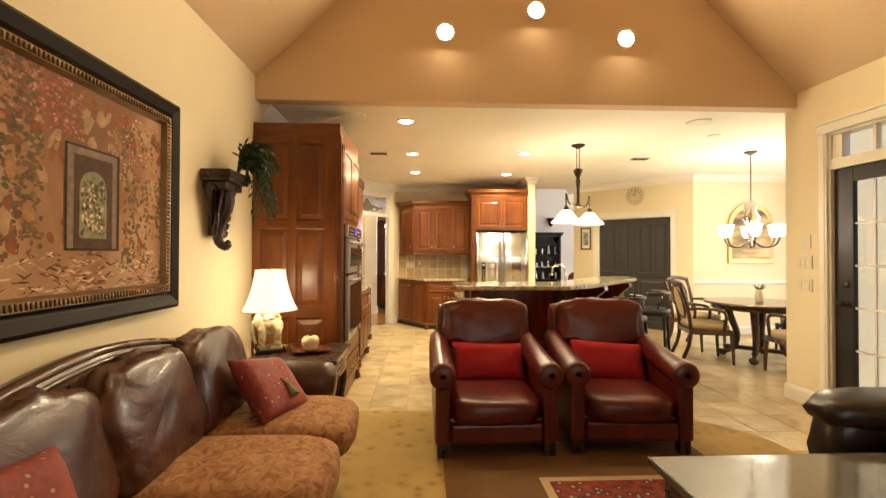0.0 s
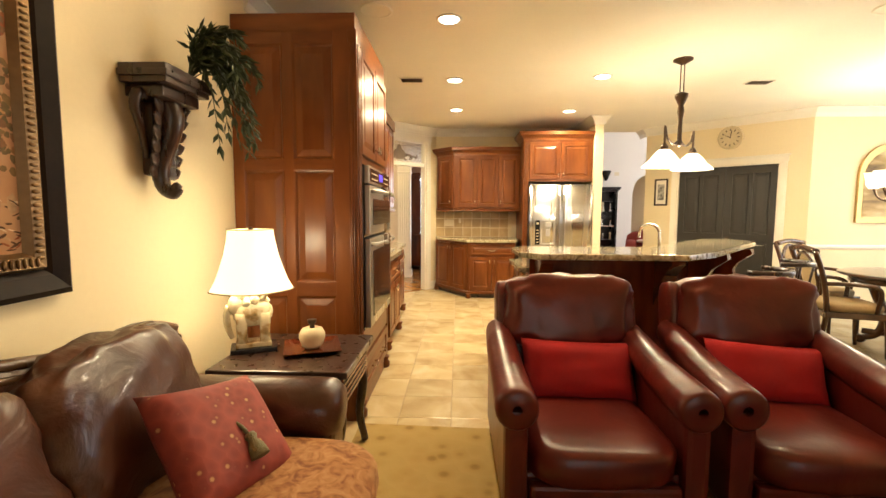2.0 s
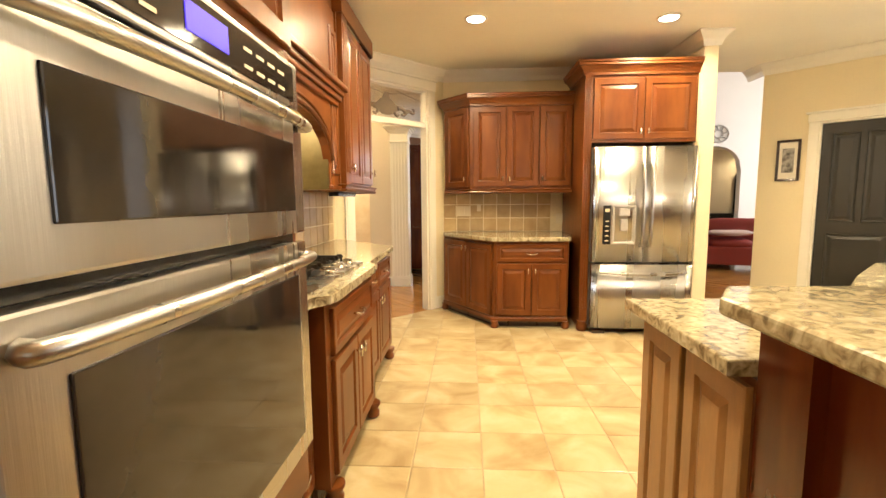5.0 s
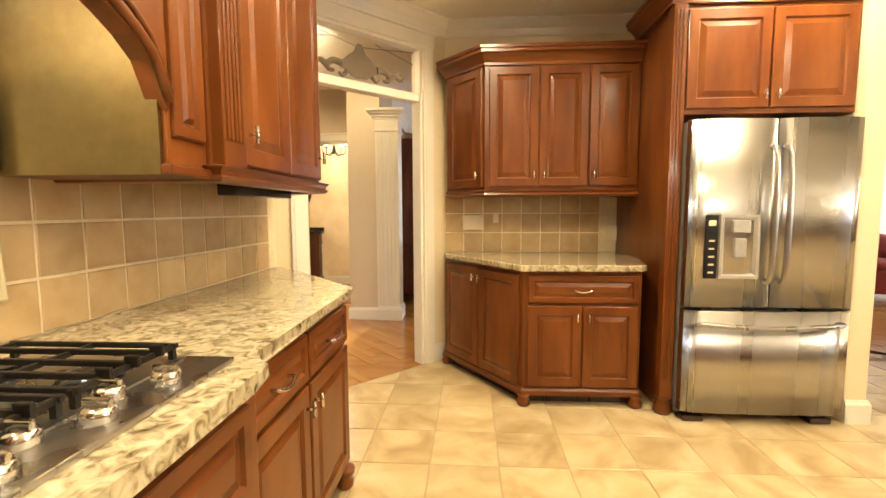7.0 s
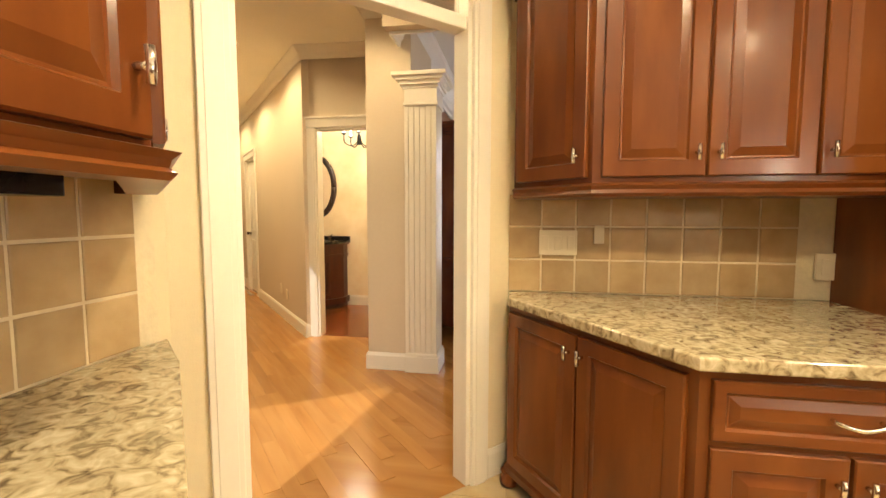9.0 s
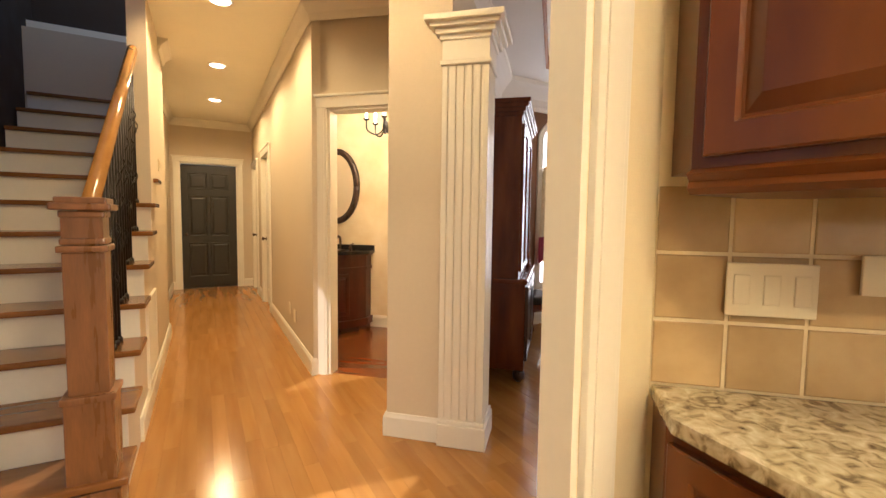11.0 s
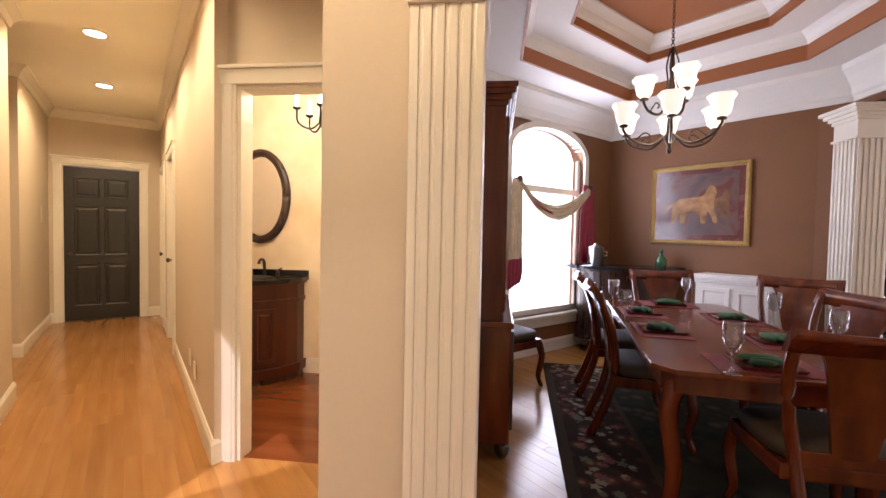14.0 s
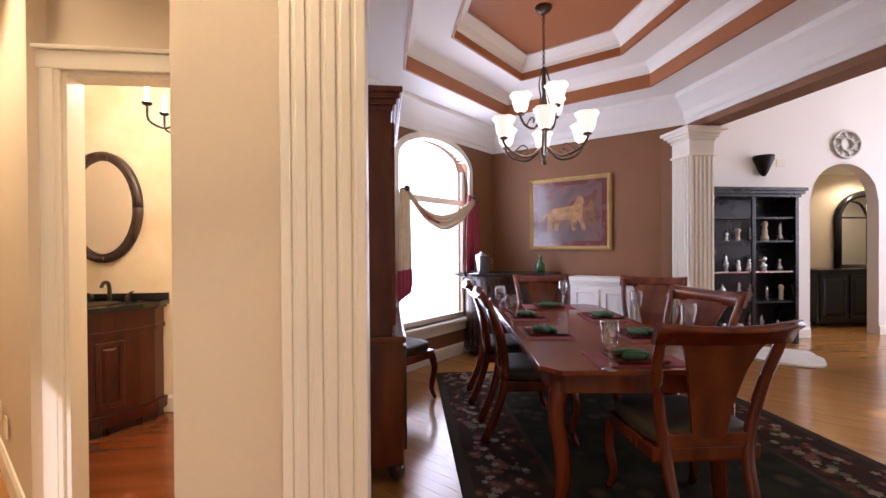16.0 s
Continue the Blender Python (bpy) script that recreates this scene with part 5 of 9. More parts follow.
# bar stools
def stool(x, y, a):
    s = thing("bar_stool", "dark bar stool with padded black seat and low back", "stool", pose(x, y, 0, 0, 0, a), "bar stools")
    for sx in (-0.17, 0.17):
        for sy in (-0.16, 0.16):
            bm = empty_bm()
            tube(bm, [(sx * 1.15, sy * 1.15, 0), (sx, sy, 0.68)], 0.016, 8)
            part("leg", bm, M["iron"], s)
    bm = empty_bm()
    for z in (0.22,):
        tube(bm, [(0.19 * math.cos(t * math.pi / 8), 0.19 * math.sin(t * math.pi / 8), z) for t in range(17)], 0.011, 6)
    part("foot_ring", bm, M["iron"], s)
    bm = empty_bm()
    cushion(bm, 0, 0, 0.715, 0.44, 0.42, 0.09, 8, 3.2)
    part("seat", bm, mat("black_stool_leather", (0.02, 0.017, 0.015), 0.4), s)
    bm = empty_bm()
    c = [(0.21 * math.cos(t), 0.02 - 0.22 * math.sin(t), 0.93) for t in [math.pi * k / 10 for k in range(11)]]
    tube(bm, c, 0.018, 8)
    for t in (2, 5, 8):
        tube(bm, [(c[t][0], c[t][1], 0.93), (c[t][0] * 0.85, c[t][1] * 0.85, 0.72)], 0.01, 6)
    part("backrest", bm, M["dark"], s)


stool(2.05, 4.45, 45)
stool(2.62, 5.0, 55)

# pendant over the bar
pd = thing("pendant_light", "bronze two-arm pendant with frosted bell shades over the bar", "pendant light", pose(1.94, 5.47, 0, 0, 0, 35))
bm = empty_bm()
lathe(bm, [(0.085, KC), (0.085, KC - 0.012), (0.05, KC - 0.03), (0.015, KC - 0.05)][::-1], seg=20)
part("canopy", bm, M["bronze"], pd)
bm = empty_bm()
for sx in (-0.03, 0.03):
    tube(bm, [(sx, 0, KC - 0.03), (sx, 0, 2.44)], 0.005, 6)
lathe(bm, [(0.012, 1.95), (0.03, 1.98), (0.02, 2.02), (0.018, 2.2), (0.03, 2.28), (0.022, 2.33), (0.055, 2.40), (0.06, 2.43), (0.02, 2.45)], seg=16)
part("stem", bm, M["bronze"], pd)
for sx in (-1, 1):
    bm = empty_bm()
    tube(bm, curve_pts([(0, 0, 2.02), (sx * 0.10, 0, 1.97), (sx * 0.20, 0, 2.02), (sx * 0.24, 0, 2.12), (sx * 0.24, 0, 1.95)], 5), 0.010, 8)
    lathe(bm, [(0.03, 1.90), (0.035, 1.93), (0.02, 1.96)], sx * 0.24, 0, 12)
    part("arm", bm, M["bronze"], pd)
    bm = empty_bm()
    lathe(bm, [(0.185, 1.755), (0.17, 1.775), (0.13, 1.81), (0.085, 1.87), (0.05, 1.905), (0.03, 1.91)], sx * 0.24, 0, 24)
    part("shade", bm, M["frost"], pd, "lit frosted glass bell shade")

# ---- great room ----
# long sofa on the west wall; local x runs along world y, front towards +x
sofa = thing("sofa", "long brown leather camelback sofa with nailhead trim and rust chenille seats", "sofa", pose(-1.44, 0.80, 0, 0, 0, 90))
SL = 2.26
bm = empty_bm()
box(bm, 0.0, -0.84, 0.10, SL, 0.0, 0.30, 0.03)
part("base", bm, M["brownl"], sofa)


def camel(u):
    """Height of the sofa's back along its length (0 to 1)."""
    return 0.80 + 0.165 * math.exp(-((u - 0.5) / 0.32) ** 2) + 0.06 * math.exp(-((u - 0.93) / 0.07) ** 2) + 0.06 * math.exp(-((u - 0.07) / 0.07) ** 2)


bm = empty_bm()
n = 30
prev = None
for i in range(n + 1):
    u = i / n
    z = camel(u)
    ring = [bm.verts.new((u * SL, y, q)) for y, q in ((0, 0.12), (0, z - 0.03), (-0.02, z), (-0.07, z + 0.01), (-0.11, z - 0.02), (-0.13, z - 0.06), (-0.15, 0.12))]
    if prev:
        for k in range(6):
            bm.faces.new((prev[k], ring[k], ring[k + 1], prev[k + 1])).smooth = True
    prev = ring
bmesh.ops.holes_fill(bm, edges=bm.edges[:], sides=8)
part("back", bm, M["brownl"], sofa)
bm = empty_bm()
tube(bm, [(i / n * SL, -0.095, camel(i / n) - 0.005) for i in range(n + 1)], 0.02, 8)
tube(bm, [(i / n * SL, -0.115, camel(i / n) - 0.045) for i in range(n + 1)], 0.014, 8)
part("top_roll", bm, mat("walnut_rail", (0.10, 0.052, 0.026), 0.28, vary=0.3, coat=0.3), sofa, "dark rolled wood rail")
bm = empty_bm()
for i in range(74):
    u = (i + 0.5) / 74
    cushion(bm, u * SL, -0.128, camel(u) - 0.072, 0.017, 0.014, 0.017, 4, 2.0)
tagged(part("nailhead_trim", bm, M["bronze"], sofa, "row of bronze nailheads"), kind="stuff")
for x0, x1 in ((-0.02, 0.22), (SL - 0.22, SL + 0.02)):
    bm = empty_bm()
    box(bm, x0 + 0.03, -0.84, 0.10, x1 - 0.03, -0.10, 0.55, 0.03)
    m_ = pose((x0 + x1) / 2, -0.10, 0.53, 90)
    lathe(bm, [(0.02, 0), (0.115, 0.01), (0.125, 0.05), (0.125, 0.66), (0.12, 0.72), (0.09, 0.755), (0.02, 0.765)], 0, 0, 22, m_)
    part("arm", bm, M["brownl"], sofa)
cw = (SL - 0.44) / 3
for i in range(3):
    cx = 0.22 + cw * (i + 0.5)
    bm = empty_bm()
    cushion(bm, cx, -0.60, 0.385, cw * 1.03, 0.92, 0.24, 12, 4.2, sag=0.03)
    part("seat_cushion", bm, M["chenille"], sofa, "rust chenille seat cushion")
    bm = empty_bm()
    cushion(bm, cx, 0, 0, cw * 1.05, 0.24, 0.52, 34, 3.4, pose(0, -0.255, 0.675, -16), sag=0.13)
    part("back_cushion", bm, M["brownl"], sofa, "slouched brown leather back cushion")
for x in (0.06, SL - 0.06):
    for y in (-0.78, -0.08):
        bm = empty_bm()
        lathe(bm, [(0.02, 0), (0.035, 0.02), (0.04, 0.06), (0.03, 0.11)], x, y, 12)
        part("bun_foot", bm, M["dark"], sofa)


def pillow(name, label, at, w, h, t, material, category="pillow", tassel=False):
    root = thing(name, label, category, at)
    bm = empty_bm()
    n_ = 14
    for side in (1, -1):
        g = {}
        for i in range(n_ + 1):
            for j in range(n_ + 1):
                u, v = 2 * i / n_ - 1, 2 * j / n_ - 1
                puff = max(0.0, (1 - u ** 4) * (1 - v ** 4)) ** 0.55
                bow = 0.06 * (1 - v * v) * u * abs(u)
                bow2 = 0.06 * (1 - u * u) * v * abs(v)
                g[i, j] = bm.verts.new(((u - bow) * w / 2, side * -t / 2 * puff * (1 + 0.12 * noise.noise((u * 2, v * 2, side + w))), (v - bow2) * h / 2 + h / 2))
        for i in range(n_):
            for j in range(n_):
                q = (g[i, j], g[i + 1, j], g[i + 1, j + 1], g[i, j + 1])
                bm.faces.new(q if side == 1 else q[::-1]).smooth = True
    bmesh.ops.remove_doubles(bm, verts=bm.verts[:], dist=0.0005)
    part("cover", bm, material, root)
    if tassel:
        bm = empty_bm()
        tube(bm, curve_pts([(0, -t * 0.42, h * 0.55), (0.0, -t * 0.55, h * 0.47), (0.01, -t * 0.55, h * 0.40)], 4), 0.006, 6)
        lathe(bm, [(0.03, h * 0.20), (0.026, h * 0.28), (0.014, h * 0.34), (0.02, h * 0.37), (0.014, h * 0.40)], 0.012, -t * 0.56, 12)
        part("tassel", bm, mat("olive_tassel_silk", (0.16, 0.13, 0.05), 0.6, bump=0.5, bscale=200), root, "olive silk tassel")
    return root


M["pillow"] = ramp_mat("rust_dotted_cloth", [(0.10, (0.45, 0.24, 0.10)), (0.22, (0.20, 0.03, 0.022)), (0.8, (0.27, 0.045, 0.03))], 0.75, 26, kind="voronoi", bump=0.2)
pillow("throw_pillow", "rust dotted throw pillow with olive tassel on the sofa", Matrix(((0.325, -0.725, -0.607, -0.735), (0.929, 0.120, 0.349, 2.48), (-0.180, -0.678, 0.713, 0.465), (0, 0, 0, 1))), 0.43, 0.41, 0.15, M["pillow"], tassel=True)
pillow("throw_pillow", "rust dotted throw pillow lying against the sofa back", pose(-0.93, 1.10, 0.47, -25, 8, 88), 0.42, 0.40, 0.15, M["pillow"])
pillow("throw_pillow", "taupe leather throw pillow against the sofa back", pose(-1.06, 1.20, 0.49, -20, 10, 90), 0.44, 0.42, 0.13, mat("taupe_pillow_leather", (0.22, 0.16, 0.10), 0.5))

# end table, lamp, tray, apple
et = thing("end_table", "dark wood end table with a reeded edge and polished top", "end table", pose(-1.255, 3.12, 0))
bm = empty_bm()
box(bm, 0, 0, 0.585, 0.65, 0.62, 0.62, 0.008)
part("tabletop", bm, M["dark"], et)
bm = empty_bm()
box(bm, 0.035, 0.035, 0.42, 0.61, 0.585, 0.585, 0.004)
part("apron", bm, M["dark"], et)
bm = empty_bm()
for i in range(5):
    box(bm, 0.61, 0.05, 0.43 + i * 0.03, 0.62, 0.57, 0.448 + i * 0.03, 0.003)
part("reeding", bm, M["mahog"], et)
for x in (0.07, 0.58):
    for y in (0.07, 0.55):
        bm = empty_bm()
        tube(bm, curve_pts([(x, y, 0.46), (x + (0.02 if x > 0.3 else -0.02), y, 0.36), (x, y, 0.18), (x + (0.03 if x > 0.3 else -0.03), y, 0.02)], 4), 0.032, 10, 0.02)
        part("leg", bm, M["dark"], et)
lampt = thing("table_lamp", "lit table lamp with flared cream shade and ivory figural base", "table lamp", pose(-1.17, 3.43, 0.62, 0, 0, 25))
bm = empty_bm()
box(bm, -0.11, -0.075, 0, 0.11, 0.075, 0.025, 0.005)
part("plinth", bm, M["black"], lampt, "black lamp plinth")
bm = empty_bm()
box(bm, -0.085, -0.055, 0.025, 0.085, 0.055, 0.05, 0.006)
cushion(bm, 0.0, 0, 0.20, 0.19, 0.11, 0.14, 10, 2.4, sag=0.12)
cushion(bm, -0.075, 0, 0.24, 0.09, 0.085, 0.11, 8, 2.2, sag=0.1)
for x in (-0.055, 0.055):
    for y in (-0.03, 0.03):
        lathe(bm, [(0.028, 0.05), (0.024, 0.08), (0.028, 0.16), (0.03, 0.2)], x, y, 12)
tube(bm, curve_pts([(-0.11, 0, 0.24), (-0.125, 0, 0.18), (-0.115, 0, 0.11), (-0.10, 0, 0.07)], 4), 0.02, 8, 0.012)
CERAMIC = ramp_mat("painted_ivory_ceramic", [(0.33, (0.20, 0.17, 0.07)), (0.42, (0.42, 0.28, 0.13)), (0.50, (0.66, 0.58, 0.40)), (0.75, (0.74, 0.68, 0.50))], 0.2, 14, 4, coat=0.4)
figure = part("base", bm, CERAMIC, lampt, "ivory glazed figural base with green and tan flowers")
for k in range(9):
    a = 2 * math.pi * k / 9
    part("flower", cushion(empty_bm(), 0.055 * math.cos(a), 0.035 * math.sin(a), 0.255 + 0.015 * (k % 3), 0.055, 0.05, 0.05, 6, 2.0, sag=0.35), CERAMIC, figure)
bm = empty_bm()
tube(bm, [(0, 0, 0.24), (0, 0, 0.62)], 0.006, 8)
lathe(bm, [(0.006, 0.60), (0.014, 0.61), (0.012, 0.63), (0.004, 0.64)], seg=12)
part("stem", bm, M["bronze"], lampt)
bm = empty_bm()
prof = [(0.182, 0.315), (0.160, 0.36), (0.140, 0.42), (0.120, 0.49), (0.105, 0.57), (0.098, 0.625)]
rr = []
for r, z in prof:
    ring = []
    for j in range(32):
        a = 2 * math.pi * j / 32 + math.pi / 4
        q = r * (1 + 0.10 * abs(math.cos(2 * a)) ** 3)
        ring.append(bm.verts.new((q * math.cos(a), q * 0.86 * math.sin(a), z)))
    rr.append(ring)
for a, b in zip(rr, rr[1:]):
    for j in range(32):
        bm.faces.new((a[j], a[(j + 1) % 32], b[(j + 1) % 32], b[j])).smooth = True
sh = part("shade", bm, M["shade"], lampt, "glowing cream fabric shade")
sh.visible_shadow = False
for r, z in ((0.184, 0.315), (0.10, 0.625)):
    bm = empty_bm()
    tube(bm, [(r * (1 + 0.10 * abs(math.cos(2 * a)) ** 3) * math.cos(a), 0.86 * r * (1 + 0.10 * abs(math.cos(2 * a)) ** 3) * math.sin(a), z) for a in [2 * math.pi * j / 32 + math.pi / 4 for j in range(33)]], 0.004, 6)
    part("shade_trim", bm, M["ivory"], sh)
tr = thing("decorative_tray", "square red glass tray on the end table", "tray", pose(-0.87, 3.45, 0.621, 0, 0, 20))
bm = empty_bm()
rings(bm, [(-0.14, -0.14, 0.14, 0.14, -0.022), (-0.10, -0.10, 0.10, 0.10, -0.006), (-0.09, -0.09, 0.09, 0.09, -0.004)], pose(0, 0, 0, -90))
rings(bm, [(-0.14, -0.14, 0.14, 0.14, -0.018), (-0.10, -0.10, 0.10, 0.10, -0.001)], pose(0, 0, 0, -90))
part("dish", bm, ramp_mat("red_marbled_glass", [(0.35, (0.06, 0.010, 0.005)), (0.52, (0.12, 0.028, 0.009)), (0.62, (0.10, 0.085, 0.025)), (0.75, (0.05, 0.012, 0.006))], 0.1, 7, coat=0.5, distort=1.5), tr)
ap = thing("apple_ornament", "ivory ceramic apple with a dark metal stem on the tray", "ornament", pose(-0.87, 3.45, 0.627))
bm = empty_bm()
lathe(bm, [(0.012, 0.004), (0.035, 0.0), (0.055, 0.02), (0.066, 0.055), (0.066, 0.08), (0.052, 0.105), (0.03, 0.112), (0.012, 0.102)], seg=22)
part("apple", bm, M["ivory"], ap)
bm = empty_bm()
lathe(bm, [(0.014, 0.10), (0.012, 0.125), (0.02, 0.135), (0.024, 0.15), (0.016, 0.153)], seg=14)
part("stem", bm, M["bronze"], ap, "dark metal stem")

# big framed painting
pic = thing("framed_painting", "large courtyard painting in a dark frame with gilt beading", "painting", pose(-1.497, 0.90, 1.055, 0, 0, 90))
PWD, PHT = 1.80, 1.19
bm = empty_bm()
rings(bm, [(0, 0, PWD, PHT, 0), (0, 0, PWD, PHT, -0.035), (0.02, 0.02, PWD - 0.02, PHT - 0.02, -0.05), (0.07, 0.07, PWD - 0.07, PHT - 0.07, -0.035), (0.09, 0.09, PWD - 0.09, PHT - 0.09, -0.02)], cap=False)
part("frame", bm, mat("matte_black_frame", (0.016, 0.009, 0.006), 0.42, vary=0.3), pic)
bm = empty_bm()
rings(bm, [(0.09, 0.09, PWD - 0.09, PHT - 0.09, -0.022), (0.10, 0.10, PWD - 0.10, PHT - 0.10, -0.045), (0.135, 0.135, PWD - 0.135, PHT - 0.135, -0.04), (0.15, 0.15, PWD - 0.15, PHT - 0.15, -0.012)], cap=False)
for a0, a1, fix, hor in ((0.12, PWD - 0.12, 0.118, 1), (0.12, PWD - 0.12, PHT - 0.118, 1), (0.12, PHT - 0.12, 0.118, 0), (0.12, PHT - 0.12, PWD - 0.118, 0)):
    k = int((a1 - a0) / 0.021)
    for i in range(k):
        c = a0 + (i + 0.5) * (a1 - a0) / k
        p = (c, -0.045, fix) if hor else (fix, -0.045, c)
        s_ = (0.014, 0.014, 0.034) if hor else (0.034, 0.014, 0.014)
        cushion(bm, *p, *s_, 3, 2.2)
tagged(part("beaded_liner", bm, mat("antique_bronze_gilt", (0.20, 0.12, 0.05), 0.35, 0.6, vary=0.3), pic, "antique gilt beaded liner"), kind="stuff")
bm = empty_bm()
box(bm, 0.145, -0.014, 0.145, PWD - 0.145, -0.010, PHT - 0.145)
m_ = ramp_mat("painted_courtyard", [(0.22, (0.10, 0.045, 0.018)), (0.42, (0.25, 0.115, 0.05)), (0.58, (0.40, 0.21, 0.105)), (0.78, (0.54, 0.34, 0.19))], 0.55, 2.2, 10, distort=0.9, stretch=(1, 1, 0.55))
cv = part("canvas", bm, m_, pic, "courtyard scene in reds and browns")


def daubs(name, n_, x0, x1, z0, z1, w, h, colours, seed, shape=1.0):
    """Loose brush strokes lying on the canvas, gathered in clumps."""
    rnd = random.Random(seed)
    bm_ = empty_bm()
    for i in range(n_):
        cx, cz = rnd.uniform(x0, x1), rnd.uniform(z0, z1)
        if noise.noise((cx * 3.1, cz * 3.1, seed * 1.7)) + rnd.uniform(-0.45, 0.45) < 0.25 - 0.35 * shape:
            continue
        a = rnd.uniform(-0.6, 0.6)
        ww, hh = w * rnd.uniform(0.4, 1.2), h * rnd.uniform(0.4, 1.2)
        y = -0.0145 - 0.0015 * rnd.random()
        ps = []
        for k in range(7):
            t_ = 2 * math.pi * k / 7
            px, pz = ww * math.cos(t_) * rnd.uniform(0.6, 1.1), hh * math.sin(t_) * rnd.uniform(0.6, 1.1)
            ps.append(bm_.verts.new((min(max(cx + px * math.cos(a) - pz * math.sin(a), 0.15), PWD - 0.15), y, min(max(cz + px * math.sin(a) + pz * math.cos(a), 0.15), PHT - 0.15))))
        bm_.faces.new(ps).material_index = rnd.randrange(len(colours))
    ob = part(name, mesh_of(name, bm_, colours), None, cv)
    return tagged(ob, kind="stuff")


def pig(name, c):
    m_ = mat(name, c, 0.6, vary=0.3, scale=20)
    m_.node_tree.nodes["Principled BSDF"].inputs["Specular IOR Level"].default_value = 0.15
    return m_


PG = [pig("paint_red", (0.42, 0.055, 0.035)), pig("paint_rose", (0.46, 0.16, 0.10)), pig("paint_olive", (0.13, 0.085, 0.03)), pig("paint_green", (0.07, 0.06, 0.026)), pig("paint_sand", (0.42, 0.26, 0.14)), pig("paint_cream", (0.62, 0.46, 0.30)), pig("paint_umber", (0.085, 0.042, 0.02)), pig("paint_grey", (0.24, 0.16, 0.11)), pig("paint_ochre", (0.40, 0.20, 0.075)), pig("paint_rust", (0.27, 0.085, 0.032))]
daubs("wall_wash", 420, 0.15, 1.65, 0.30, 1.00, 0.030, 0.050, [PG[4], PG[8], PG[9]], 12, 0.7)
GREENS = [pig("paint_moss", (0.17, 0.105, 0.042)), pig("paint_sage_shade", (0.125, 0.088, 0.038)), pig("paint_leaf_brown", (0.20, 0.10, 0.045))]
PINKS = [pig("paint_coral", (0.50, 0.13, 0.085)), pig("paint_pink", (0.55, 0.24, 0.17)), pig("paint_brick", (0.36, 0.10, 0.055))]
daubs("foliage", 1500, 0.15, 0.88, 0.34, 1.04, 0.018, 0.014, GREENS, 3, 0.5)
daubs("foliage", 900, 1.33, 1.65, 0.24, 0.95, 0.015, 0.015, GREENS, 4, 0.6)
daubs("foliage", 260, 0.15, 0.85, 0.28, 0.46, 0.012, 0.014, GREENS + [PG[9]], 14, 0.9)
daubs("blossom", 900, 0.15, 1.10, 0.80, 1.04, 0.012, 0.009, PINKS, 5, 0.7)
daubs("blossom", 300, 1.22, 1.62, 0.66, 1.0, 0.009, 0.008, PINKS + [PG[5]], 6, 0.6)
daubs("paving", 700, 0.15, 1.65, 0.145, 0.32, 0.030, 0.005, [PG[4], PG[5], PG[9], PG[6]], 7)
for nm, x0, z0, x1, z1, y, c in (("painted_doorway", 0.985, 0.325, 1.312, 0.782, -0.0165, pig("paint_black", (0.035, 0.02, 0.012))), ("painted_door_panel", 0.997, 0.335, 1.292, 0.772, -0.0172, PG[7]), ("painted_door_leaf", 1.03, 0.335, 1.262, 0.74, -0.0176, PG[6]), ("painted_door_opening", 1.062, 0.38, 1.225, 0.60, -0.0181, pig("paint_sage", (0.24, 0.22, 0.12)))):
    bm = empty_bm()
    pts = [(x0, z0), (x1, z0), (x1, z1), (x0, z1)]
    if "opening" in nm:
        pts = [(x0, z0), (x1, z0)] + [((x0 + x1) / 2 + (x1 - x0) / 2 * math.cos(math.pi * k / 8), z1 + 0.08 * math.sin(math.pi * k / 8)) for k in range(9)]
    bm.faces.new([bm.verts.new((x, y, z)) for x, z in pts])
    part(nm, bm, c, cv)
daubs("garden", 160, 1.075, 1.21, 0.40, 0.64, 0.010, 0.012, [PG[3], PG[5], PG[2]], 8).location = (0, -0.0035, 0)
for m_ in (m_, bpy.data.materials["matte_black_frame"]):
    m_.node_tree.nodes["Principled BSDF"].inputs["Specular IOR Level"].default_value = 0.12

# carved corbel shelf with a leafy plant
cb = thing("wall_corbel", "dark carved acanthus corbel shelf on the cream wall", "wall shelf", pose(-1.497, 3.17, -0.03, 0, 0, 90))
bm = empty_bm()
for z, o in ((1.93, 0.0), (1.905, 0.012), (1.955, 0.01)):
    box(bm, -0.17 + o, -0.21 + o, z - 0.014, 0.17 - o, 0, z + 0.014, 0.006)
box(bm, -0.13, -0.165, 1.84, 0.13, 0, 1.892, 0.012)
part("shelf", bm, M["dark"], cb)
bm = empty_bm()
rnd = random.Random(11)
spine = curve_pts([(0, -0.10, 1.84), (0, -0.115, 1.76), (0, -0.085, 1.66), (0, -0.05, 1.56), (0, -0.06, 1.48), (0, -0.10, 1.445), (0, -0.125, 1.465), (0, -0.11, 1.485)], 5)
tube(bm, spine, 0.052, 10, 0.018)
box(bm, -0.05, -0.06, 1.52, 0.05, 0, 1.84, 0.02)
for sx in (-1, 1):
    for k in range(6):
        z, w_ = 1.80 - 0.055 * k, 0.115 - 0.012 * k
        for rz_, s_ in ((20, 1.0), (55, 0.8)):
            cushion(bm, 0.035, 0, 0, 0.13 * s_ * (1 - 0.07 * k), 0.024, 0.055, 6, 1.7, pose(sx * 0.035, -0.055 - 0.008 * (5 - k), z, 0, sx * 0 + (-rz_ if sx > 0 else 180 + rz_), -18 * sx), sag=0.3)
    tube(bm, curve_pts([(sx * 0.05, -0.03, 1.60), (sx * 0.11, -0.05, 1.72), (sx * 0.155, -0.06, 1.80), (sx * 0.15, -0.07, 1.85), (sx * 0.115, -0.07, 1.845)], 5), 0.014, 7, 0.026)
part("acanthus_bracket", bm, M["dark"], cb)
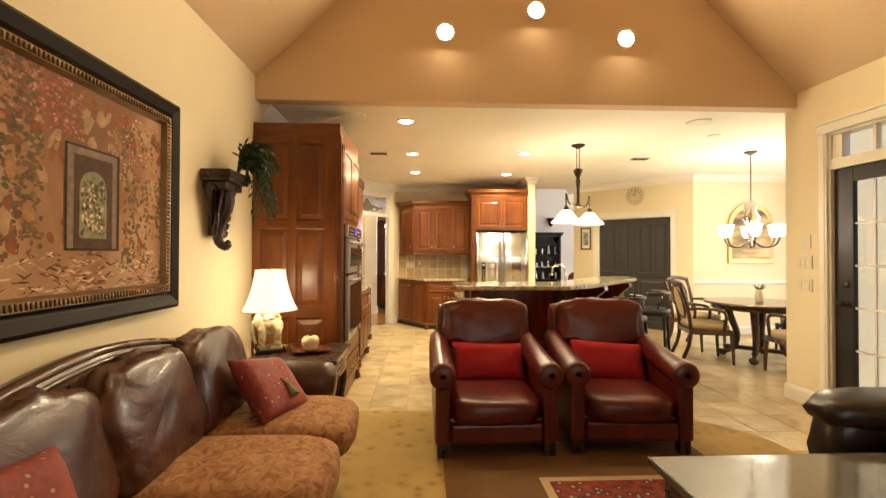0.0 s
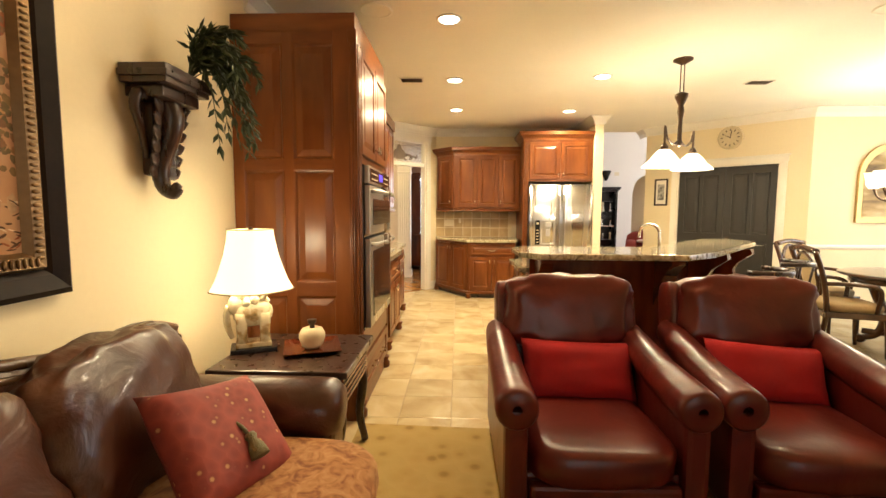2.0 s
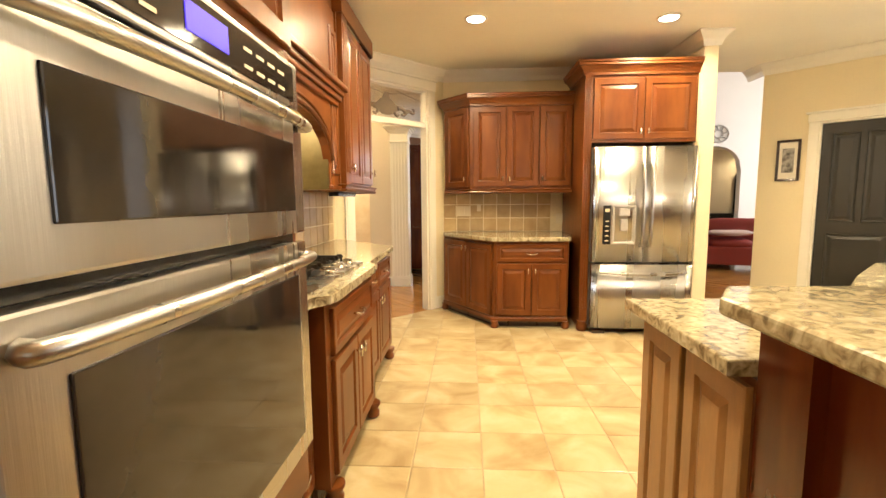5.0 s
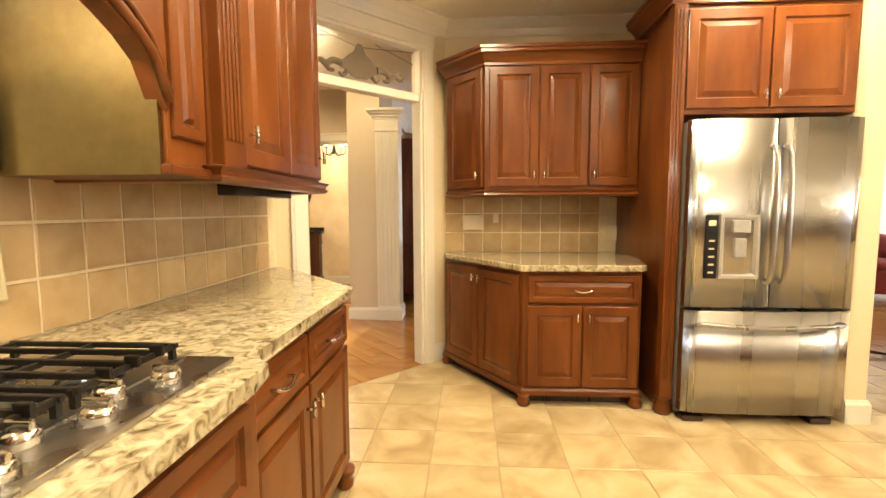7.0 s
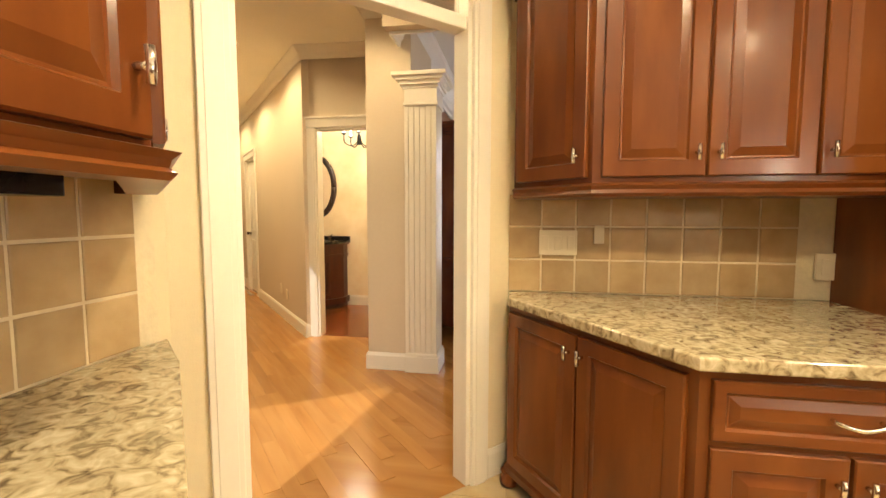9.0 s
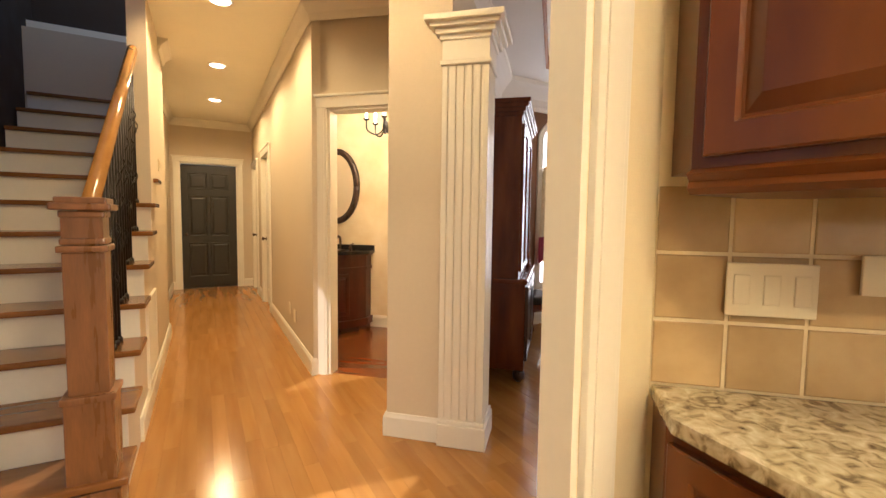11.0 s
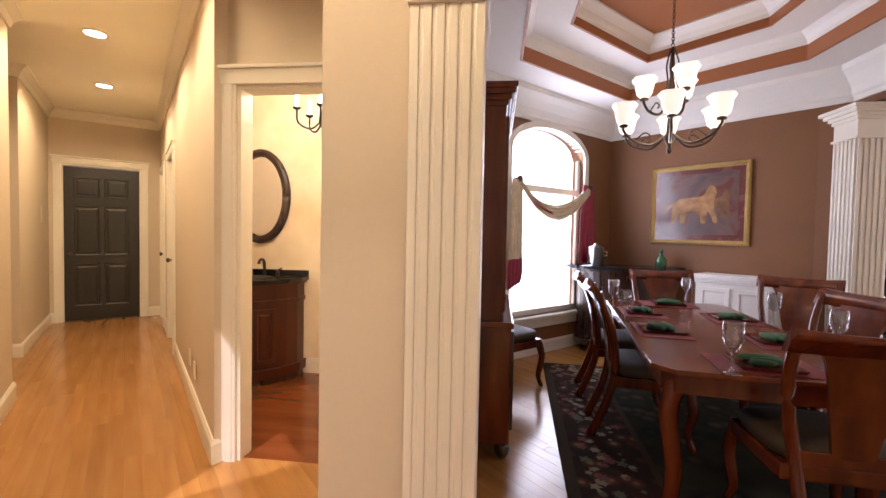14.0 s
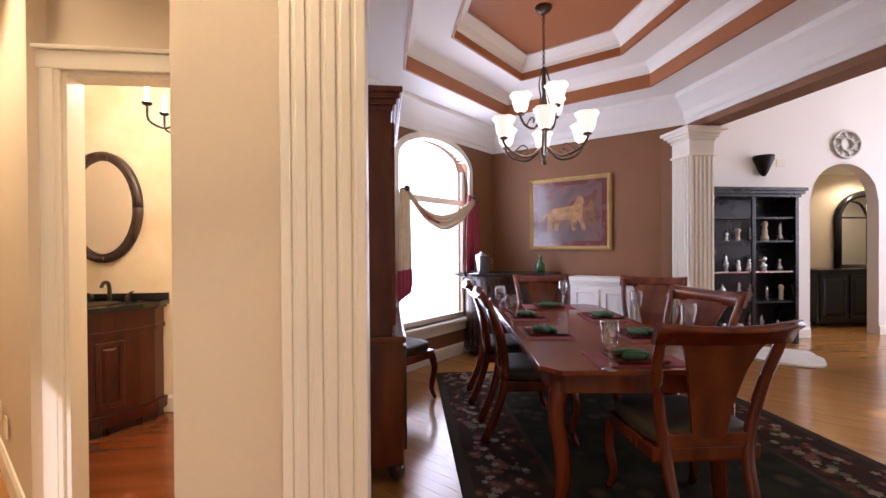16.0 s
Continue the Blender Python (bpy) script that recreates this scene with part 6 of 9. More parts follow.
pl = thing("trailing_plant", "leafy green artificial vine trailing over the corbel shelf", "plant", pose(-1.36, 3.26, 1.935))
bm = empty_bm()
bl = empty_bm()
rnd = random.Random(21)
for i in range(30):
    a = rnd.uniform(-0.5, 1.0)
    reach = rnd.uniform(0.16, 0.40)
    rise = rnd.uniform(0.10, 0.27)
    drop = rnd.choice((0.0, 0.05, 0.15, 0.28, 0.40))
    out_ = Vector((0.10 + 0.12 * rnd.random(), reach * math.sin(a + 0.45), 0))
    c = curve_pts([(0, 0, 0), (out_.x * 0.3, out_.y * 0.4, rise * 0.8), (out_.x * 0.8, out_.y * 0.85, rise - drop * 0.35), (out_.x, out_.y + 0.02, rise - drop)], 5)
    tube(bm, c, 0.003, 5, 0.0015)
    for n_, q in enumerate(c[3:]):
        along_ = (c[min(n_ + 4, len(c) - 1)] - c[n_ + 2]).normalized()
        for k in (-1, 1):
            dv = (along_ * 0.8 + Vector((rnd.uniform(-0.4, 0.8), k * rnd.uniform(0.3, 1.0), rnd.uniform(-0.7, 0.2)))).normalized()
            sd = dv.cross(Vector((rnd.uniform(-1, 1), rnd.uniform(-1, 1), rnd.uniform(-1, 1)))).normalized()
            l_ = rnd.uniform(0.055, 0.085)
            up_ = dv.cross(sd) * 0.006
            v = [bl.verts.new(q), bl.verts.new(q + dv * l_ * 0.45 + sd * 0.011), bl.verts.new(q + dv * l_), bl.verts.new(q + dv * l_ * 0.45 - sd * 0.011), bl.verts.new(q + dv * l_ * 0.5 + up_)]
            for x, y in ((0, 1), (1, 2), (2, 3), (3, 0)):
                bl.faces.new((v[x], v[y], v[4]))
tagged(part("stem", bm, M["leaf"], pl), kind="stuff")
tagged(part("leaves", bl, M["leaf"], pl, "small pointed dark green leaves"), kind="stuff")

# red leather recliners
def recliner(at, label):
    r = thing("recliner", label, "armchair", at, "red leather recliners")
    W = 0.90
    bm_ = empty_bm()
    box(bm_, 0.12, 0.06, 0.10, W - 0.12, 0.92, 0.26, 0.02)
    part("frame", bm_, M["red"], r)
    bm_ = empty_bm()
    box(bm_, 0.145, 0.0, 0.11, W - 0.145, 0.06, 0.235, 0.018)
    part("footrest", bm_, M["red"], r)
    for x0 in (0.0, W - 0.17):
        bm_ = empty_bm()
        box(bm_, x0 + 0.035, 0.015, 0.10, x0 + 0.135, 0.88, 0.54, 0.025)
        # rolled arm that rises towards the back
        ring_prev = None
        for y_, rad, zz in ((0.0, 0.02, 0.55), (0.0, 0.075, 0.55), (0.012, 0.088, 0.55), (0.05, 0.09, 0.552), (0.35, 0.085, 0.575), (0.62, 0.08, 0.62), (0.80, 0.07, 0.66), (0.82, 0.02, 0.66)):
            ring = [bm_.verts.new((x0 + 0.085 + rad * math.cos(2 * math.pi * j / 20), y_, zz + rad * math.sin(2 * math.pi * j / 20))) for j in range(20)]
            if ring_prev:
                for j in range(20):
                    bm_.faces.new((ring_prev[j], ring[j], ring[(j + 1) % 20], ring_prev[(j + 1) % 20])).smooth = True
            ring_prev = ring
        bmesh.ops.recalc_face_normals(bm_, faces=bm_.faces[:])
        part("arm", bm_, M["red"], r)
    bm_ = empty_bm()
    cushion(bm_, W / 2, 0.33, 0.31, W - 0.27, 0.74, 0.20, 14, 4.5, sag=0.04)
    part("seat_cushion", bm_, M["red"], r)
    bm_ = empty_bm()
    cushion(bm_, 0, 0, 0, W - 0.20, 0.18, 0.66, 16, 5.0, pose(W / 2, 0.84, 0.61, -13), sag=0.04)
    part("back", bm_, M["red"], r)
    bm_ = empty_bm()
    cushion(bm_, 0, 0, 0, W - 0.20, 0.21, 0.40, 30, 4.6, pose(W / 2 + 0.02, 0.775, 0.785, -13), sag=0.13)
    part("head_cushion", bm_, M["red"], r, "gathered leather head cushion")
    for sx in (0.11, W - 0.085):
        bm_ = empty_bm()
        cushion(bm_, 0, 0, 0, 0.08, 0.20, 0.52, 10, 4.6, pose(sx, 0.845, 0.68, -12))
        part("wing", bm_, M["red"], r)
    for x_ in (0.09, W - 0.09):
        for y_ in (0.06, 0.86):
            bm_ = empty_bm()
            box(bm_, x_ - 0.04, y_ - 0.035, 0, x_ + 0.04, y_ + 0.035, 0.11, 0.008)
            part("foot", bm_, M["dark"], r)
    return r


recliner(pose(0.045, 2.92, 0, 0, 0, 0.5), "oxblood leather recliner with rolled arms, standing upright before the bar")
recliner(pose(0.965, 2.96, 0, 0, 0, -4), "oxblood leather recliner with rolled arms, turned slightly inward")
pillow("lumbar_pillow", "bright red lumbar pillow on the leather recliner", pose(0.515, 3.42, 0.375, -22, 2, 0.5), 0.60, 0.31, 0.16, M["redf"])
pillow("lumbar_pillow", "bright red lumbar pillow on the turned recliner", pose(1.46, 3.42, 0.375, -22, 4, -4), 0.60, 0.31, 0.16, M["redf"])

# rugs
bm = empty_bm()
slab(bm, [(-0.72, 0.0), (2.55, 0.0), (2.55, 3.10), (2.48, 3.28), (2.22, 3.56), (1.2, 3.80), (-0.72, 3.88)], 0.0, 0.009, 0.003)
rg = thing("area_rug", "tan patterned sisal rug with a plain brown inner field", "rug")
part("border_field", bm, ramp_mat("tan_sisal", [(0.12, (0.27, 0.165, 0.045)), (0.32, (0.385, 0.25, 0.075)), (0.6, (0.41, 0.275, 0.09))], 0.95, 9, kind="voronoi", bump=0.4), rg)
bm = empty_bm()
slab(bm, [(0.13, 0.4), (1.9, 0.4), (1.9, 3.15), (0.13, 3.15)], 0.0092, 0.011)
part("inner_field", bm, mat("brown_wool", (0.17, 0.085, 0.03), 0.95, bump=0.5, bscale=200, vary=0.15), rg, "brown inner field")
pr = thing("persian_rug", "small red and navy persian rug with a cream fringe border", "rug", pose(0.70, 0.9, 0.0112))
PM = ramp_mat("persian_red_pile", [(0.15, (0.42, 0.30, 0.17)), (0.25, (0.05, 0.02, 0.03)), (0.45, (0.20, 0.03, 0.02)), (0.8, (0.27, 0.05, 0.03))], 0.95, 17, kind="voronoi", bump=0.4)
for nm, o, z, m_ in (("outer_band", 0.0, 0.006, mat("cream_rug_wool", (0.45, 0.33, 0.18), 0.95, vary=0.2)), ("border", 0.05, 0.0075, PM), ("field", 0.28, 0.009, ramp_mat("persian_navy_pile", [(0.2, (0.30, 0.17, 0.08)), (0.35, (0.03, 0.025, 0.05)), (0.8, (0.05, 0.03, 0.05))], 0.95, 14, kind="voronoi", bump=0.4))):
    bm = empty_bm()
    slab(bm, [(o, o), (1.5 - o, o), (1.5 - o, 1.76 - o), (o, 1.76 - o)], 0, z)
    part(nm, bm, m_, pr)

# coffee table with a glossy top, and the dark sofa to the east
ct = thing("coffee_table", "dark square coffee table with a glossy glass top", "coffee table", pose(1.02, 0.85, 0))
bm = empty_bm()
box(bm, 0, 0, 0.415, 1.15, 1.13, 0.45, 0.008)
part("top", bm, mat("polished_dark_glass_top", (0.10, 0.085, 0.06), 0.05, coat=1.0), ct)
bm = empty_bm()
box(bm, 0.05, 0.05, 0.33, 1.10, 1.08, 0.414, 0.006)
part("apron", bm, M["dark"], ct)
for x in (0.09, 1.06):
    for y in (0.09, 1.04):
        bm = empty_bm()
        lathe(bm, [(0.03, 0), (0.04, 0.03), (0.03, 0.08), (0.045, 0.2), (0.05, 0.33)], x, y, 12)
        part("leg", bm, M["dark"], ct)
s2 = thing("leather_sofa", "overstuffed black-brown leather sofa beside the coffee table", "sofa", pose(2.16, 2.42, -0.03, 0, 0, -90))
M["blackl"] = ramp_mat("black_brown_leather", [(0.3, (0.014, 0.010, 0.008)), (0.7, (0.035, 0.024, 0.019))], 0.3, 6, 8, bump=0.25, coat=0.15)
bm = empty_bm()
box(bm, 0.05, 0.05, 0.06, 2.0, 0.95, 0.36, 0.04)
part("base", bm, M["blackl"], s2)
for x in (0.12, 1.93):
    bm = empty_bm()
    cushion(bm, x, 0.46, 0.36, 0.30, 0.98, 0.52, 12, 3.5, sag=0.05)
    cushion(bm, x, 0.40, 0.56, 0.32, 0.90, 0.20, 10, 3.0, sag=0.08)
    part("arm", bm, M["blackl"], s2)
for x in (0.66, 1.38):
    bm = empty_bm()
    cushion(bm, x, 0.40, 0.40, 0.72, 0.80, 0.24, 12, 3.5, sag=0.04)
    part("seat_cushion", bm, M["blackl"], s2)
    bm = empty_bm()
    cushion(bm, x, 0.84, 0.62, 0.72, 0.30, 0.58, 12, 3.2, sag=0.06)
    part("back_cushion", bm, M["blackl"], s2)

# ---- breakfast nook ----
M["walnut"] = ramp_mat("brown_walnut", [(0.25, (0.035, 0.014, 0.006)), (0.55, (0.075, 0.032, 0.013)), (0.8, (0.115, 0.05, 0.02))], 0.2, 3, 6, stretch=(3, 3, 0.6), coat=0.4)
nt_ = thing("dining_table", "round dark wood pedestal table with scrolled legs in the breakfast nook", "table", pose(4.38, 5.60, 0))
bm = empty_bm()
lathe(bm, [(0.60, 0.72), (0.63, 0.73), (0.63, 0.745), (0.60, 0.755)], seg=36)
part("tabletop", bm, M["walnut"], nt_)
bm = empty_bm()
lathe(bm, [(0.54, 0.66), (0.54, 0.72)], seg=30)
part("apron", bm, M["walnut"], nt_)
for k in range(4):
    a = math.pi / 4 + k * math.pi / 2
    c, s = math.cos(a), math.sin(a)
    bm = empty_bm()
    tube(bm, curve_pts([(c * 0.36, s * 0.36, 0.68), (c * 0.30, s * 0.30, 0.5), (c * 0.24, s * 0.24, 0.3), (c * 0.28, s * 0.28, 0.12), (c * 0.40, s * 0.40, 0.05)], 5), 0.05, 10, 0.03)
    cushion(bm, c * 0.41, s * 0.41, 0.045, 0.11, 0.11, 0.09, 6, 2.2)
    part("leg", bm, M["walnut"], nt_)
bm = empty_bm()
tube(bm, [(0.28, 0.28, 0.13), (-0.28, -0.28, 0.13)], 0.03, 8)
tube(bm, [(0.28, -0.28, 0.13), (-0.28, 0.28, 0.13)], 0.03, 8)
part("stretcher", bm, M["walnut"], nt_)
va = thing("flower_vase", "small pale vase with green sprigs on the round table", "vase", pose(4.35, 5.55, 0.756))
bm = empty_bm()
lathe(bm, [(0.035, 0), (0.05, 0.02), (0.055, 0.08), (0.04, 0.13), (0.05, 0.16)], seg=18)
part("vase", bm, M["plate"], va)
bm = empty_bm()
rnd = random.Random(5)
for i in range(24):
    a, l_ = rnd.uniform(0, 6.28), rnd.uniform(0.03, 0.09)
    tube(bm, [(0, 0, 0.14), (l_ * math.cos(a), l_ * math.sin(a), 0.16 + rnd.uniform(0.02, 0.08))], 0.007, 4, 0.002)
tagged(part("sprigs", bm, M["leaf"], va), kind="stuff")
M["tanseat"] = mat("tan_seat_cloth", (0.36, 0.26, 0.13), 0.9, bump=0.4, bscale=200)


def arm_chair(at):
    c = thing("dining_armchair", "dark wood armchair with oval woven back and tan seat", "chair", at, "breakfast nook chairs")
    W_ = 0.54
    bm_ = empty_bm()
    cushion(bm_, 0, 0, 0.455, W_, 0.50, 0.10, 10, 4)
    part("seat", bm_, M["tanseat"], c, "tan upholstered seat")
    bm_ = empty_bm()
    box(bm_, -W_ / 2, -0.25, 0.36, W_ / 2, 0.25, 0.42, 0.01)
    part("seat_rail", bm_, M["walnut"], c)
    for sx in (-1, 1):
        bm_ = empty_bm()
        tube(bm_, curve_pts([(sx * 0.24, -0.23, 0.40), (sx * 0.25, -0.24, 0.2), (sx * 0.25, -0.25, 0.0)], 4), 0.026, 8, 0.016)
        part("front_leg", bm_, M["walnut"], c)
        bm_ = empty_bm()
        tube(bm_, curve_pts([(sx * 0.23, 0.34, 0.0), (sx * 0.23, 0.25, 0.22), (sx * 0.23, 0.23, 0.45), (sx * 0.24, 0.28, 0.75), (sx * 0.25, 0.36, 0.99)], 5), 0.024, 8)
        part("back_post", bm_, M["walnut"], c)
        bm_ = empty_bm()
        tube(bm_, curve_pts([(sx * 0.24, 0.26, 0.68), (sx * 0.28, 0.10, 0.69), (sx * 0.28, -0.10, 0.67), (sx * 0.27, -0.16, 0.60), (sx * 0.26, -0.14, 0.42)], 5), 0.02, 8)
        part("arm", bm_, M["walnut"], c)
    bm_ = empty_bm()
    tube(bm_, curve_pts([(-0.25, 0.35, 0.98), (0, 0.37, 1.01), (0.25, 0.35, 0.98)], 5), 0.03, 8)
    part("top_rail", bm_, M["walnut"], c)
    bm_ = empty_bm()
    tube(bm_, [(0.17 * math.cos(t_), 0.30 + 0.055 * math.sin(t_), 0.75 + 0.21 * math.sin(t_)) for t_ in [2 * math.pi * k / 24 for k in range(25)]], 0.016, 8)
    part("oval_frame", bm_, M["walnut"], c)
    bm_ = empty_bm()
    cushion(bm_, 0, 0, 0, 0.31, 0.03, 0.40, 8, 2.0, pose(0, 0.30, 0.75, -14))
    part("oval_panel", bm_, M["tanseat"], c, "woven tan back panel")
    return c


ch = arm_chair(pose(3.66, 5.62, 0, 0, 0, 75))
for m_ in (pose(4.05, 6.38, 0, 0, 0, 22), pose(4.25, 4.78, 0, 0, 0, 172), pose(5.15, 5.7, 0, 0, 0, -90)):
    copy_thing(ch, m_)
nc = thing("chandelier", "bronze ring chandelier with lit frosted shades over the nook table", "chandelier", pose(4.36, 5.70, 0))
bm = empty_bm()
lathe(bm, [(0.015, KC - 0.05), (0.05, KC - 0.03), (0.08, KC - 0.012), (0.08, KC)], seg=18)
tube(bm, [(0, 0, KC - 0.03), (0, 0, 2.1)], 0.008, 6)
part("canopy_and_chain", bm, M["bronze"], nc)
bm = empty_bm()
lathe(bm, [(0.01, 1.45), (0.04, 1.50), (0.03, 1.56), (0.05, 1.75), (0.11, 1.85), (0.06, 1.95), (0.08, 2.02), (0.02, 2.1)], seg=18)
part("column", bm, M["chrome"], nc)
for k in range(6):
    a = k * math.pi / 3
    c, s = math.cos(a), math.sin(a)
    bm = empty_bm()
    tube(bm, curve_pts([(c * 0.03, s * 0.03, 1.55), (c * 0.16, s * 0.16, 1.47), (c * 0.28, s * 0.28, 1.50), (c * 0.33, s * 0.33, 1.60)], 5), 0.012, 6)
    part("arm", bm, M["bronze"], nc)
    bm = empty_bm()
    lathe(bm, [(0.04, 1.60), (0.065, 1.65), (0.07, 1.70), (0.085, 1.76)], c * 0.33, s * 0.33, 16)
    part("shade", bm, M["frost"], nc, "lit frosted glass shade")
na = thing("arched_wall_art", "arched landscape painting in a gold frame on the nook wall", "painting", pose(5.62, 7.377, 0))
bm = empty_bm()
pts = [(-0.40, 1.22), (0.40, 1.22), (0.40, 1.85)] + [(0.40 * math.cos(math.pi * k / 12), 1.85 + 0.42 * math.sin(math.pi * k / 12)) for k in range(1, 12)] + [(-0.40, 1.85)]
for nm, o, y0, y1, m_ in (("frame", 1.0, -0.04, 0.0, M["gold"]), ("canvas", 0.84, -0.045, -0.039, ramp_mat("dim_landscape", [(0.35, (0.10, 0.06, 0.02)), (0.5, (0.40, 0.27, 0.10)), (0.62, (0.60, 0.48, 0.25))], 0.6, 2.5, 5, stretch=(0.6, 1, 2.5)))):
    bm = empty_bm()
    a_ = [bm.verts.new((x * o, y0, 1.70 + (z - 1.70) * o)) for x, z in pts]
    b_ = [bm.verts.new((x * o, y1, 1.70 + (z - 1.70) * o)) for x, z in pts]
    bm.faces.new(a_), bm.faces.new(b_[::-1])
    for i in range(len(pts)):
        bm.faces.new((a_[i], b_[i], b_[(i + 1) % len(pts)], a_[(i + 1) % len(pts)]))
    bmesh.ops.recalc_face_normals(bm, faces=bm.faces[:])
    part(nm, bm, m_, na)
# clock and small pictures on the pantry wall
q = along(PA, PB, 1.23, 0.003)
ck_ = thing("wall_clock", "round cream wall clock with dark numerals above the pantry door", "clock", pose(q[0], q[1], 2.46, 0, 0, -45))
bm = empty_bm()
lathe(bm, [(0.15, 0), (0.17, 0.01), (0.165, 0.03), (0.14, 0.035), (0.135, 0.02)], 0, 0, 30, pose(0, 0, 0, 90))
part("rim", bm, M["ivory"], ck_)
bm = empty_bm()
for k in range(12):
    a = k * math.pi / 6
    box(bm, -0.006, -0.024, 0.095, 0.006, -0.021, 0.125, 0, pose(0, 0, 0, 0, math.degrees(a), 0))
part("numerals", bm, M["dark"], ck_, "dark hour marks")
for a, l_ in ((-60, 0.07), (10, 0.10)):
    bm = empty_bm()
    box(bm, -0.005, -0.029, -0.01, 0.005, -0.026, l_, 0, pose(0, 0, 0, 0, a, 0))
    part("clock_hand", bm, M["dark"], ck_)


def small_picture(at, w, h, label, mt):
    r = thing("framed_picture", label, "picture", at, "small framed pictures")
    bm_ = empty_bm()
    rings(bm_, [(-w / 2, -h / 2, w / 2, h / 2, 0), (-w / 2, -h / 2, w / 2, h / 2, -0.02), (-w / 2 + 0.025, -h / 2 + 0.025, w / 2 - 0.025, h / 2 - 0.025, -0.014), (-w / 2 + 0.025, -h / 2 + 0.025, w / 2 - 0.025, h / 2 - 0.025, -0.008)])
    part("frame", bm_, M["dark"], r)
    bm_ = empty_bm()
    rings(bm_, [(-w / 2 + 0.025, -h / 2 + 0.025, w / 2 - 0.025, h / 2 - 0.025, -0.0095), (-w / 2 + 0.026, -h / 2 + 0.026, w / 2 - 0.026, h / 2 - 0.026, -0.010)])
    part("mat_board", bm_, M["trim"], r)
    bm_ = empty_bm()
    rings(bm_, [(-w / 4, -h / 3.4, w / 4, h / 3.4, -0.0105), (-w / 4 + 0.004, -h / 3.4 + 0.004, w / 4 - 0.004, h / 3.4 - 0.004, -0.011)])
    part("print", bm_, mt, r)
    return r


GREYP = ramp_mat("grey_print", [(0.35, (0.10, 0.09, 0.08)), (0.6, (0.45, 0.42, 0.38))], 0.6, 20)
q = along(PA, PB, 0.27, 0.003)
small_picture(pose(q[0], q[1], 1.68, 0, 0, -45), 0.21, 0.44, "small black-framed grey print on the cream wall", GREYP)

# ---- stairs ----
M["tread"] = ramp_mat("brown_oak_tread", [(0.25, (0.14, 0.052, 0.013)), (0.55, (0.21, 0.085, 0.022)), (0.8, (0.27, 0.115, 0.034))], 0.2, 2, 6, stretch=(6, 0.8, 6), coat=0.2)
st = thing("staircase", "oak staircase with white risers, iron balusters and an oak handrail", "staircase", pose(HO.x, HO.y, 0, 0, 0, HALL_A), kind="structure")
# local x runs along the hall, local -y faces the hall
RISE, RUN = 0.2, 0.28
for i in range(1, 15):
    z = RISE * i - 0.02
    s = -0.53 + RUN * (i - 2)
    bm = empty_bm()
    box(bm, s - 0.03, -0.035 if s < 1.2 else 0.125, z - 0.032, s + RUN + 0.005, 1.02, z, 0.010)
    part("tread", bm, M["tread"], st, "polished brown oak tread")
    bm = empty_bm()
    box(bm, s, 0.0 if s < 0.9 else 0.125, z - RISE, s + 0.02, 1.02, z - 0.03)
    part("riser", bm, M["trim"], st, "white painted riser")
    bm = empty_bm()
    if s < 0.95:
        box(bm, s + 0.021, 0.0, 0.0, s + RUN + 0.02, 0.05, z - 0.033)
        part("stringer_panel", bm, M["hall"], st, "beige wall under the stair")
    else:
        bm.free()
bm = empty_bm()
box(bm, 0.95, 0.0, 0.0, 1.92, 0.12, 2.93)
part("stair_wall", bm, M["hall"], st)
# Stairwell walls: the darkness behind the balusters is put into their colour.
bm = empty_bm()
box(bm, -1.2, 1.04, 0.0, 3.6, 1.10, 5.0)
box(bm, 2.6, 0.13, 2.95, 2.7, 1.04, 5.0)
part("stairwell_wall", bm, mat("unlit_stairwell_brown", (0.05, 0.032, 0.02), 0.7), st)
bm = empty_bm()
nx, ny = -0.73, 0.09
box(bm, nx - 0.085, ny - 0.085, 0, nx + 0.085, ny + 0.085, 0.52, 0.006)
box(bm, nx - 0.1, ny - 0.1, 0, nx + 0.1, ny + 0.1, 0.14, 0.006)
box(bm, nx - 0.095, ny - 0.095, 0.52, nx + 0.095, ny + 0.095, 0.55, 0.008)
box(bm, nx - 0.07, ny - 0.07, 0.55, nx + 0.07, ny + 0.07, 1.14, 0.006)
for z, o in ((1.14, 0.085), (1.17, 0.075), (1.28, 0.075), (1.31, 0.10), (1.335, 0.085)):
    box(bm, nx - o, ny - o, z, nx + o, ny + o, z + 0.028, 0.008)
box(bm, nx - 0.068, ny - 0.068, 1.19, nx + 0.068, ny + 0.068, 1.29)
part("newel_post", bm, mat("walnut_newel", (0.20, 0.085, 0.03), 0.3, stretch=(4, 4, 0.5), vary=0.3, coat=0.3), st, "square panelled oak newel post")
bm = empty_bm()
sl = RISE / RUN
p0, p1 = Vector((nx + 0.02, ny, 1.30)), Vector((1.75, ny, 1.30 + (1.75 - nx) * sl))
dvec = (p1 - p0)
pr_ = [(-0.032, -0.03), (0.032, -0.03), (0.034, -0.005), (0.026, 0.02), (0.012, 0.032), (-0.012, 0.032), (-0.026, 0.02), (-0.034, -0.005)]
ra = [bm.verts.new((p0.x, p0.y + a, p0.z + b)) for a, b in pr_]
rb = [bm.verts.new((p1.x, p1.y + a, p1.z + b)) for a, b in pr_]
for j in range(8):
    bm.faces.new((ra[j], rb[j], rb[(j + 1) % 8], ra[(j + 1) % 8])).smooth = True
bm.faces.new(ra), bm.faces.new(rb[::-1])
bmesh.ops.recalc_face_normals(bm, faces=bm.faces[:])
part("handrail", bm, M["plank"], st, "polished oak handrail")
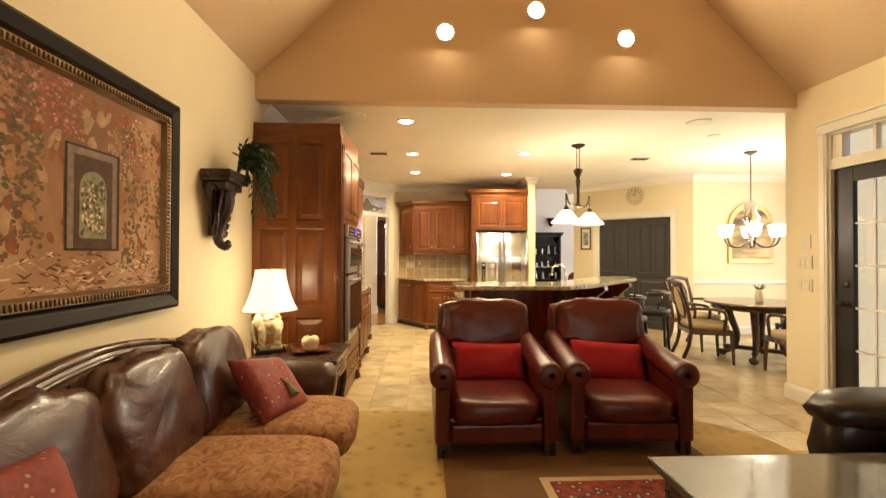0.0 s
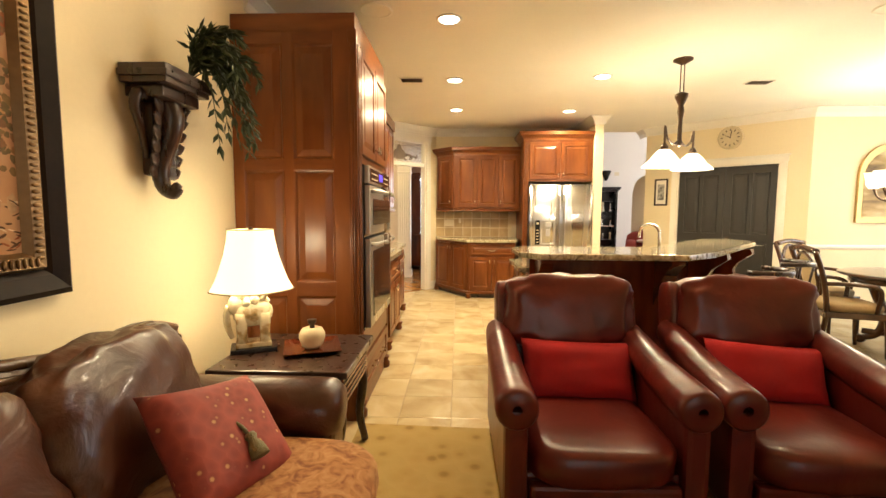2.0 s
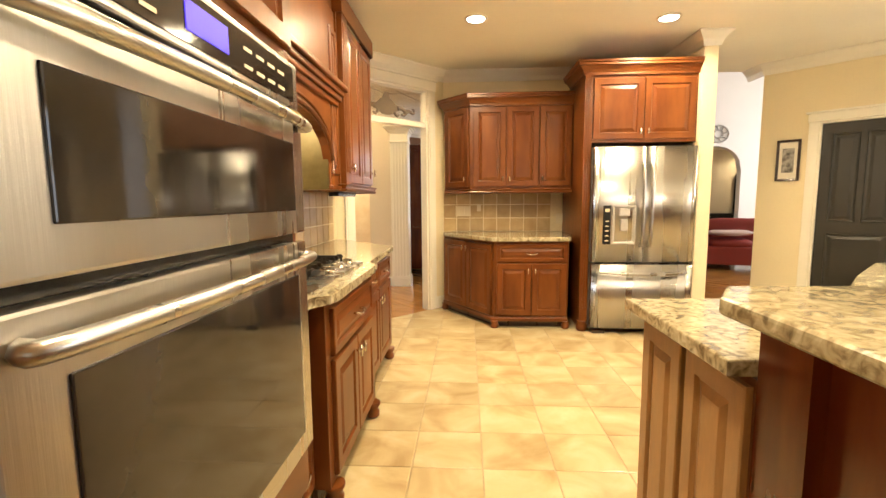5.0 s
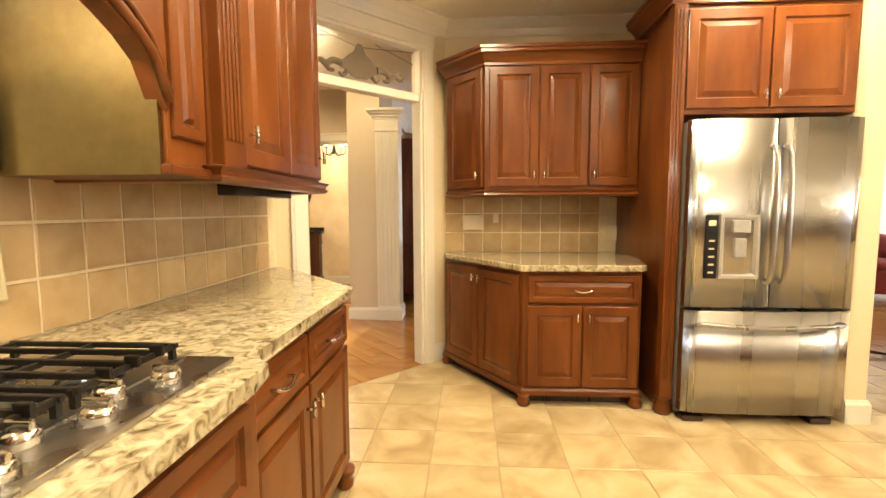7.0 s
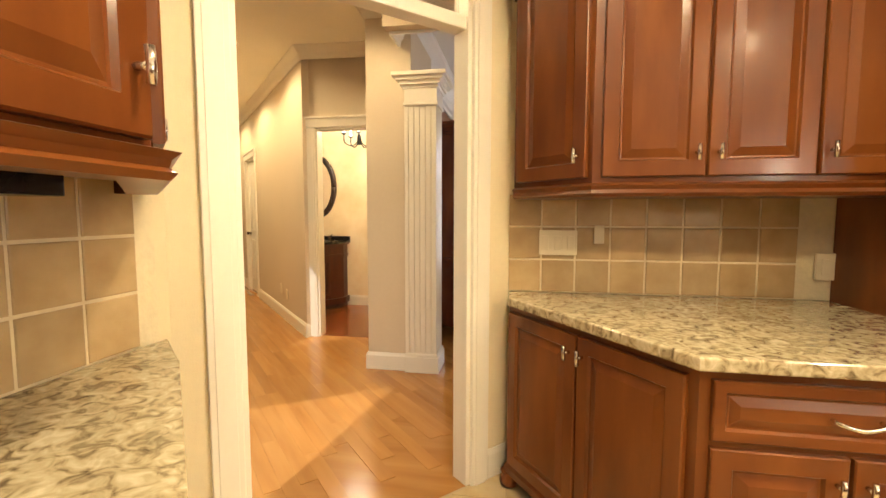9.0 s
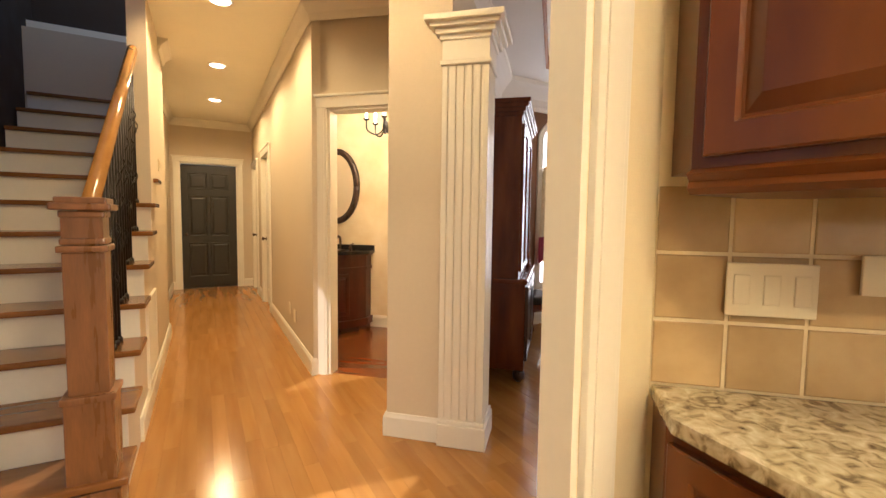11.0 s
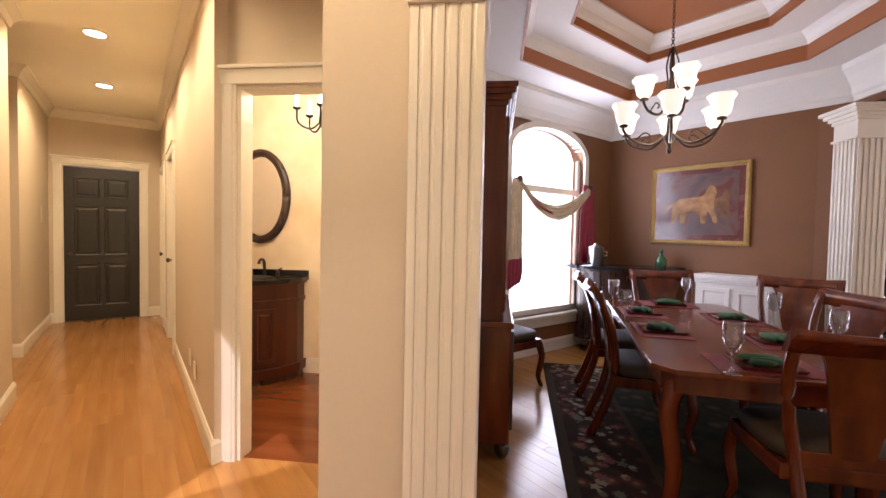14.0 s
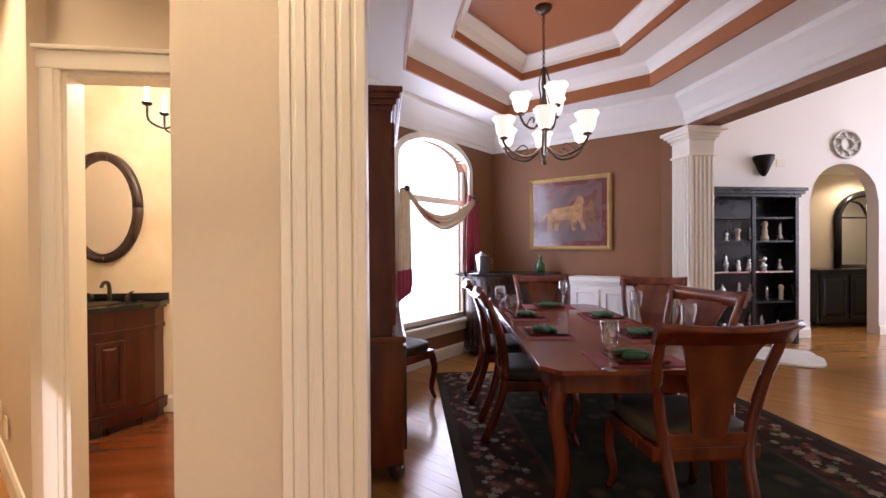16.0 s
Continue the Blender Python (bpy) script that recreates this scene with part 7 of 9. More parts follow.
for i in range(2, 9):
    for k in range(3):
        s = -0.53 + RUN * (i - 2) + 0.03 + k * RUN / 3
        z0 = RISE * i - 0.02
        z1 = 1.30 + (s - nx) * sl - 0.02
        if s > 1.5:
            continue
        bm = empty_bm()
        tube(bm, [(s, ny, z0), (s, ny, z1)], 0.0085, 6)
        lathe(bm, [(0.018, z0), (0.018, z0 + 0.02), (0.010, z0 + 0.03)], s, ny, 8)
        for zz in ((0.52,) if (i * 3 + k) % 2 else (0.32, 0.68)):
            zc = z0 + (z1 - z0) * zz
            for j in range(4):
                a = j * math.pi / 2
                tube(bm, [(s + 0.024 * math.sin(math.pi * q_ / 8) * math.cos(a + q_ * 0.35), ny + 0.024 * math.sin(math.pi * q_ / 8) * math.sin(a + q_ * 0.35), zc - 0.06 + 0.015 * q_) for q_ in range(9)], 0.004, 4)
        part("baluster", bm, M["iron"], st, "black twisted iron baluster")
# return air grille, thermostat and outlet on the hall walls
gr = thing("air_return_grille", "white return-air grille on the hall wall", "vent", pose(*hall_pt(0.32, 0.0), 0, 0, 0, HALL_A))
bm = empty_bm()
rings(bm, [(0, 0.16, 0.58, 0.74, 0), (0, 0.16, 0.58, 0.74, -0.018), (0.03, 0.19, 0.55, 0.71, -0.018), (0.03, 0.19, 0.55, 0.71, -0.006)])
part("frame", bm, M["trim"], gr)
for k in range(14):
    bm = empty_bm()
    box(bm, 0.04 + k * 0.036, -0.014, 0.195, 0.062 + k * 0.036, -0.005, 0.705, 0.002)
    part("slat", bm, M["trim"], gr)
plate("thermostat", "small white thermostat on the beige hall wall", pose(*hall_pt(1.62, 0.003), 1.73, 0, 0, HALL_A), 0.12, 0.10, 1, "thermostat")
plate("intercom", "small white keypad on the far hall wall", pose(*hall_pt(5.1, -0.138), 1.48, 0, 0, HALL_A), 0.09, 0.2, 0, "keypad")
plate("wall_outlet", "dark outlet plate low on the hall wall", pose(*hall_pt(1.35, 1.105), 0.33, 0, 0, HALL_A + 180), 0.075, 0.118, 1, "outlet")
plate("wall_outlet", "white outlet plate low on the hall wall", pose(*hall_pt(1.62, 1.105), 0.36, 0, 0, HALL_A + 180), 0.075, 0.118, 1, "outlet")

# ---- powder room ----
M["vanity"] = ramp_mat("dark_vanity_mahogany", [(0.25, (0.03, 0.005, 0.0015)), (0.55, (0.075, 0.013, 0.003)), (0.8, (0.115, 0.023, 0.006))], 0.34, 3, 6, stretch=(3, 3, 0.6), coat=0.1)
vn = thing("vanity", "dark mahogany bow-front vanity with a black stone top", "vanity", pose(-3.17, 12.612, 0))
def bow_outline(w, d, n_=14):
    return [(-w / 2, 0.0)] + [(-w / 2 + w * k / n_, -d * math.sin(math.pi * (0.04 + 0.92 * k / n_)) ** 0.62) for k in range(n_ + 1)] + [(w / 2, 0.0)]


for nm, w, d, z0, z1, m_ in (("plinth", 0.70, 0.47, 0.0, 0.06, M["dark"]), ("foot_moulding", 0.76, 0.53, 0.06, 0.14, M["vanity"]), ("body", 0.70, 0.49, 0.14, 0.70, M["vanity"]), ("waist_moulding", 0.73, 0.515, 0.70, 0.735, M["vanity"]), ("frieze", 0.71, 0.50, 0.735, 0.86, M["vanity"]), ("stone_top", 0.80, 0.56, 0.88, 0.915, M["black"]), ("top_moulding", 0.76, 0.53, 0.86, 0.88, M["vanity"])):
    bm = empty_bm()
    slab(bm, bow_outline(w, d)[::1], z0, z1)
    bmesh.ops.recalc_face_normals(bm, faces=bm.faces[:])
    part(nm, bm, m_, vn)
for k in (3, 7, 11):
    o = bow_outline(0.705, 0.495)
    a_, b_ = Vector(o[k - 1 + 0]), Vector(o[k + 2])
    bm = empty_bm()
    L = (b_ - a_).length
    raised(bm, 0.015, 0.19, L - 0.015, 0.66, 0, 0.016, 0.03)
    part("door_panel", bm, M["vanity"], vn, at=pose(a_.x, a_.y, 0, 0, 0, math.degrees(math.atan2(b_.y - a_.y, b_.x - a_.x))))
bm = empty_bm()
lathe(bm, [(0.15, 0.9145), (0.165, 0.917), (0.165, 0.922), (0.15, 0.924), (0.08, 0.918)], 0, -0.27, 24)
part("basin", bm, M["bronze"], vn, "bronze sink bowl")
bm = empty_bm()
box(bm, -0.40, -0.02, 0.915, 0.40, 0.0, 0.97, 0.003)
part("backsplash", bm, M["black"], vn)
fa2 = thing("vanity_faucet", "antique bronze faucet with two lever handles", "faucet", pose(-3.17, 12.53, 0.916))
bm = empty_bm()
tube(bm, curve_pts([(0, 0, 0), (0, 0, 0.10), (0, -0.02, 0.145), (0, -0.07, 0.15), (0, -0.10, 0.12)], 5), 0.014, 8)
part("spout", bm, M["bronze"], fa2)
for sx in (-0.13, 0.13):
    bm = empty_bm()
    lathe(bm, [(0.022, 0), (0.016, 0.03), (0.012, 0.055)], sx, 0, 10)
    tube(bm, [(sx, 0, 0.055), (sx + (0.05 if sx > 0 else -0.05), -0.02, 0.075)], 0.007, 6)
    part("lever", bm, M["bronze"], fa2)
mr = thing("oval_mirror", "oval mirror in a dark beaded wood frame on the gold plaster", "mirror", pose(-3.25, 12.617, 1.655))
bm = empty_bm()
tube(bm, [(0.265 * math.cos(t_), -0.02, 0.41 * math.sin(t_)) for t_ in [2 * math.pi * k / 48 for k in range(49)]], 0.034, 10)
tube(bm, [(0.238 * math.cos(t_), -0.035, 0.382 * math.sin(t_)) for t_ in [2 * math.pi * k / 48 for k in range(49)]], 0.012, 8)
part("frame", bm, M["dark"], mr)
bm = empty_bm()
bm.faces.new([bm.verts.new((0.25 * math.cos(-2 * math.pi * k / 48), -0.02, 0.395 * math.sin(-2 * math.pi * k / 48))) for k in range(48)])
bmesh.ops.recalc_face_normals(bm, faces=bm.faces[:])
part("mirror_glass", bm, M["mirror"], mr)
pc = thing("mini_chandelier", "small black scrolled iron chandelier in the powder room", "chandelier", pose(-2.30, 11.75, 0))
bm = empty_bm()
tube(bm, [(0, 0, 2.95), (0, 0, 2.2)], 0.006, 6)
lathe(bm, [(0.01, 2.08), (0.03, 2.12), (0.02, 2.2)], seg=10)
part("stem", bm, M["iron"], pc)
for k in range(5):
    a = k * 2 * math.pi / 5
    c, s = math.cos(a), math.sin(a)
    bm = empty_bm()
    tube(bm, curve_pts([(0, 0, 2.14), (c * 0.08, s * 0.08, 2.07), (c * 0.17, s * 0.17, 2.10), (c * 0.18, s * 0.18, 2.19)], 4), 0.007, 6)
    lathe(bm, [(0.018, 2.19), (0.03, 2.20), (0.03, 2.206)], c * 0.18, s * 0.18, 8)
    part("arm", bm, M["iron"], pc)
    bm = empty_bm()
    lathe(bm, [(0.011, 2.206), (0.011, 2.27), (0.016, 2.285), (0.004, 2.32)], c * 0.18, s * 0.18, 8)
    part("candle_bulb", bm, M["bulbglow"], pc, "lit candle bulb")

# ---- dining room ----
# tray ceiling: rings stepping up
def tray(o, y0=9.95):
    """The tray's outline drawn in by o."""
    k = o * 0.414
    return [(-1.40 + o, y0 + o), (2.10 - o, y0 + o), (2.10 - o, 13.03 - k), (0.43, 14.70 - o * 1.414), (-1.40 + o, 12.87 - k)]


def tray_ring(name, o0, o1, z, th, m_, label):
    a_, b_ = tray(o0), tray(o1)
    bm_ = empty_bm()
    lo_ = [[bm_.verts.new((x, y, q)) for x, y in ring] for ring, q in ((a_, z), (b_, z), (b_, z + th), (a_, z + th))]
    for i in range(5):
        k = (i + 1) % 5
        for r0, r1 in ((0, 1), (1, 2), (2, 3), (3, 0)):
            bm_.faces.new((lo_[r0][i], lo_[r0][k], lo_[r1][k], lo_[r1][i]))
    bmesh.ops.recalc_face_normals(bm_, faces=bm_.faces[:])
    return struct(name, bm_, m_, label, "ceiling")


tray_ring("ceiling_dining_outer", -0.02, 0.55, 2.88, 0.18, M["white"], "white outer ring of the dining tray ceiling")
tray_ring("ceiling_dining_inner", 0.55, 0.95, 3.10, 0.18, M["white"], "white inner ring of the dining tray ceiling")
bm = empty_bm()
slab(bm, tray(0.55), 3.30, 3.36)
struct("ceiling_dining_top", bm, M["rust"], "rust painted top of the dining tray ceiling", "ceiling")
for o, z, h in ((0.545, 2.873, 0.13), (0.945, 3.093, 0.13)):
    tray_ring("tray_band", o - 0.012, o + 0.012, z, h, M["rust"], "rust painted band of the tray ceiling")
CR2 = [(0, 0), (0.015, 0), (0.02, 0.03), (0.05, 0.07), (0.10, 0.11), (0.12, 0.12), (0.12, 0.15), (0, 0.15)]
for o, z, nm in ((0.545, 3.0, "tray_crown"), (0.945, 3.165, "tray_crown")):
    moulding(nm, tray(o)[::-1], z, CR2, "white crown moulding inside the tray ceiling", M["white"], True)
moulding("dining_cornice", tray(0.0)[::-1], 2.58, [(0, 0), (0.02, 0), (0.025, 0.04), (0.045, 0.06), (0.06, 0.12), (0.12, 0.20), (0.16, 0.24), (0.175, 0.25), (0.175, 0.30), (0, 0.30)], "deep white dining cornice", M["white"], True)
# beam and column on the living room side
bm = empty_bm()
box(bm, 2.10, 9.06, 2.52, 2.32, 13.20, 2.95)
struct("dining_beam", bm, M["brown"], "brown painted beam over the column", "beam")
bm = empty_bm()
box(bm, -1.42, 9.86, 2.60, 2.10, 9.95, 2.95)
struct("dining_header", bm, M["hall"], "beige header between hall and dining room", "beam")
bm = empty_bm()
slab(bm, [(1.93, 13.20), (2.05, 13.05), (2.32, 13.22), (2.32, 14.3), (1.95, 14.3)], 0, 2.95)
struct("wall_dining_return", bm, M["brown"], "brown wall end beside the column")
cl = thing("square_column", "white fluted square column with a moulded capital", "column", pose(2.13, 12.98, 0), kind="structure")
bm = empty_bm()
box(bm, -0.13, -0.13, 0.16, 0.13, 0.13, 2.22)
for i in range(6):
    c = -0.115 + i * 0.046
    for m_ in (None, pose(0, 0, 0, 0, 0, -90), pose(0, 0, 0, 0, 0, 90)):
        box(bm, c - 0.012, -0.142, 0.16, c + 0.012, -0.129, 2.22, 0.004, m_)
part("shaft", bm, M["trim"], cl)
bm = empty_bm()
box(bm, -0.165, -0.165, 0, 0.165, 0.165, 0.13, 0.008)
box(bm, -0.152, -0.152, 0.13, 0.152, 0.152, 0.16, 0.006)
part("plinth", bm, M["trim"], cl)
bm = empty_bm()
box(bm, -0.15, -0.15, 2.22, 0.15, 0.15, 2.245, 0.006)
box(bm, -0.135, -0.135, 2.245, 0.135, 0.135, 2.38)
for o, z in ((0.15, 2.38), (0.17, 2.41), (0.195, 2.44), (0.22, 2.47)):
    box(bm, -o, -o, z, o, o, z + 0.034, 0.006)
part("capital", bm, M["trim"], cl)

# arched window: local x along the wall, room on -y side
wm = pose(-1.42, 12.85, 0, 0, 0, 45)
wn = thing("arched_window", "tall white arched window, bright with daylight", "window", wm, kind="structure")
W0, W1, WS, WT, WB = 0.73, 2.02, 2.26, 2.545, 0.44
wc, wr = (W0 + W1) / 2, (W1 - W0) / 2


def arch_z(x, r=wr, top=WT):
    u = (x - wc) / r
    return WS + (top - WS) * max(0.0, 1 - u * u) ** 0.5


bm = empty_bm()
n = 24
xs = [W0 + (W1 - W0) * i / n for i in range(n + 1)]
for y0 in (0.0,):
    lo_ = [[bm.verts.new((x, y, arch_z(x))) for x in xs] for y in (0.0, 0.16)]
    hi_ = [[bm.verts.new((x, y, 2.565)) for x in xs] for y in (0.0, 0.16)]
    for i in range(n):
        bm.faces.new((lo_[0][i], lo_[0][i + 1], hi_[0][i + 1], hi_[0][i]))
        bm.faces.new((lo_[1][i + 1], lo_[1][i], hi_[1][i], hi_[1][i + 1]))
        bm.faces.new((lo_[0][i + 1], lo_[0][i], lo_[1][i], lo_[1][i + 1]))
part("arch_spandrel", bm, M["brown"], wn)
bm = empty_bm()
path = [(W0, WB)] + [(W0, WS)] + [(wc - wr * math.cos(math.pi * k / 20), WS + (WT - WS) * math.sin(math.pi * k / 20)) for k in range(1, 20)] + [(W1, WS), (W1, WB)]
prev = None
for i, (x, z) in enumerate(path):
    dx, dz = x - wc, max(z - WS, 0) * 1.6
    l_ = math.hypot(dx, dz) or 1
    ox, oz = dx / l_ * 0.075, dz / l_ * 0.075
    ring = [bm.verts.new(p) for p in ((x, -0.025, z), (x + ox, -0.025, z + oz), (x + ox, 0.0, z + oz), (x, 0.10, z))]
    if prev:
        for k in range(4):
            bm.faces.new((prev[k], ring[k], ring[(k + 1) % 4], prev[(k + 1) % 4]))
    prev = ring
bmesh.ops.recalc_face_normals(bm, faces=bm.faces[:])
part("casing", bm, M["trim"], wn)
bm = empty_bm()
box(bm, W0 - 0.10, -0.07, WB - 0.04, W1 + 0.10, 0.12, WB, 0.008)
box(bm, W0 - 0.07, -0.025, WB - 0.14, W1 + 0.07, 0.0, WB - 0.04, 0.006)
part("window_sill", bm, M["trim"], wn)
bm = empty_bm()
box(bm, W0, 0.05, 1.83, W1, 0.09, 1.90, 0.004)
box(bm, W0, 0.05, WB, W1, 0.09, WB + 0.06, 0.004)
box(bm, W0, 0.05, WB, W0 + 0.045, 0.09, WS)
box(bm, W1 - 0.045, 0.05, WB, W1, 0.09, WS)
part("sash", bm, M["trim"], wn)
for nm, z0, z1 in (("pane", WB + 0.06, 1.83), ("pane", 1.90, 2.54)):
    bm = empty_bm()
    box(bm, W0 + 0.02, 0.068, z0, W1 - 0.02, 0.073, z1 if z1 < 2 else WS)
    p_ = part(nm, bm, M["clear"], wn)
    p_.visible_shadow = False
bm = empty_bm()
box(bm, -0.1, 0.9, -0.8, 4.6, 0.95, 4.2)
ob = solid("backdrop_daylight", bm, M["daypane"], "bright overcast daylight outside the dining window", "backdrop", "structure", at=wm)

# window scarf
sw = thing("window_scarf", "cream and burgundy swagged scarf valance over the window", "curtain", wm)
M["creamsilk"] = mat("cream_silk", (0.70, 0.60, 0.42), 0.5, vary=0.15, scale=12)
M["burg"] = mat("burgundy_silk", (0.30, 0.022, 0.055), 0.5, vary=0.2, scale=12)


def cloth(pts0, pts1, material, name, folds=7, amp=0.018):
    """Draped cloth between two edge curves, gathered in folds."""
    a_, b_ = curve_pts(pts0, 8), curve_pts(pts1, 8)
    bm_ = empty_bm()
    rows = []
    for p, q in zip(a_, b_):
        row = []
        for k in range(folds * 4 + 1):
            u = k / (folds * 4)
            c = p.lerp(q, u)
            c.y += amp * math.sin(u * folds * 2 * math.pi) - 0.01
            row.append(bm_.verts.new(c))
        rows.append(row)
    for r0, r1 in zip(rows, rows[1:]):
        for k in range(folds * 4):
            bm_.faces.new((r0[k], r0[k + 1], r1[k + 1], r1[k])).smooth = True
    return part(name, bm_, material, sw)


cloth([(0.80, -0.07, 1.93), (1.05, -0.08, 1.74), (1.36, -0.09, 1.68), (1.70, -0.08, 1.76), (2.04, -0.07, 1.94)], [(0.80, -0.07, 1.86), (1.05, -0.10, 1.61), (1.36, -0.12, 1.51), (1.70, -0.10, 1.61), (2.04, -0.07, 1.85)], M["creamsilk"], "swag", 4, 0.02)
cloth([(0.80, -0.075, 1.89), (0.98, -0.09, 1.74), (1.16, -0.10, 1.65), (1.30, -0.10, 1.61)], [(0.80, -0.075, 1.87), (0.98, -0.095, 1.68), (1.16, -0.11, 1.595), (1.30, -0.11, 1.57)], M["burg"], "burgundy_twist", 2, 0.01)
cloth([(0.70, -0.06, 1.92), (0.68, -0.06, 1.5), (0.66, -0.06, 1.06)], [(0.84, -0.06, 1.92), (0.85, -0.06, 1.5), (0.86, -0.06, 1.10)], M["creamsilk"], "cream_tail", 4)
cloth([(0.655, -0.06, 1.08), (0.65, -0.06, 0.92), (0.66, -0.06, 0.76)], [(0.865, -0.06, 1.10), (0.87, -0.06, 0.95), (0.84, -0.06, 0.84)], M["burg"], "burgundy_tail", 4)
cloth([(1.93, -0.06, 1.96), (1.89, -0.06, 1.5), (1.88, -0.06, 1.0)], [(2.12, -0.06, 1.94), (2.17, -0.06, 1.5), (2.20, -0.06, 1.05)], M["burg"], "burgundy_tail", 4)
for x in (0.79, 2.05):
    bm = empty_bm()
    lathe(bm, [(0.015, 0), (0.012, 0.06), (0.035, 0.075), (0.03, 0.10), (0.01, 0.11)], 0, 0, 12, pose(x, 0, 1.93, 90))
    part("finial", bm, M["bronze"], sw, "bronze scarf finial")

# framed print on the art wall
am2 = pose(0.43, 14.70, 0, 0, 0, -45)
fp = thing("framed_print", "gilt-framed print of a tawny animal on plum, under glass", "picture", am2)
AX0, AX1, AZ0, AZ1 = 0.57, 1.60, 1.27, 2.16
bm = empty_bm()
rings(bm, [(AX0, AZ0, AX1, AZ1, 0), (AX0, AZ0, AX1, AZ1, -0.03), (AX0 + 0.02, AZ0 + 0.02, AX1 - 0.02, AZ1 - 0.02, -0.04), (AX0 + 0.05, AZ0 + 0.05, AX1 - 0.05, AZ1 - 0.05, -0.018)], cap=False)
part("frame", bm, M["gold"], fp)
bm = empty_bm()
box(bm, AX0 + 0.048, -0.016, AZ0 + 0.048, AX1 - 0.048, -0.010, AZ1 - 0.048)
part("mount", bm, mat("plum_mount", (0.16, 0.055, 0.05), 0.25, coat=0.5), fp, "plum mount board")
bm = empty_bm()
box(bm, AX0 + 0.11, -0.0185, AZ0 + 0.11, AX1 - 0.11, -0.0165, AZ1 - 0.10)
part("print", bm, ramp_mat("dusky_print", [(0.3, (0.085, 0.06, 0.065)), (0.5, (0.17, 0.10, 0.085)), (0.62, (0.14, 0.035, 0.03)), (0.8, (0.22, 0.13, 0.09))], 0.3, 3.2, 7, coat=0.5, distort=0.8), fp)


def beast(name, label, cx, cz, k, ink, y):
    """A big cat walking: one outline from nose to tail."""
    side = [(0.26, 0.17), (0.24, 0.24), (0.19, 0.27), (0.15, 0.24), (0.10, 0.15), (-0.04, 0.11), (-0.17, 0.115), (-0.25, 0.07), (-0.34, 0.03), (-0.40, -0.06), (-0.37, -0.07), (-0.31, 0.0), (-0.25, 0.0),
            (-0.26, -0.10), (-0.30, -0.20), (-0.23, -0.20), (-0.20, -0.08), (-0.14, -0.05), (-0.16, -0.14), (-0.18, -0.20), (-0.12, -0.20), (-0.10, -0.05), (0.04, -0.06), (0.10, -0.04), (0.08, -0.20), (0.14, -0.20), (0.155, -0.06), (0.20, -0.12), (0.23, -0.20), (0.28, -0.19), (0.22, 0.02), (0.22, 0.11)]
    bm_ = empty_bm()
    bm_.faces.new([bm_.verts.new((cx + p.x * k, y, cz + p.y * k)) for p in curve_pts([(a, b, 0) for a, b in side + side[:1]], 4)[:-1]])
    bmesh.ops.triangulate(bm_, faces=bm_.faces[:])
    part(name, bm_, ink, fp, label)


beast("lion_shape", "tawny big cat walking", 1.06, 1.69, 0.86, ramp_mat("tawny_print_ink", [(0.3, (0.17, 0.075, 0.025)), (0.5, (0.36, 0.18, 0.06)), (0.75, (0.52, 0.30, 0.12))], 0.4, 9, 6, coat=0.4), -0.0195)
beast("cub_shape", "darker big cat behind", 1.26, 1.70, 0.62, ramp_mat("brown_print_ink", [(0.3, (0.11, 0.05, 0.02)), (0.55, (0.22, 0.11, 0.045)), (0.8, (0.36, 0.20, 0.09))], 0.4, 10, 6, coat=0.4), -0.0190)

# dining rug
dr = thing("dining_rug", "dark green and red floral wool rug under the dining table", "rug", pose(-0.68, 10.15, 0, 0, 0, -2.8))
RM = [ramp_mat("rug_olive_pile", [(0.15, (0.045, 0.035, 0.016)), (0.4, (0.012, 0.011, 0.006)), (0.8, (0.022, 0.020, 0.009))], 0.95, 6, kind="voronoi", bump=0.4),
      ramp_mat("rug_floral_border", [(0.10, (0.15, 0.10, 0.05)), (0.24, (0.07, 0.022, 0.012)), (0.5, (0.018, 0.013, 0.008)), (0.8, (0.03, 0.011, 0.007))], 0.95, 8, kind="voronoi", bump=0.4),
      mat("rug_dark_edge", (0.035, 0.025, 0.014), 0.95, bump=0.4, bscale=200)]
for m_ in RM:
    m_.node_tree.nodes["Principled BSDF"].inputs["Specular IOR Level"].default_value = 0.08
for nm, o, z, m_ in (("edge_band", 0.0, 0.008, RM[2]), ("floral_border", 0.07, 0.0095, RM[1]), ("inner_line", 0.50, 0.0105, RM[2]), ("field", 0.54, 0.0115, RM[0])):
    bm = empty_bm()
    slab(bm, [(o, o), (2.55 - o, o), (2.55 - o, 3.2 - o), (o, 3.2 - o)], 0.0, z)
    part(nm, bm, m_, dr)
rnd = random.Random(8)
bm = empty_bm()
for i in range(620):
    e = rnd.randrange(4)
    t_ = rnd.random()
    x, y = ((0.28 + rnd.uniform(-0.15, 0.15), t_ * 3.1 + 0.05), (2.27 + rnd.uniform(-0.15, 0.15), t_ * 3.1 + 0.05), (t_ * 2.4 + 0.08, 0.28 + rnd.uniform(-0.15, 0.15)), (t_ * 2.4 + 0.08, 2.92 + rnd.uniform(-0.15, 0.15)))[e]
    r_ = rnd.uniform(0.010, 0.036)
    k0 = rnd.choice((5, 6, 8))
    bm.faces.new([bm.verts.new((x + r_ * (1 + 0.35 * math.cos(k0 * a)) * math.cos(a), y + r_ * (1 + 0.35 * math.cos(k0 * a)) * math.sin(a), 0.0125 + 0.000008 * i)) for a in [2 * math.pi * k / 18 for k in range(18)]]).material_index = rnd.randrange(3)
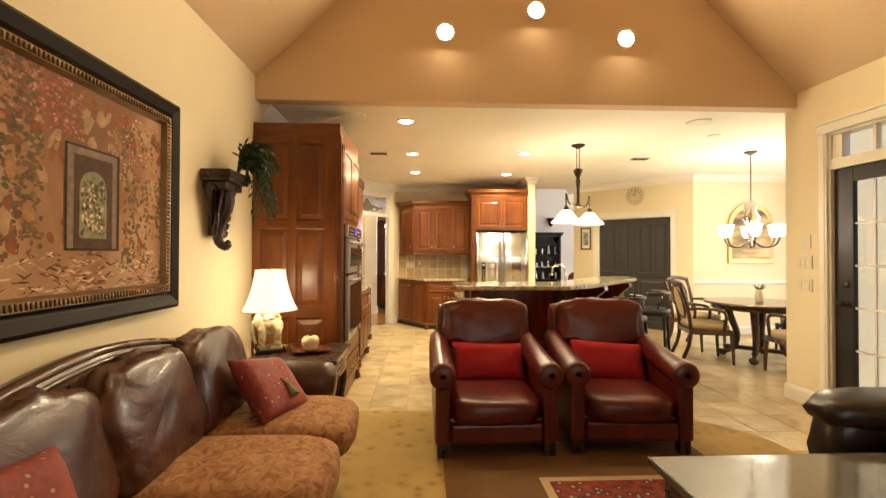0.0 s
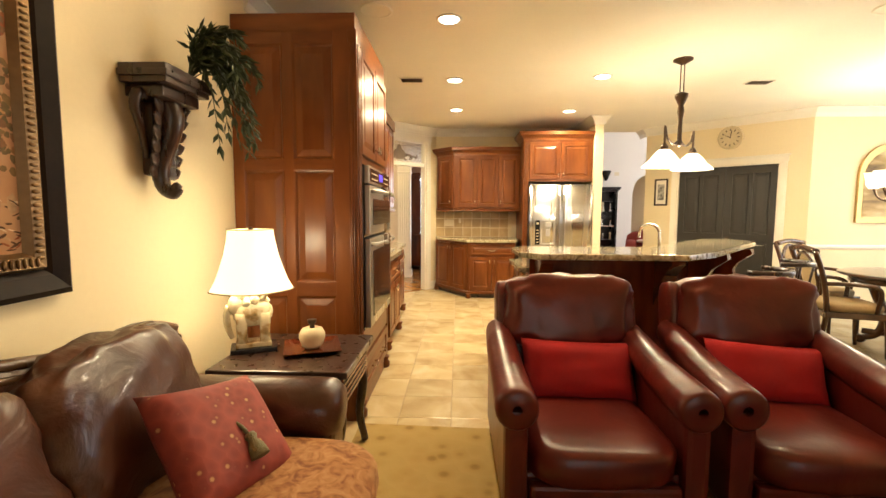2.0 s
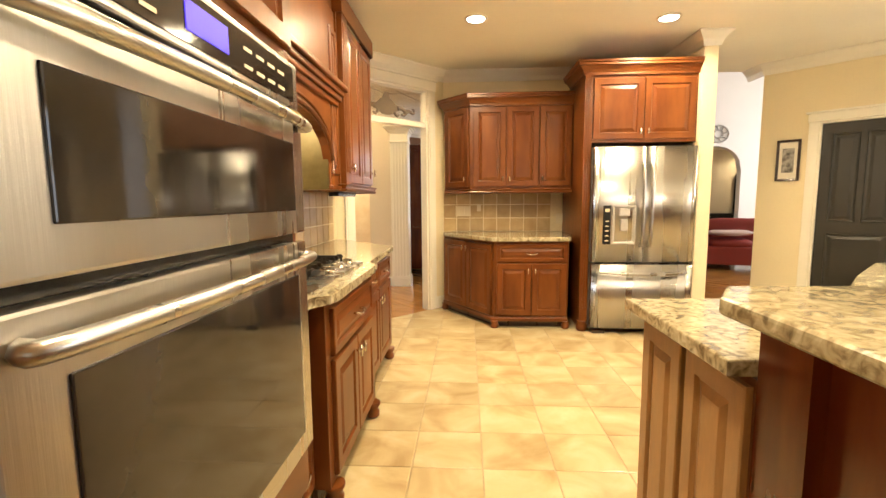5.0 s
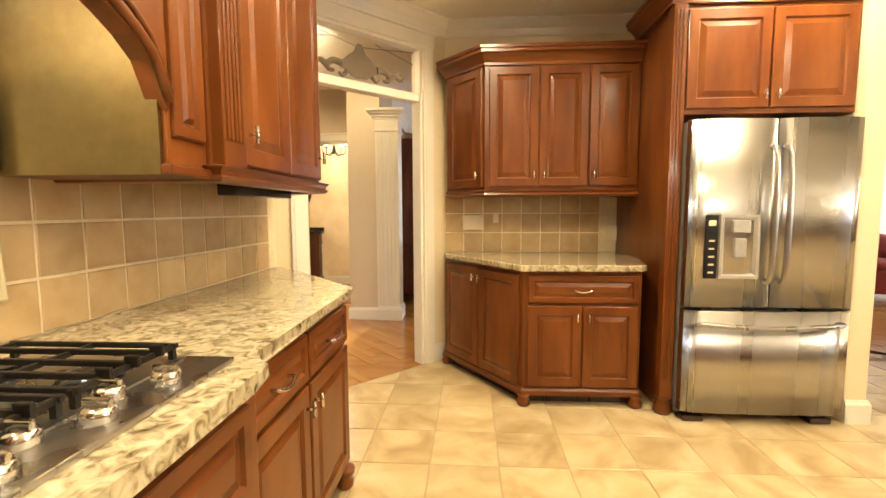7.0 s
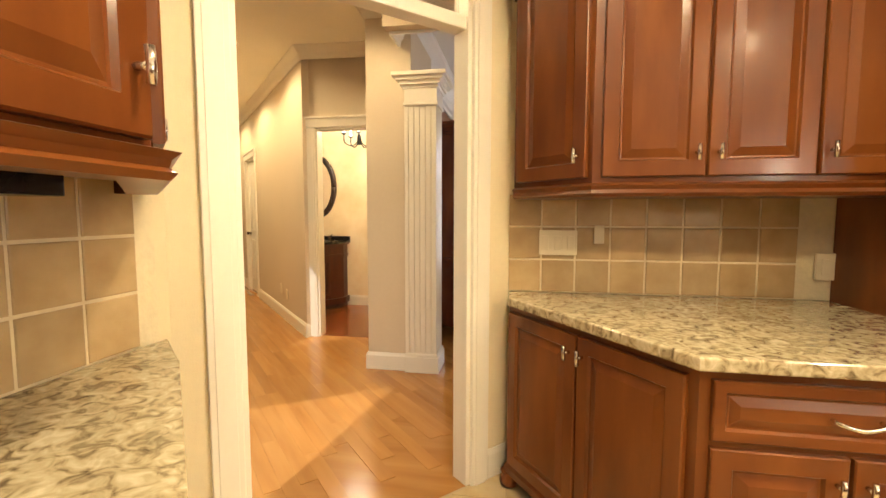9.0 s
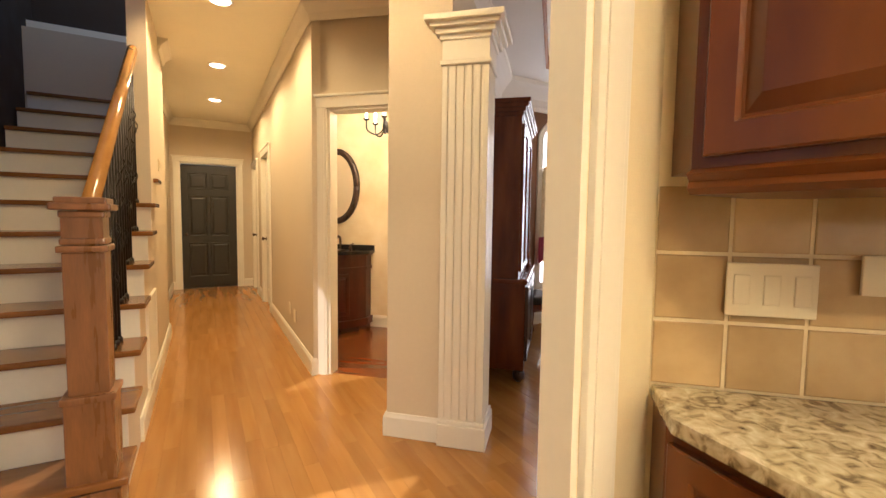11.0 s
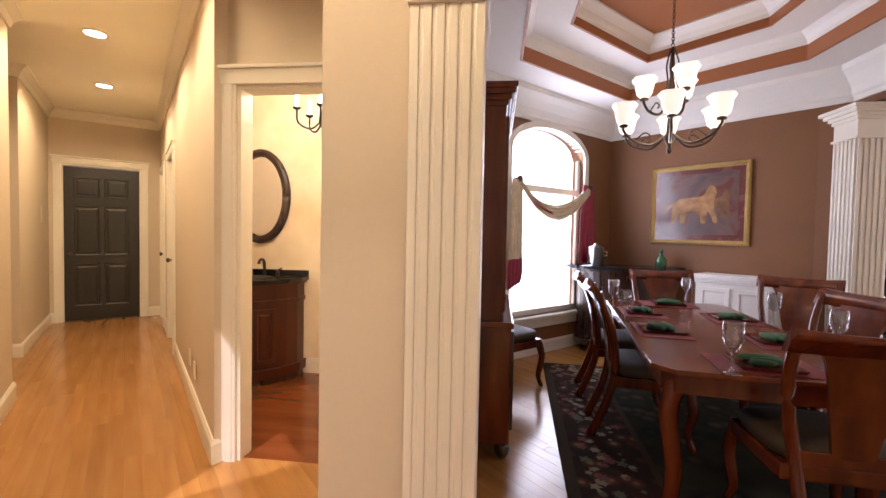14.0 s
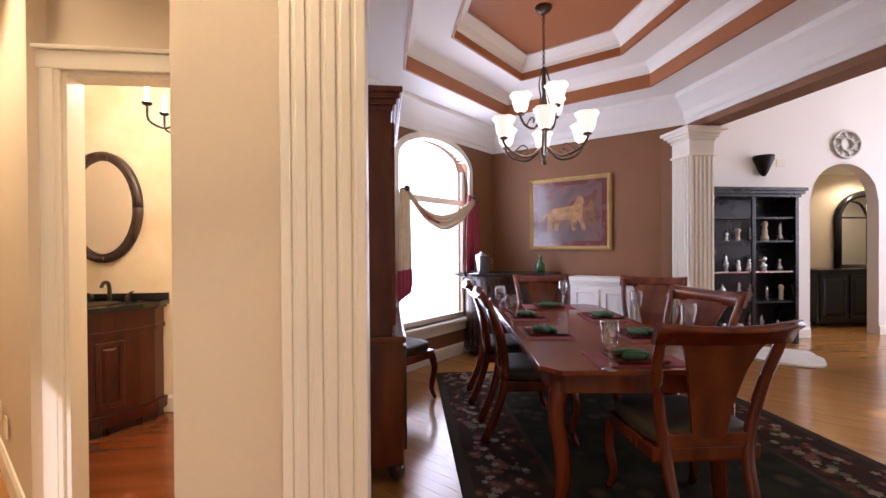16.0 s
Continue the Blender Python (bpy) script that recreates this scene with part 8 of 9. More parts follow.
tagged(part("flower_motif", mesh_of("flower_motif", bm, [mat("rug_cream_wool", (0.17, 0.125, 0.07), 0.95), mat("rug_red_wool", (0.11, 0.024, 0.014), 0.95), mat("rug_sage_wool", (0.06, 0.056, 0.026), 0.95)]), None, dr), kind="stuff")

# dining table, turned a little
TA = -8.0
TM = pose(-0.31, 10.74, 0, 0, 0, TA)
TW, TL = 1.0, 2.30
dt = thing("dining_table", "polished red mahogany dining table with clipped corners, laid for guests", "dining table", TM)
def clipped(w, l, c, o=0.0):
    return [(c, o), (w - c, o), (w - o, c), (w - o, l - c), (w - c, l - o), (c, l - o), (o, l - c), (o, c)]


bm = empty_bm()
slab(bm, clipped(TW, TL, 0.09), 0.725, 0.752, 0.008)
part("tabletop", bm, M["mahog"], dt)
bm = empty_bm()
slab(bm, clipped(TW, TL, 0.12, 0.05), 0.63, 0.725)
part("apron", bm, M["mahog"], dt)
for x, y in ((0.12, 0.12), (TW - 0.12, 0.12), (0.12, TL - 0.12), (TW - 0.12, TL - 0.12)):
    bm = empty_bm()
    ox = -0.03 if x < 0.5 else 0.03
    tube(bm, curve_pts([(x, y, 0.68), (x + ox, y, 0.52), (x, y, 0.25), (x + ox * 0.6, y, 0.03), (x + ox * 0.8, y, 0.0)], 5), 0.052, 10, 0.026)
    part("leg", bm, M["mahog"], dt)


def dining_chair(at, label):
    c = thing("dining_chair", label, "chair", at, "mahogany dining chairs")
    # back at +y, the sitter faces -y
    bm_ = empty_bm()
    cushion(bm_, 0, 0, 0.465, 0.50, 0.48, 0.10, 10, 4)
    part("seat", bm_, mat("dark_striped_seat", (0.05, 0.036, 0.018), 0.6, stretch=(30, 1, 1), vary=0.45, scale=3) if "dark_striped_seat" not in bpy.data.materials else bpy.data.materials["dark_striped_seat"], c, "dark striped upholstered seat")
    bm_ = empty_bm()
    box(bm_, -0.25, -0.23, 0.36, 0.25, 0.23, 0.43, 0.01)
    part("seat_rail", bm_, M["mahog"], c)
    for sx in (-1, 1):
        bm_ = empty_bm()
        tube(bm_, curve_pts([(sx * 0.22, -0.21, 0.40), (sx * 0.24, -0.24, 0.27), (sx * 0.225, -0.215, 0.1), (sx * 0.235, -0.25, 0.0)], 5), 0.034, 8, 0.018)
        part("front_leg", bm_, M["mahog"], c)
        bm_ = empty_bm()
        c_ = curve_pts([(sx * 0.175, 0.36, 0.0), (sx * 0.18, 0.27, 0.22), (sx * 0.195, 0.22, 0.45), (sx * 0.245, 0.25, 0.72), (sx * 0.27, 0.34, 0.97)], 5)
        tube(bm_, c_, 0.029, 8, 0.024)
        part("back_post", bm_, M["mahog"], c)
    bm_ = empty_bm()
    n_ = 12
    prev_ = None
    for i in range(n_ + 1):
        u = 2 * i / n_ - 1
        x, bow = u * 0.30, 0.03 * (1 - u * u)
        zt = 1.005 - 0.018 * (1 - u * u)
        ring_ = [bm_.verts.new(p) for p in ((x, 0.30 + bow, 0.905), (x, 0.325 + bow, 0.96), (x, 0.35 + bow, zt), (x, 0.385 + bow, zt + 0.004), (x, 0.40 + bow, zt - 0.02), (x, 0.365 + bow, 0.96), (x, 0.335 + bow, 0.905))]
        if prev_:
            for k in range(7):
                bm_.faces.new((prev_[k], ring_[k], ring_[(k + 1) % 7], prev_[(k + 1) % 7])).smooth = True
        else:
            bm_.faces.new(ring_[::-1])
        prev_ = ring_
    bm_.faces.new(prev_)
    bmesh.ops.recalc_face_normals(bm_, faces=bm_.faces[:])
    part("crest_rail", bm_, M["mahog"], c, "scrolled crest rail")
    bm_ = empty_bm()
    rows = [(0.47, 0.225, 0.075), (0.55, 0.235, 0.085), (0.66, 0.25, 0.105), (0.78, 0.28, 0.13), (0.87, 0.31, 0.16), (0.92, 0.33, 0.19)]
    f_ = [[bm_.verts.new((sx * w, y + dy, z)) for z, y, w in rows] for sx in (-1, 1) for dy in (0, 0.016)]
    for i in range(len(rows) - 1):
        bm_.faces.new((f_[0][i], f_[2][i], f_[2][i + 1], f_[0][i + 1]))
        bm_.faces.new((f_[3][i], f_[1][i], f_[1][i + 1], f_[3][i + 1]))
        bm_.faces.new((f_[1][i], f_[0][i], f_[0][i + 1], f_[1][i + 1]))
        bm_.faces.new((f_[2][i], f_[3][i], f_[3][i + 1], f_[2][i + 1]))
    part("splat", bm_, M["mahog"], c, "vase-shaped back splat")
    bm_ = empty_bm()
    box(bm_, -0.22, 0.205, 0.43, 0.22, 0.24, 0.49, 0.006)
    part("back_rail", bm_, M["mahog"], c)
    return c


dc = dining_chair(pose(0.39, 10.78, 0.012, 0, 0, 176), "red mahogany dining chair with vase splat and scrolled crest")


for x, y, a in ((0.0, 11.80, 82), (0.05, 12.52, 82), (0.90, 11.58, -76), (1.36, 12.56, -40), (0.60, 13.0, -4)):
    copy_thing(dc, pose(x, y, 0.012, 0, 0, a))
# place settings
M["napkin"] = mat("green_napkin_cloth", (0.02, 0.085, 0.03), 0.8, bump=0.3, vary=0.2)
M["matcl"] = mat("burgundy_placemat", (0.16, 0.02, 0.02), 0.7, bump=0.3, bscale=250)


def crystal(name):
    """Thin clear crystal: mostly see-through, with a sharp gloss on it."""
    m = bpy.data.materials.new(name)
    m.use_nodes = True
    n, l = m.node_tree.nodes, m.node_tree.links
    clear, gloss, mix = n.new("ShaderNodeBsdfTransparent"), n.new("ShaderNodeBsdfGlossy"), n.new("ShaderNodeMixShader")
    clear.inputs["Color"].default_value = (0.93, 0.94, 0.95, 1)
    gloss.inputs["Roughness"].default_value = 0.06
    mix.inputs[0].default_value = 0.17
    l.new(clear.outputs[0], mix.inputs[1]), l.new(gloss.outputs[0], mix.inputs[2])
    l.new(mix.outputs[0], n["Material Output"].inputs["Surface"])
    return m


M["crystal"] = crystal("crystal")


def setting(x, y, a):
    base = TM @ Vector((x, y, 0.7525))
    m_ = pose(base.x, base.y, base.z, 0, 0, TA + a)
    pm = solid("placemat", slab(empty_bm(), [(-0.22, -0.15), (0.22, -0.15), (0.22, 0.15), (-0.22, 0.15)], 0, 0.004), M["matcl"], "burgundy cloth placemat on the dining table", "placemat", group="table settings", at=m_)
    pt = thing("dinner_plate", "square dark red plate on a burgundy placemat", "plate", m_ @ pose(0, 0, 0.0045), "table settings")
    part("dish", rings(empty_bm(), [(-0.12, -0.12, 0.12, 0.12, 0.0), (-0.13, -0.13, 0.13, 0.13, -0.016), (-0.10, -0.10, 0.10, 0.10, -0.008), (-0.09, -0.09, 0.09, 0.09, -0.007)], pose(0, 0, 0, -90)), mat("plate_glaze", (0.12, 0.03, 0.025), 0.15) if "plate_glaze" not in bpy.data.materials else bpy.data.materials["plate_glaze"], pt)
    nk = thing("napkin", "folded green cloth napkin on the plate", "napkin", m_ @ pose(0, 0, 0.015), "table settings")
    b_ = empty_bm()
    for k in range(5):
        cushion(b_, 0.02 * math.sin(k * 2.0), -0.05 + k * 0.025, 0.012 + 0.006 * (k % 2), 0.20 - 0.02 * k, 0.05, 0.03, 6, 2.4, sag=0.3)
    part("folds", b_, M["napkin"], nk)
    gl = thing("wine_glass", "clear stemmed crystal glass on the dining table", "glass", m_ @ pose(0.19, 0.19, 0.001), "table settings")
    b_ = empty_bm()
    prof_ = [(0.040, 0), (0.038, 0.003), (0.008, 0.009), (0.006, 0.09), (0.014, 0.10), (0.034, 0.122), (0.044, 0.165), (0.043, 0.23)]
    inn = [(0.0415, 0.23), (0.0425, 0.165), (0.0325, 0.124), (0.010, 0.104)]
    lathe(b_, prof_ + inn, seg=18)
    part("goblet", b_, M["crystal"], gl)


for x, y, a in ((0.20, 0.88, 90), (0.20, 1.55, 90), (TW - 0.20, 0.78, -90), (TW - 0.20, 1.50, -90), (TW / 2, 0.20, 180), (TW / 2, TL - 0.20, 0)):
    setting(x, y, a)
# chandelier
dcx, dcy = 0.28, 12.3
dch = thing("dining_chandelier", "bronze two-tier chandelier with nine lit tulip glass shades", "chandelier", pose(dcx, dcy, 0))
bm = empty_bm()
lathe(bm, [(0.02, 3.24), (0.05, 3.26), (0.07, 3.285), (0.07, 3.30)], seg=18)
part("canopy", bm, M["bronze"], dch)
bm = empty_bm()
for k in range(19):
    z = 3.24 - k * 0.023
    m_ = pose(0, 0, z, 90, 0, 90 * (k % 2))
    tube(bm, [m_ @ Vector((0.011 * math.cos(t_), 0.017 * math.sin(t_), 0)) for t_ in [2 * math.pi * q_ / 8 for q_ in range(9)]], 0.003, 4)
part("chain", bm, M["bronze"], dch)
bm = empty_bm()
lathe(bm, [(0.006, 1.93), (0.022, 1.95), (0.012, 1.98), (0.035, 2.03), (0.025, 2.10), (0.018, 2.22), (0.03, 2.30), (0.016, 2.36), (0.03, 2.44), (0.012, 2.52), (0.02, 2.60), (0.01, 2.74)], seg=16)
for k in range(3):
    a = k * 2 * math.pi / 3
    tube(bm, curve_pts([(0.012 * math.cos(a), 0.012 * math.sin(a), 2.74), (0.05 * math.cos(a), 0.05 * math.sin(a), 2.62), (0.035 * math.cos(a), 0.035 * math.sin(a), 2.50), (0.06 * math.cos(a), 0.06 * math.sin(a), 2.40)], 5), 0.006, 5)
part("column", bm, M["bronze"], dch, at=pose(0, 0, 0.065))
for tier, (cnt, R_, zl, zs, off) in enumerate(((6, 0.37, 2.02, 2.13, 0.2), (3, 0.19, 2.27, 2.37, 0.7))):
    for k in range(cnt):
        a = off + k * 2 * math.pi / cnt
        c, s = math.cos(a), math.sin(a)
        bm = empty_bm()
        tube(bm, curve_pts([(c * 0.02, s * 0.02, zl + 0.06), (c * R_ * 0.4, s * R_ * 0.4, zl - 0.03), (c * R_ * 0.8, s * R_ * 0.8, zl), (c * R_, s * R_, zl + 0.07), (c * R_, s * R_, zs)], 5), 0.010, 6)
        tube(bm, curve_pts([(c * R_ * 0.75, s * R_ * 0.75, zl), (c * R_ * 0.55, s * R_ * 0.55, zl + 0.06), (c * R_ * 0.42, s * R_ * 0.42, zl + 0.04), (c * R_ * 0.48, s * R_ * 0.48, zl + 0.015)], 4), 0.006, 5)
        lathe(bm, [(0.03, zs - 0.012), (0.036, zs), (0.02, zs + 0.01)], c * R_, s * R_, 10)
        part("arm", bm, M["bronze"], dch, at=pose(0, 0, 0.065))
        bm = empty_bm()
        rr = []
        for r, z in ((0.030, 0.0), (0.055, 0.025), (0.066, 0.07), (0.070, 0.115), (0.092, 0.150)):
            rr.append([bm.verts.new((c * R_ + r * (1 + (0.10 if z > 0.09 else 0) * math.cos(5 * t_)) * math.cos(t_), s * R_ + r * (1 + (0.10 if z > 0.09 else 0) * math.cos(5 * t_)) * math.sin(t_), zs + 0.01 + z)) for t_ in [2 * math.pi * q_ / 20 for q_ in range(20)]])
        for p, q in zip(rr, rr[1:]):
            for j in range(20):
                bm.faces.new((p[j], p[(j + 1) % 20], q[(j + 1) % 20], q[j])).smooth = True
        p_ = part("shade", bm, M["tulip"], dch, "lit tulip glass shade", at=pose(0, 0, 0.065))
        p_.visible_shadow = False

# china cabinet against the west wall
cc = thing("china_cabinet", "tall dark mahogany china cabinet with a stepped cornice", "cabinet", pose(-1.395, 11.28, 0))
bm = empty_bm()
box(bm, 0, 0, 0.82, 0.40, 1.15, 2.10, 0.004)
part("upper_case", bm, M["mahog"], cc)
bm = empty_bm()
box(bm, 0, -0.03, 0.10, 0.46, 1.18, 0.80, 0.012)
part("lower_case", bm, M["mahog"], cc)
bm = empty_bm()
box(bm, 0, -0.045, 0.79, 0.475, 1.195, 0.83, 0.012)
part("waist_moulding", bm, M["mahog"], cc)
bm = empty_bm()
for o, z in ((0.01, 2.09), (0.03, 2.12), (0.05, 2.15), (0.065, 2.18)):
    box(bm, 0, -o, z, 0.40 + o, 1.15 + o, z + 0.034, 0.006)
part("cornice", bm, M["mahog"], cc)
for y in (0.0, 1.13):
    bm = empty_bm()
    lathe(bm, [(0.02, 0), (0.045, 0.03), (0.05, 0.07), (0.03, 0.11)], 0.42, y + 0.02, 12)
    part("foot", bm, M["dark"], cc)
for y0, y1 in ((0.04, 0.56), (0.59, 1.11)):
    bm = empty_bm()
    rings(bm, [(y0, 0.88, y1, 2.04, 0), (y0, 0.88, y1, 2.04, -0.02), (y0 + 0.05, 0.93, y1 - 0.05, 1.99, -0.02), (y0 + 0.05, 0.93, y1 - 0.05, 1.99, -0.006)])
    part("glass_door", bm, M["mahog"], cc, at=pose(0.40, 0, 0, 0, 0, 90))
    bm = empty_bm()
    raised(bm, y0, 0.16, y1, 0.76)
    part("lower_door", bm, M["dark"], cc, at=pose(0.46, 0, 0, 0, 0, 90))
# side chair by the window, bar cabinet, white console
copy_thing(dc, pose(-0.95, 12.62, 0, 0, 0, 135))
bc = thing("bar_cabinet", "dark curved bar cabinet with a black top, in a corner", "bar cabinet", pose(0.47, 14.20, 0))
def demi(w, d, n_=18):
    return [(-w / 2, 0)] + [(-w / 2 * math.cos(math.pi * k / n_), -d * math.sin(math.pi * k / n_) ** 0.6) for k in range(1, n_)] + [(w / 2, 0)]


for nm, w, d, z0, z1, m_ in (("body", 1.02, 0.40, 0.12, 0.94, M["dark"]), ("top", 1.34, 0.50, 0.97, 1.005, M["black"]), ("top_moulding", 1.14, 0.44, 0.94, 0.97, M["dark"]), ("base_moulding", 1.08, 0.43, 0.08, 0.14, M["dark"])):
    bm = empty_bm()
    slab(bm, demi(w, d), z0, z1)
    bmesh.ops.recalc_face_normals(bm, faces=bm.faces[:])
    part(nm, bm, m_, bc)
for x in (-0.46, 0, 0.46):
    bm = empty_bm()
    cushion(bm, x, -0.30 if x == 0 else -0.12, 0.04, 0.05, 0.05, 0.08, 6, 2)
    part("castor", bm, M["black"], bc)
ib = thing("ice_bucket", "brushed steel ice bucket with a side handle on the bar", "ice bucket", pose(0.14, 14.08, 1.006))
bm = empty_bm()
lathe(bm, [(0.085, 0), (0.09, 0.005), (0.09, 0.20), (0.094, 0.205), (0.085, 0.21), (0.03, 0.225), (0.02, 0.25), (0.0, 0.255)], seg=24)
part("pail", bm, M["steel"], ib)
bm = empty_bm()
tube(bm, curve_pts([(0.09, 0, 0.16), (0.13, 0, 0.15), (0.13, 0, 0.11), (0.09, 0, 0.10)], 4), 0.008, 6)
part("handle", bm, M["chrome"], ib)
gb = thing("glass_bottle", "squat green glass bottle on the bar", "bottle", pose(0.86, 14.02, 1.006))
bm = empty_bm()
lathe(bm, [(0.05, 0), (0.06, 0.01), (0.06, 0.09), (0.025, 0.12), (0.018, 0.16), (0.028, 0.175), (0.02, 0.20)], seg=18)
part("bottle", bm, mat("green_bottle_glass", (0.03, 0.12, 0.04), 0.08, coat=0.5), gb)
wcx = thing("white_console", "white panelled console against the brown wall", "console", am2 @ pose(1.22, -0.01, 0))
bm = empty_bm()
box(bm, 0, -0.30, 0.0, 0.70, 0.0, 0.92, 0.006)
part("body", bm, M["white"], wcx)
bm = empty_bm()
box(bm, -0.02, -0.33, 0.92, 0.72, 0.0, 0.97, 0.008)
box(bm, -0.01, -0.315, 0.88, 0.71, 0.0, 0.92, 0.008)
part("top", bm, M["white"], wcx)
for x0, x1 in ((0.04, 0.33), (0.37, 0.66)):
    bm = empty_bm()
    raised(bm, x0, 0.12, x1, 0.84, -0.30, 0.016, 0.04, True)
    part("front_panel", bm, M["white"], wcx)

# ---- living room beyond ----
BLK = mat("black_lacquer", (0.006, 0.005, 0.006), 0.3)
bk = thing("black_display_cabinet", "black open display cabinet filled with silver and glass figures", "cabinet", pose(3.06, 13.95, 0))
BW, BH = 1.33, 1.96
bm = empty_bm()
box(bm, 0, 0.30, 0.10, BW, 0.335, BH)
part("back_panel", bm, BLK, bk)
for x in (0, BW - 0.05):
    bm = empty_bm()
    box(bm, x, 0, 0.0, x + 0.05, 0.30, BH, 0.004)
    part("side_panel", bm, BLK, bk)
for z in (0.10, 0.55, 0.95, 1.35, 1.66):
    bm = empty_bm()
    box(bm, 0.05, 0.02, z, BW - 0.05, 0.30, z + 0.022)
    part("shelf", bm, BLK if z != 0.95 else M["chrome"], bk)
bm = empty_bm()
for o, z in ((0.02, BH - 0.02), (0.05, BH + 0.02), (0.07, BH + 0.06)):
    box(bm, -o, -o, z, BW + o, 0.335, z + 0.042, 0.006)
part("cornice", bm, BLK, bk)
bm = empty_bm()
box(bm, BW / 2 - 0.025, -0.004, 0.12, BW / 2 + 0.025, 0.02, BH - 0.02, 0.004)
part("centre_stile", bm, BLK, bk)
rnd = random.Random(17)
SILV = mat("tarnished_silver", (0.55, 0.55, 0.56), 0.25, 0.9, vary=0.3)
for z in (0.122, 0.572, 0.972, 1.372):
    for k in range(6):
        x = 3.06 + 0.16 + k * 0.205 + rnd.uniform(-0.03, 0.03)
        h = rnd.uniform(0.12, 0.30)
        w = rnd.uniform(0.03, 0.055)
        bm = empty_bm()
        prof_ = [(w * 0.8, 0)] + [(w * rnd.uniform(0.35, 1.0), h * q_ / 6) for q_ in range(1, 6)] + [(w * 0.4, h)]
        lathe(bm, prof_, seg=12)
        solid("figurine", bm, SILV if rnd.random() < 0.6 else M["plate"], "small silver or pale figurine on the black shelves", "figurine", group="display figurines", at=pose(x, 14.10 + rnd.uniform(-0.03, 0.05), z))
lv = thing("wall_sconce", "dark carved wall sconce on the white wall", "sconce", pose(4.14, 14.297, 2.42))
bm = empty_bm()
lathe(bm, [(0.02, -0.16), (0.05, -0.12), (0.09, -0.02), (0.13, 0.08), (0.13, 0.12), (0.10, 0.125)], 0, -0.06, 12)
part("shell", bm, M["iron"], lv)
plate("alarm_sensor", "small white alarm sensor on the wall", pose(4.46, 14.297, 2.46), 0.13, 0.10, 0, "sensor")
pq = thing("wall_plaque", "round pierced silver-grey wall plaque above the arch", "wall decor", pose(5.50, 14.297, 2.74))
bm = empty_bm()
for r in (0.19, 0.09):
    tube(bm, [(r * 1.15 * math.cos(t_), -0.02, r * math.sin(t_)) for t_ in [2 * math.pi * k / 28 for k in range(29)]], 0.018, 6)
for k in range(8):
    a = k * math.pi / 4
    tube(bm, [(0.10 * math.cos(a), -0.02, 0.09 * math.sin(a)), (0.21 * math.cos(a + 0.3), -0.02, 0.19 * math.sin(a + 0.3))], 0.014, 5)
part("pierced_disc", bm, mat("pewter", (0.40, 0.38, 0.33), 0.45, 0.5), pq)
# arch in the living wall
bm = empty_bm()
n = 20
AXL, AXR, ASP, ATP = 4.93, 6.06, 1.93, 2.47
xs = [AXL + (AXR - AXL) * i / n for i in range(n + 1)]
zz = [ASP + (ATP - ASP) * math.sqrt(max(0, 1 - ((x - (AXL + AXR) / 2) / ((AXR - AXL) / 2)) ** 2)) for x in xs]
lo_ = [[bm.verts.new((x, y, z)) for x, z in zip(xs, zz)] for y in (14.3, 14.46)]
hi_ = [[bm.verts.new((x, y, 2.485)) for x in xs] for y in (14.3, 14.46)]
for i in range(n):
    bm.faces.new((lo_[0][i], lo_[0][i + 1], hi_[0][i + 1], hi_[0][i]))
    bm.faces.new((lo_[1][i + 1], lo_[1][i], hi_[1][i], hi_[1][i + 1]))
    bm.faces.new((lo_[0][i + 1], lo_[0][i], lo_[1][i], lo_[1][i + 1]))
struct("living_arch_spandrel", bm, M["white"], "white plaster filling above the arch")
wall("wall_study_north", (3.6, 15.4), (8.4, 15.4), 0, 3.0, M["hall"], "beige wall of the room beyond the arch")
wall("wall_study_west", (3.6, 14.46), (3.6, 15.4), 0, 3.0, M["hall"], "beige side wall of the room beyond the arch")
wall("wall_study_east", (8.4, 15.4), (8.4, 14.46), 0, 3.0, M["hall"], "beige side wall of the room beyond the arch")
bm = empty_bm()
box(bm, 3.5, 14.46, 2.5, 8.5, 15.5, 2.6)
struct("ceiling_study", bm, M["ceiling"], "cream ceiling of the room beyond the arch", "ceiling")
disc_thing("recessed_light", "lit recessed ceiling light with a white trim ring", "ceiling light", 6.9, 15.0, 2.5, 0.095, M["trim"], M["bulbglow"], "recessed lights")
sb = thing("sideboard", "black lacquered sideboard beyond the arch", "sideboard", pose(5.75, 14.93, 0))
bm = empty_bm()
box(bm, 0, 0, 0.06, 2.2, 0.46, 0.88, 0.01)
part("body", bm, M["black"], sb)
bm = empty_bm()
box(bm, -0.03, -0.03, 0.88, 2.23, 0.465, 0.915, 0.006)
part("top", bm, M["black"], sb)
for k in range(4):
    bm = empty_bm()
    raised(bm, 0.03 + k * 0.54, 0.12, 0.54 + k * 0.54, 0.84)
    part("door", bm, M["black"], sb)
am_ = thing("arched_mirror", "arched mirror in a black frame with muntins, standing on the sideboard", "mirror", pose(7.2, 15.38, 0.915))
pts = [(-0.60, 0), (0.60, 0), (0.60, 0.85)] + [(0.60 * math.cos(math.pi * k / 14), 0.85 + 0.42 * math.sin(math.pi * k / 14)) for k in range(1, 14)] + [(-0.60, 0.85)]
bm = empty_bm()
tube(bm, [(x, -0.03, z) for x, z in pts + pts[:1]], 0.055, 8)
tube(bm, [(-0.55, -0.03, 0.85), (0.55, -0.03, 0.85)], 0.016, 6)
tube(bm, [(0, -0.03, 0.05), (0, -0.03, 1.25)], 0.016, 6)
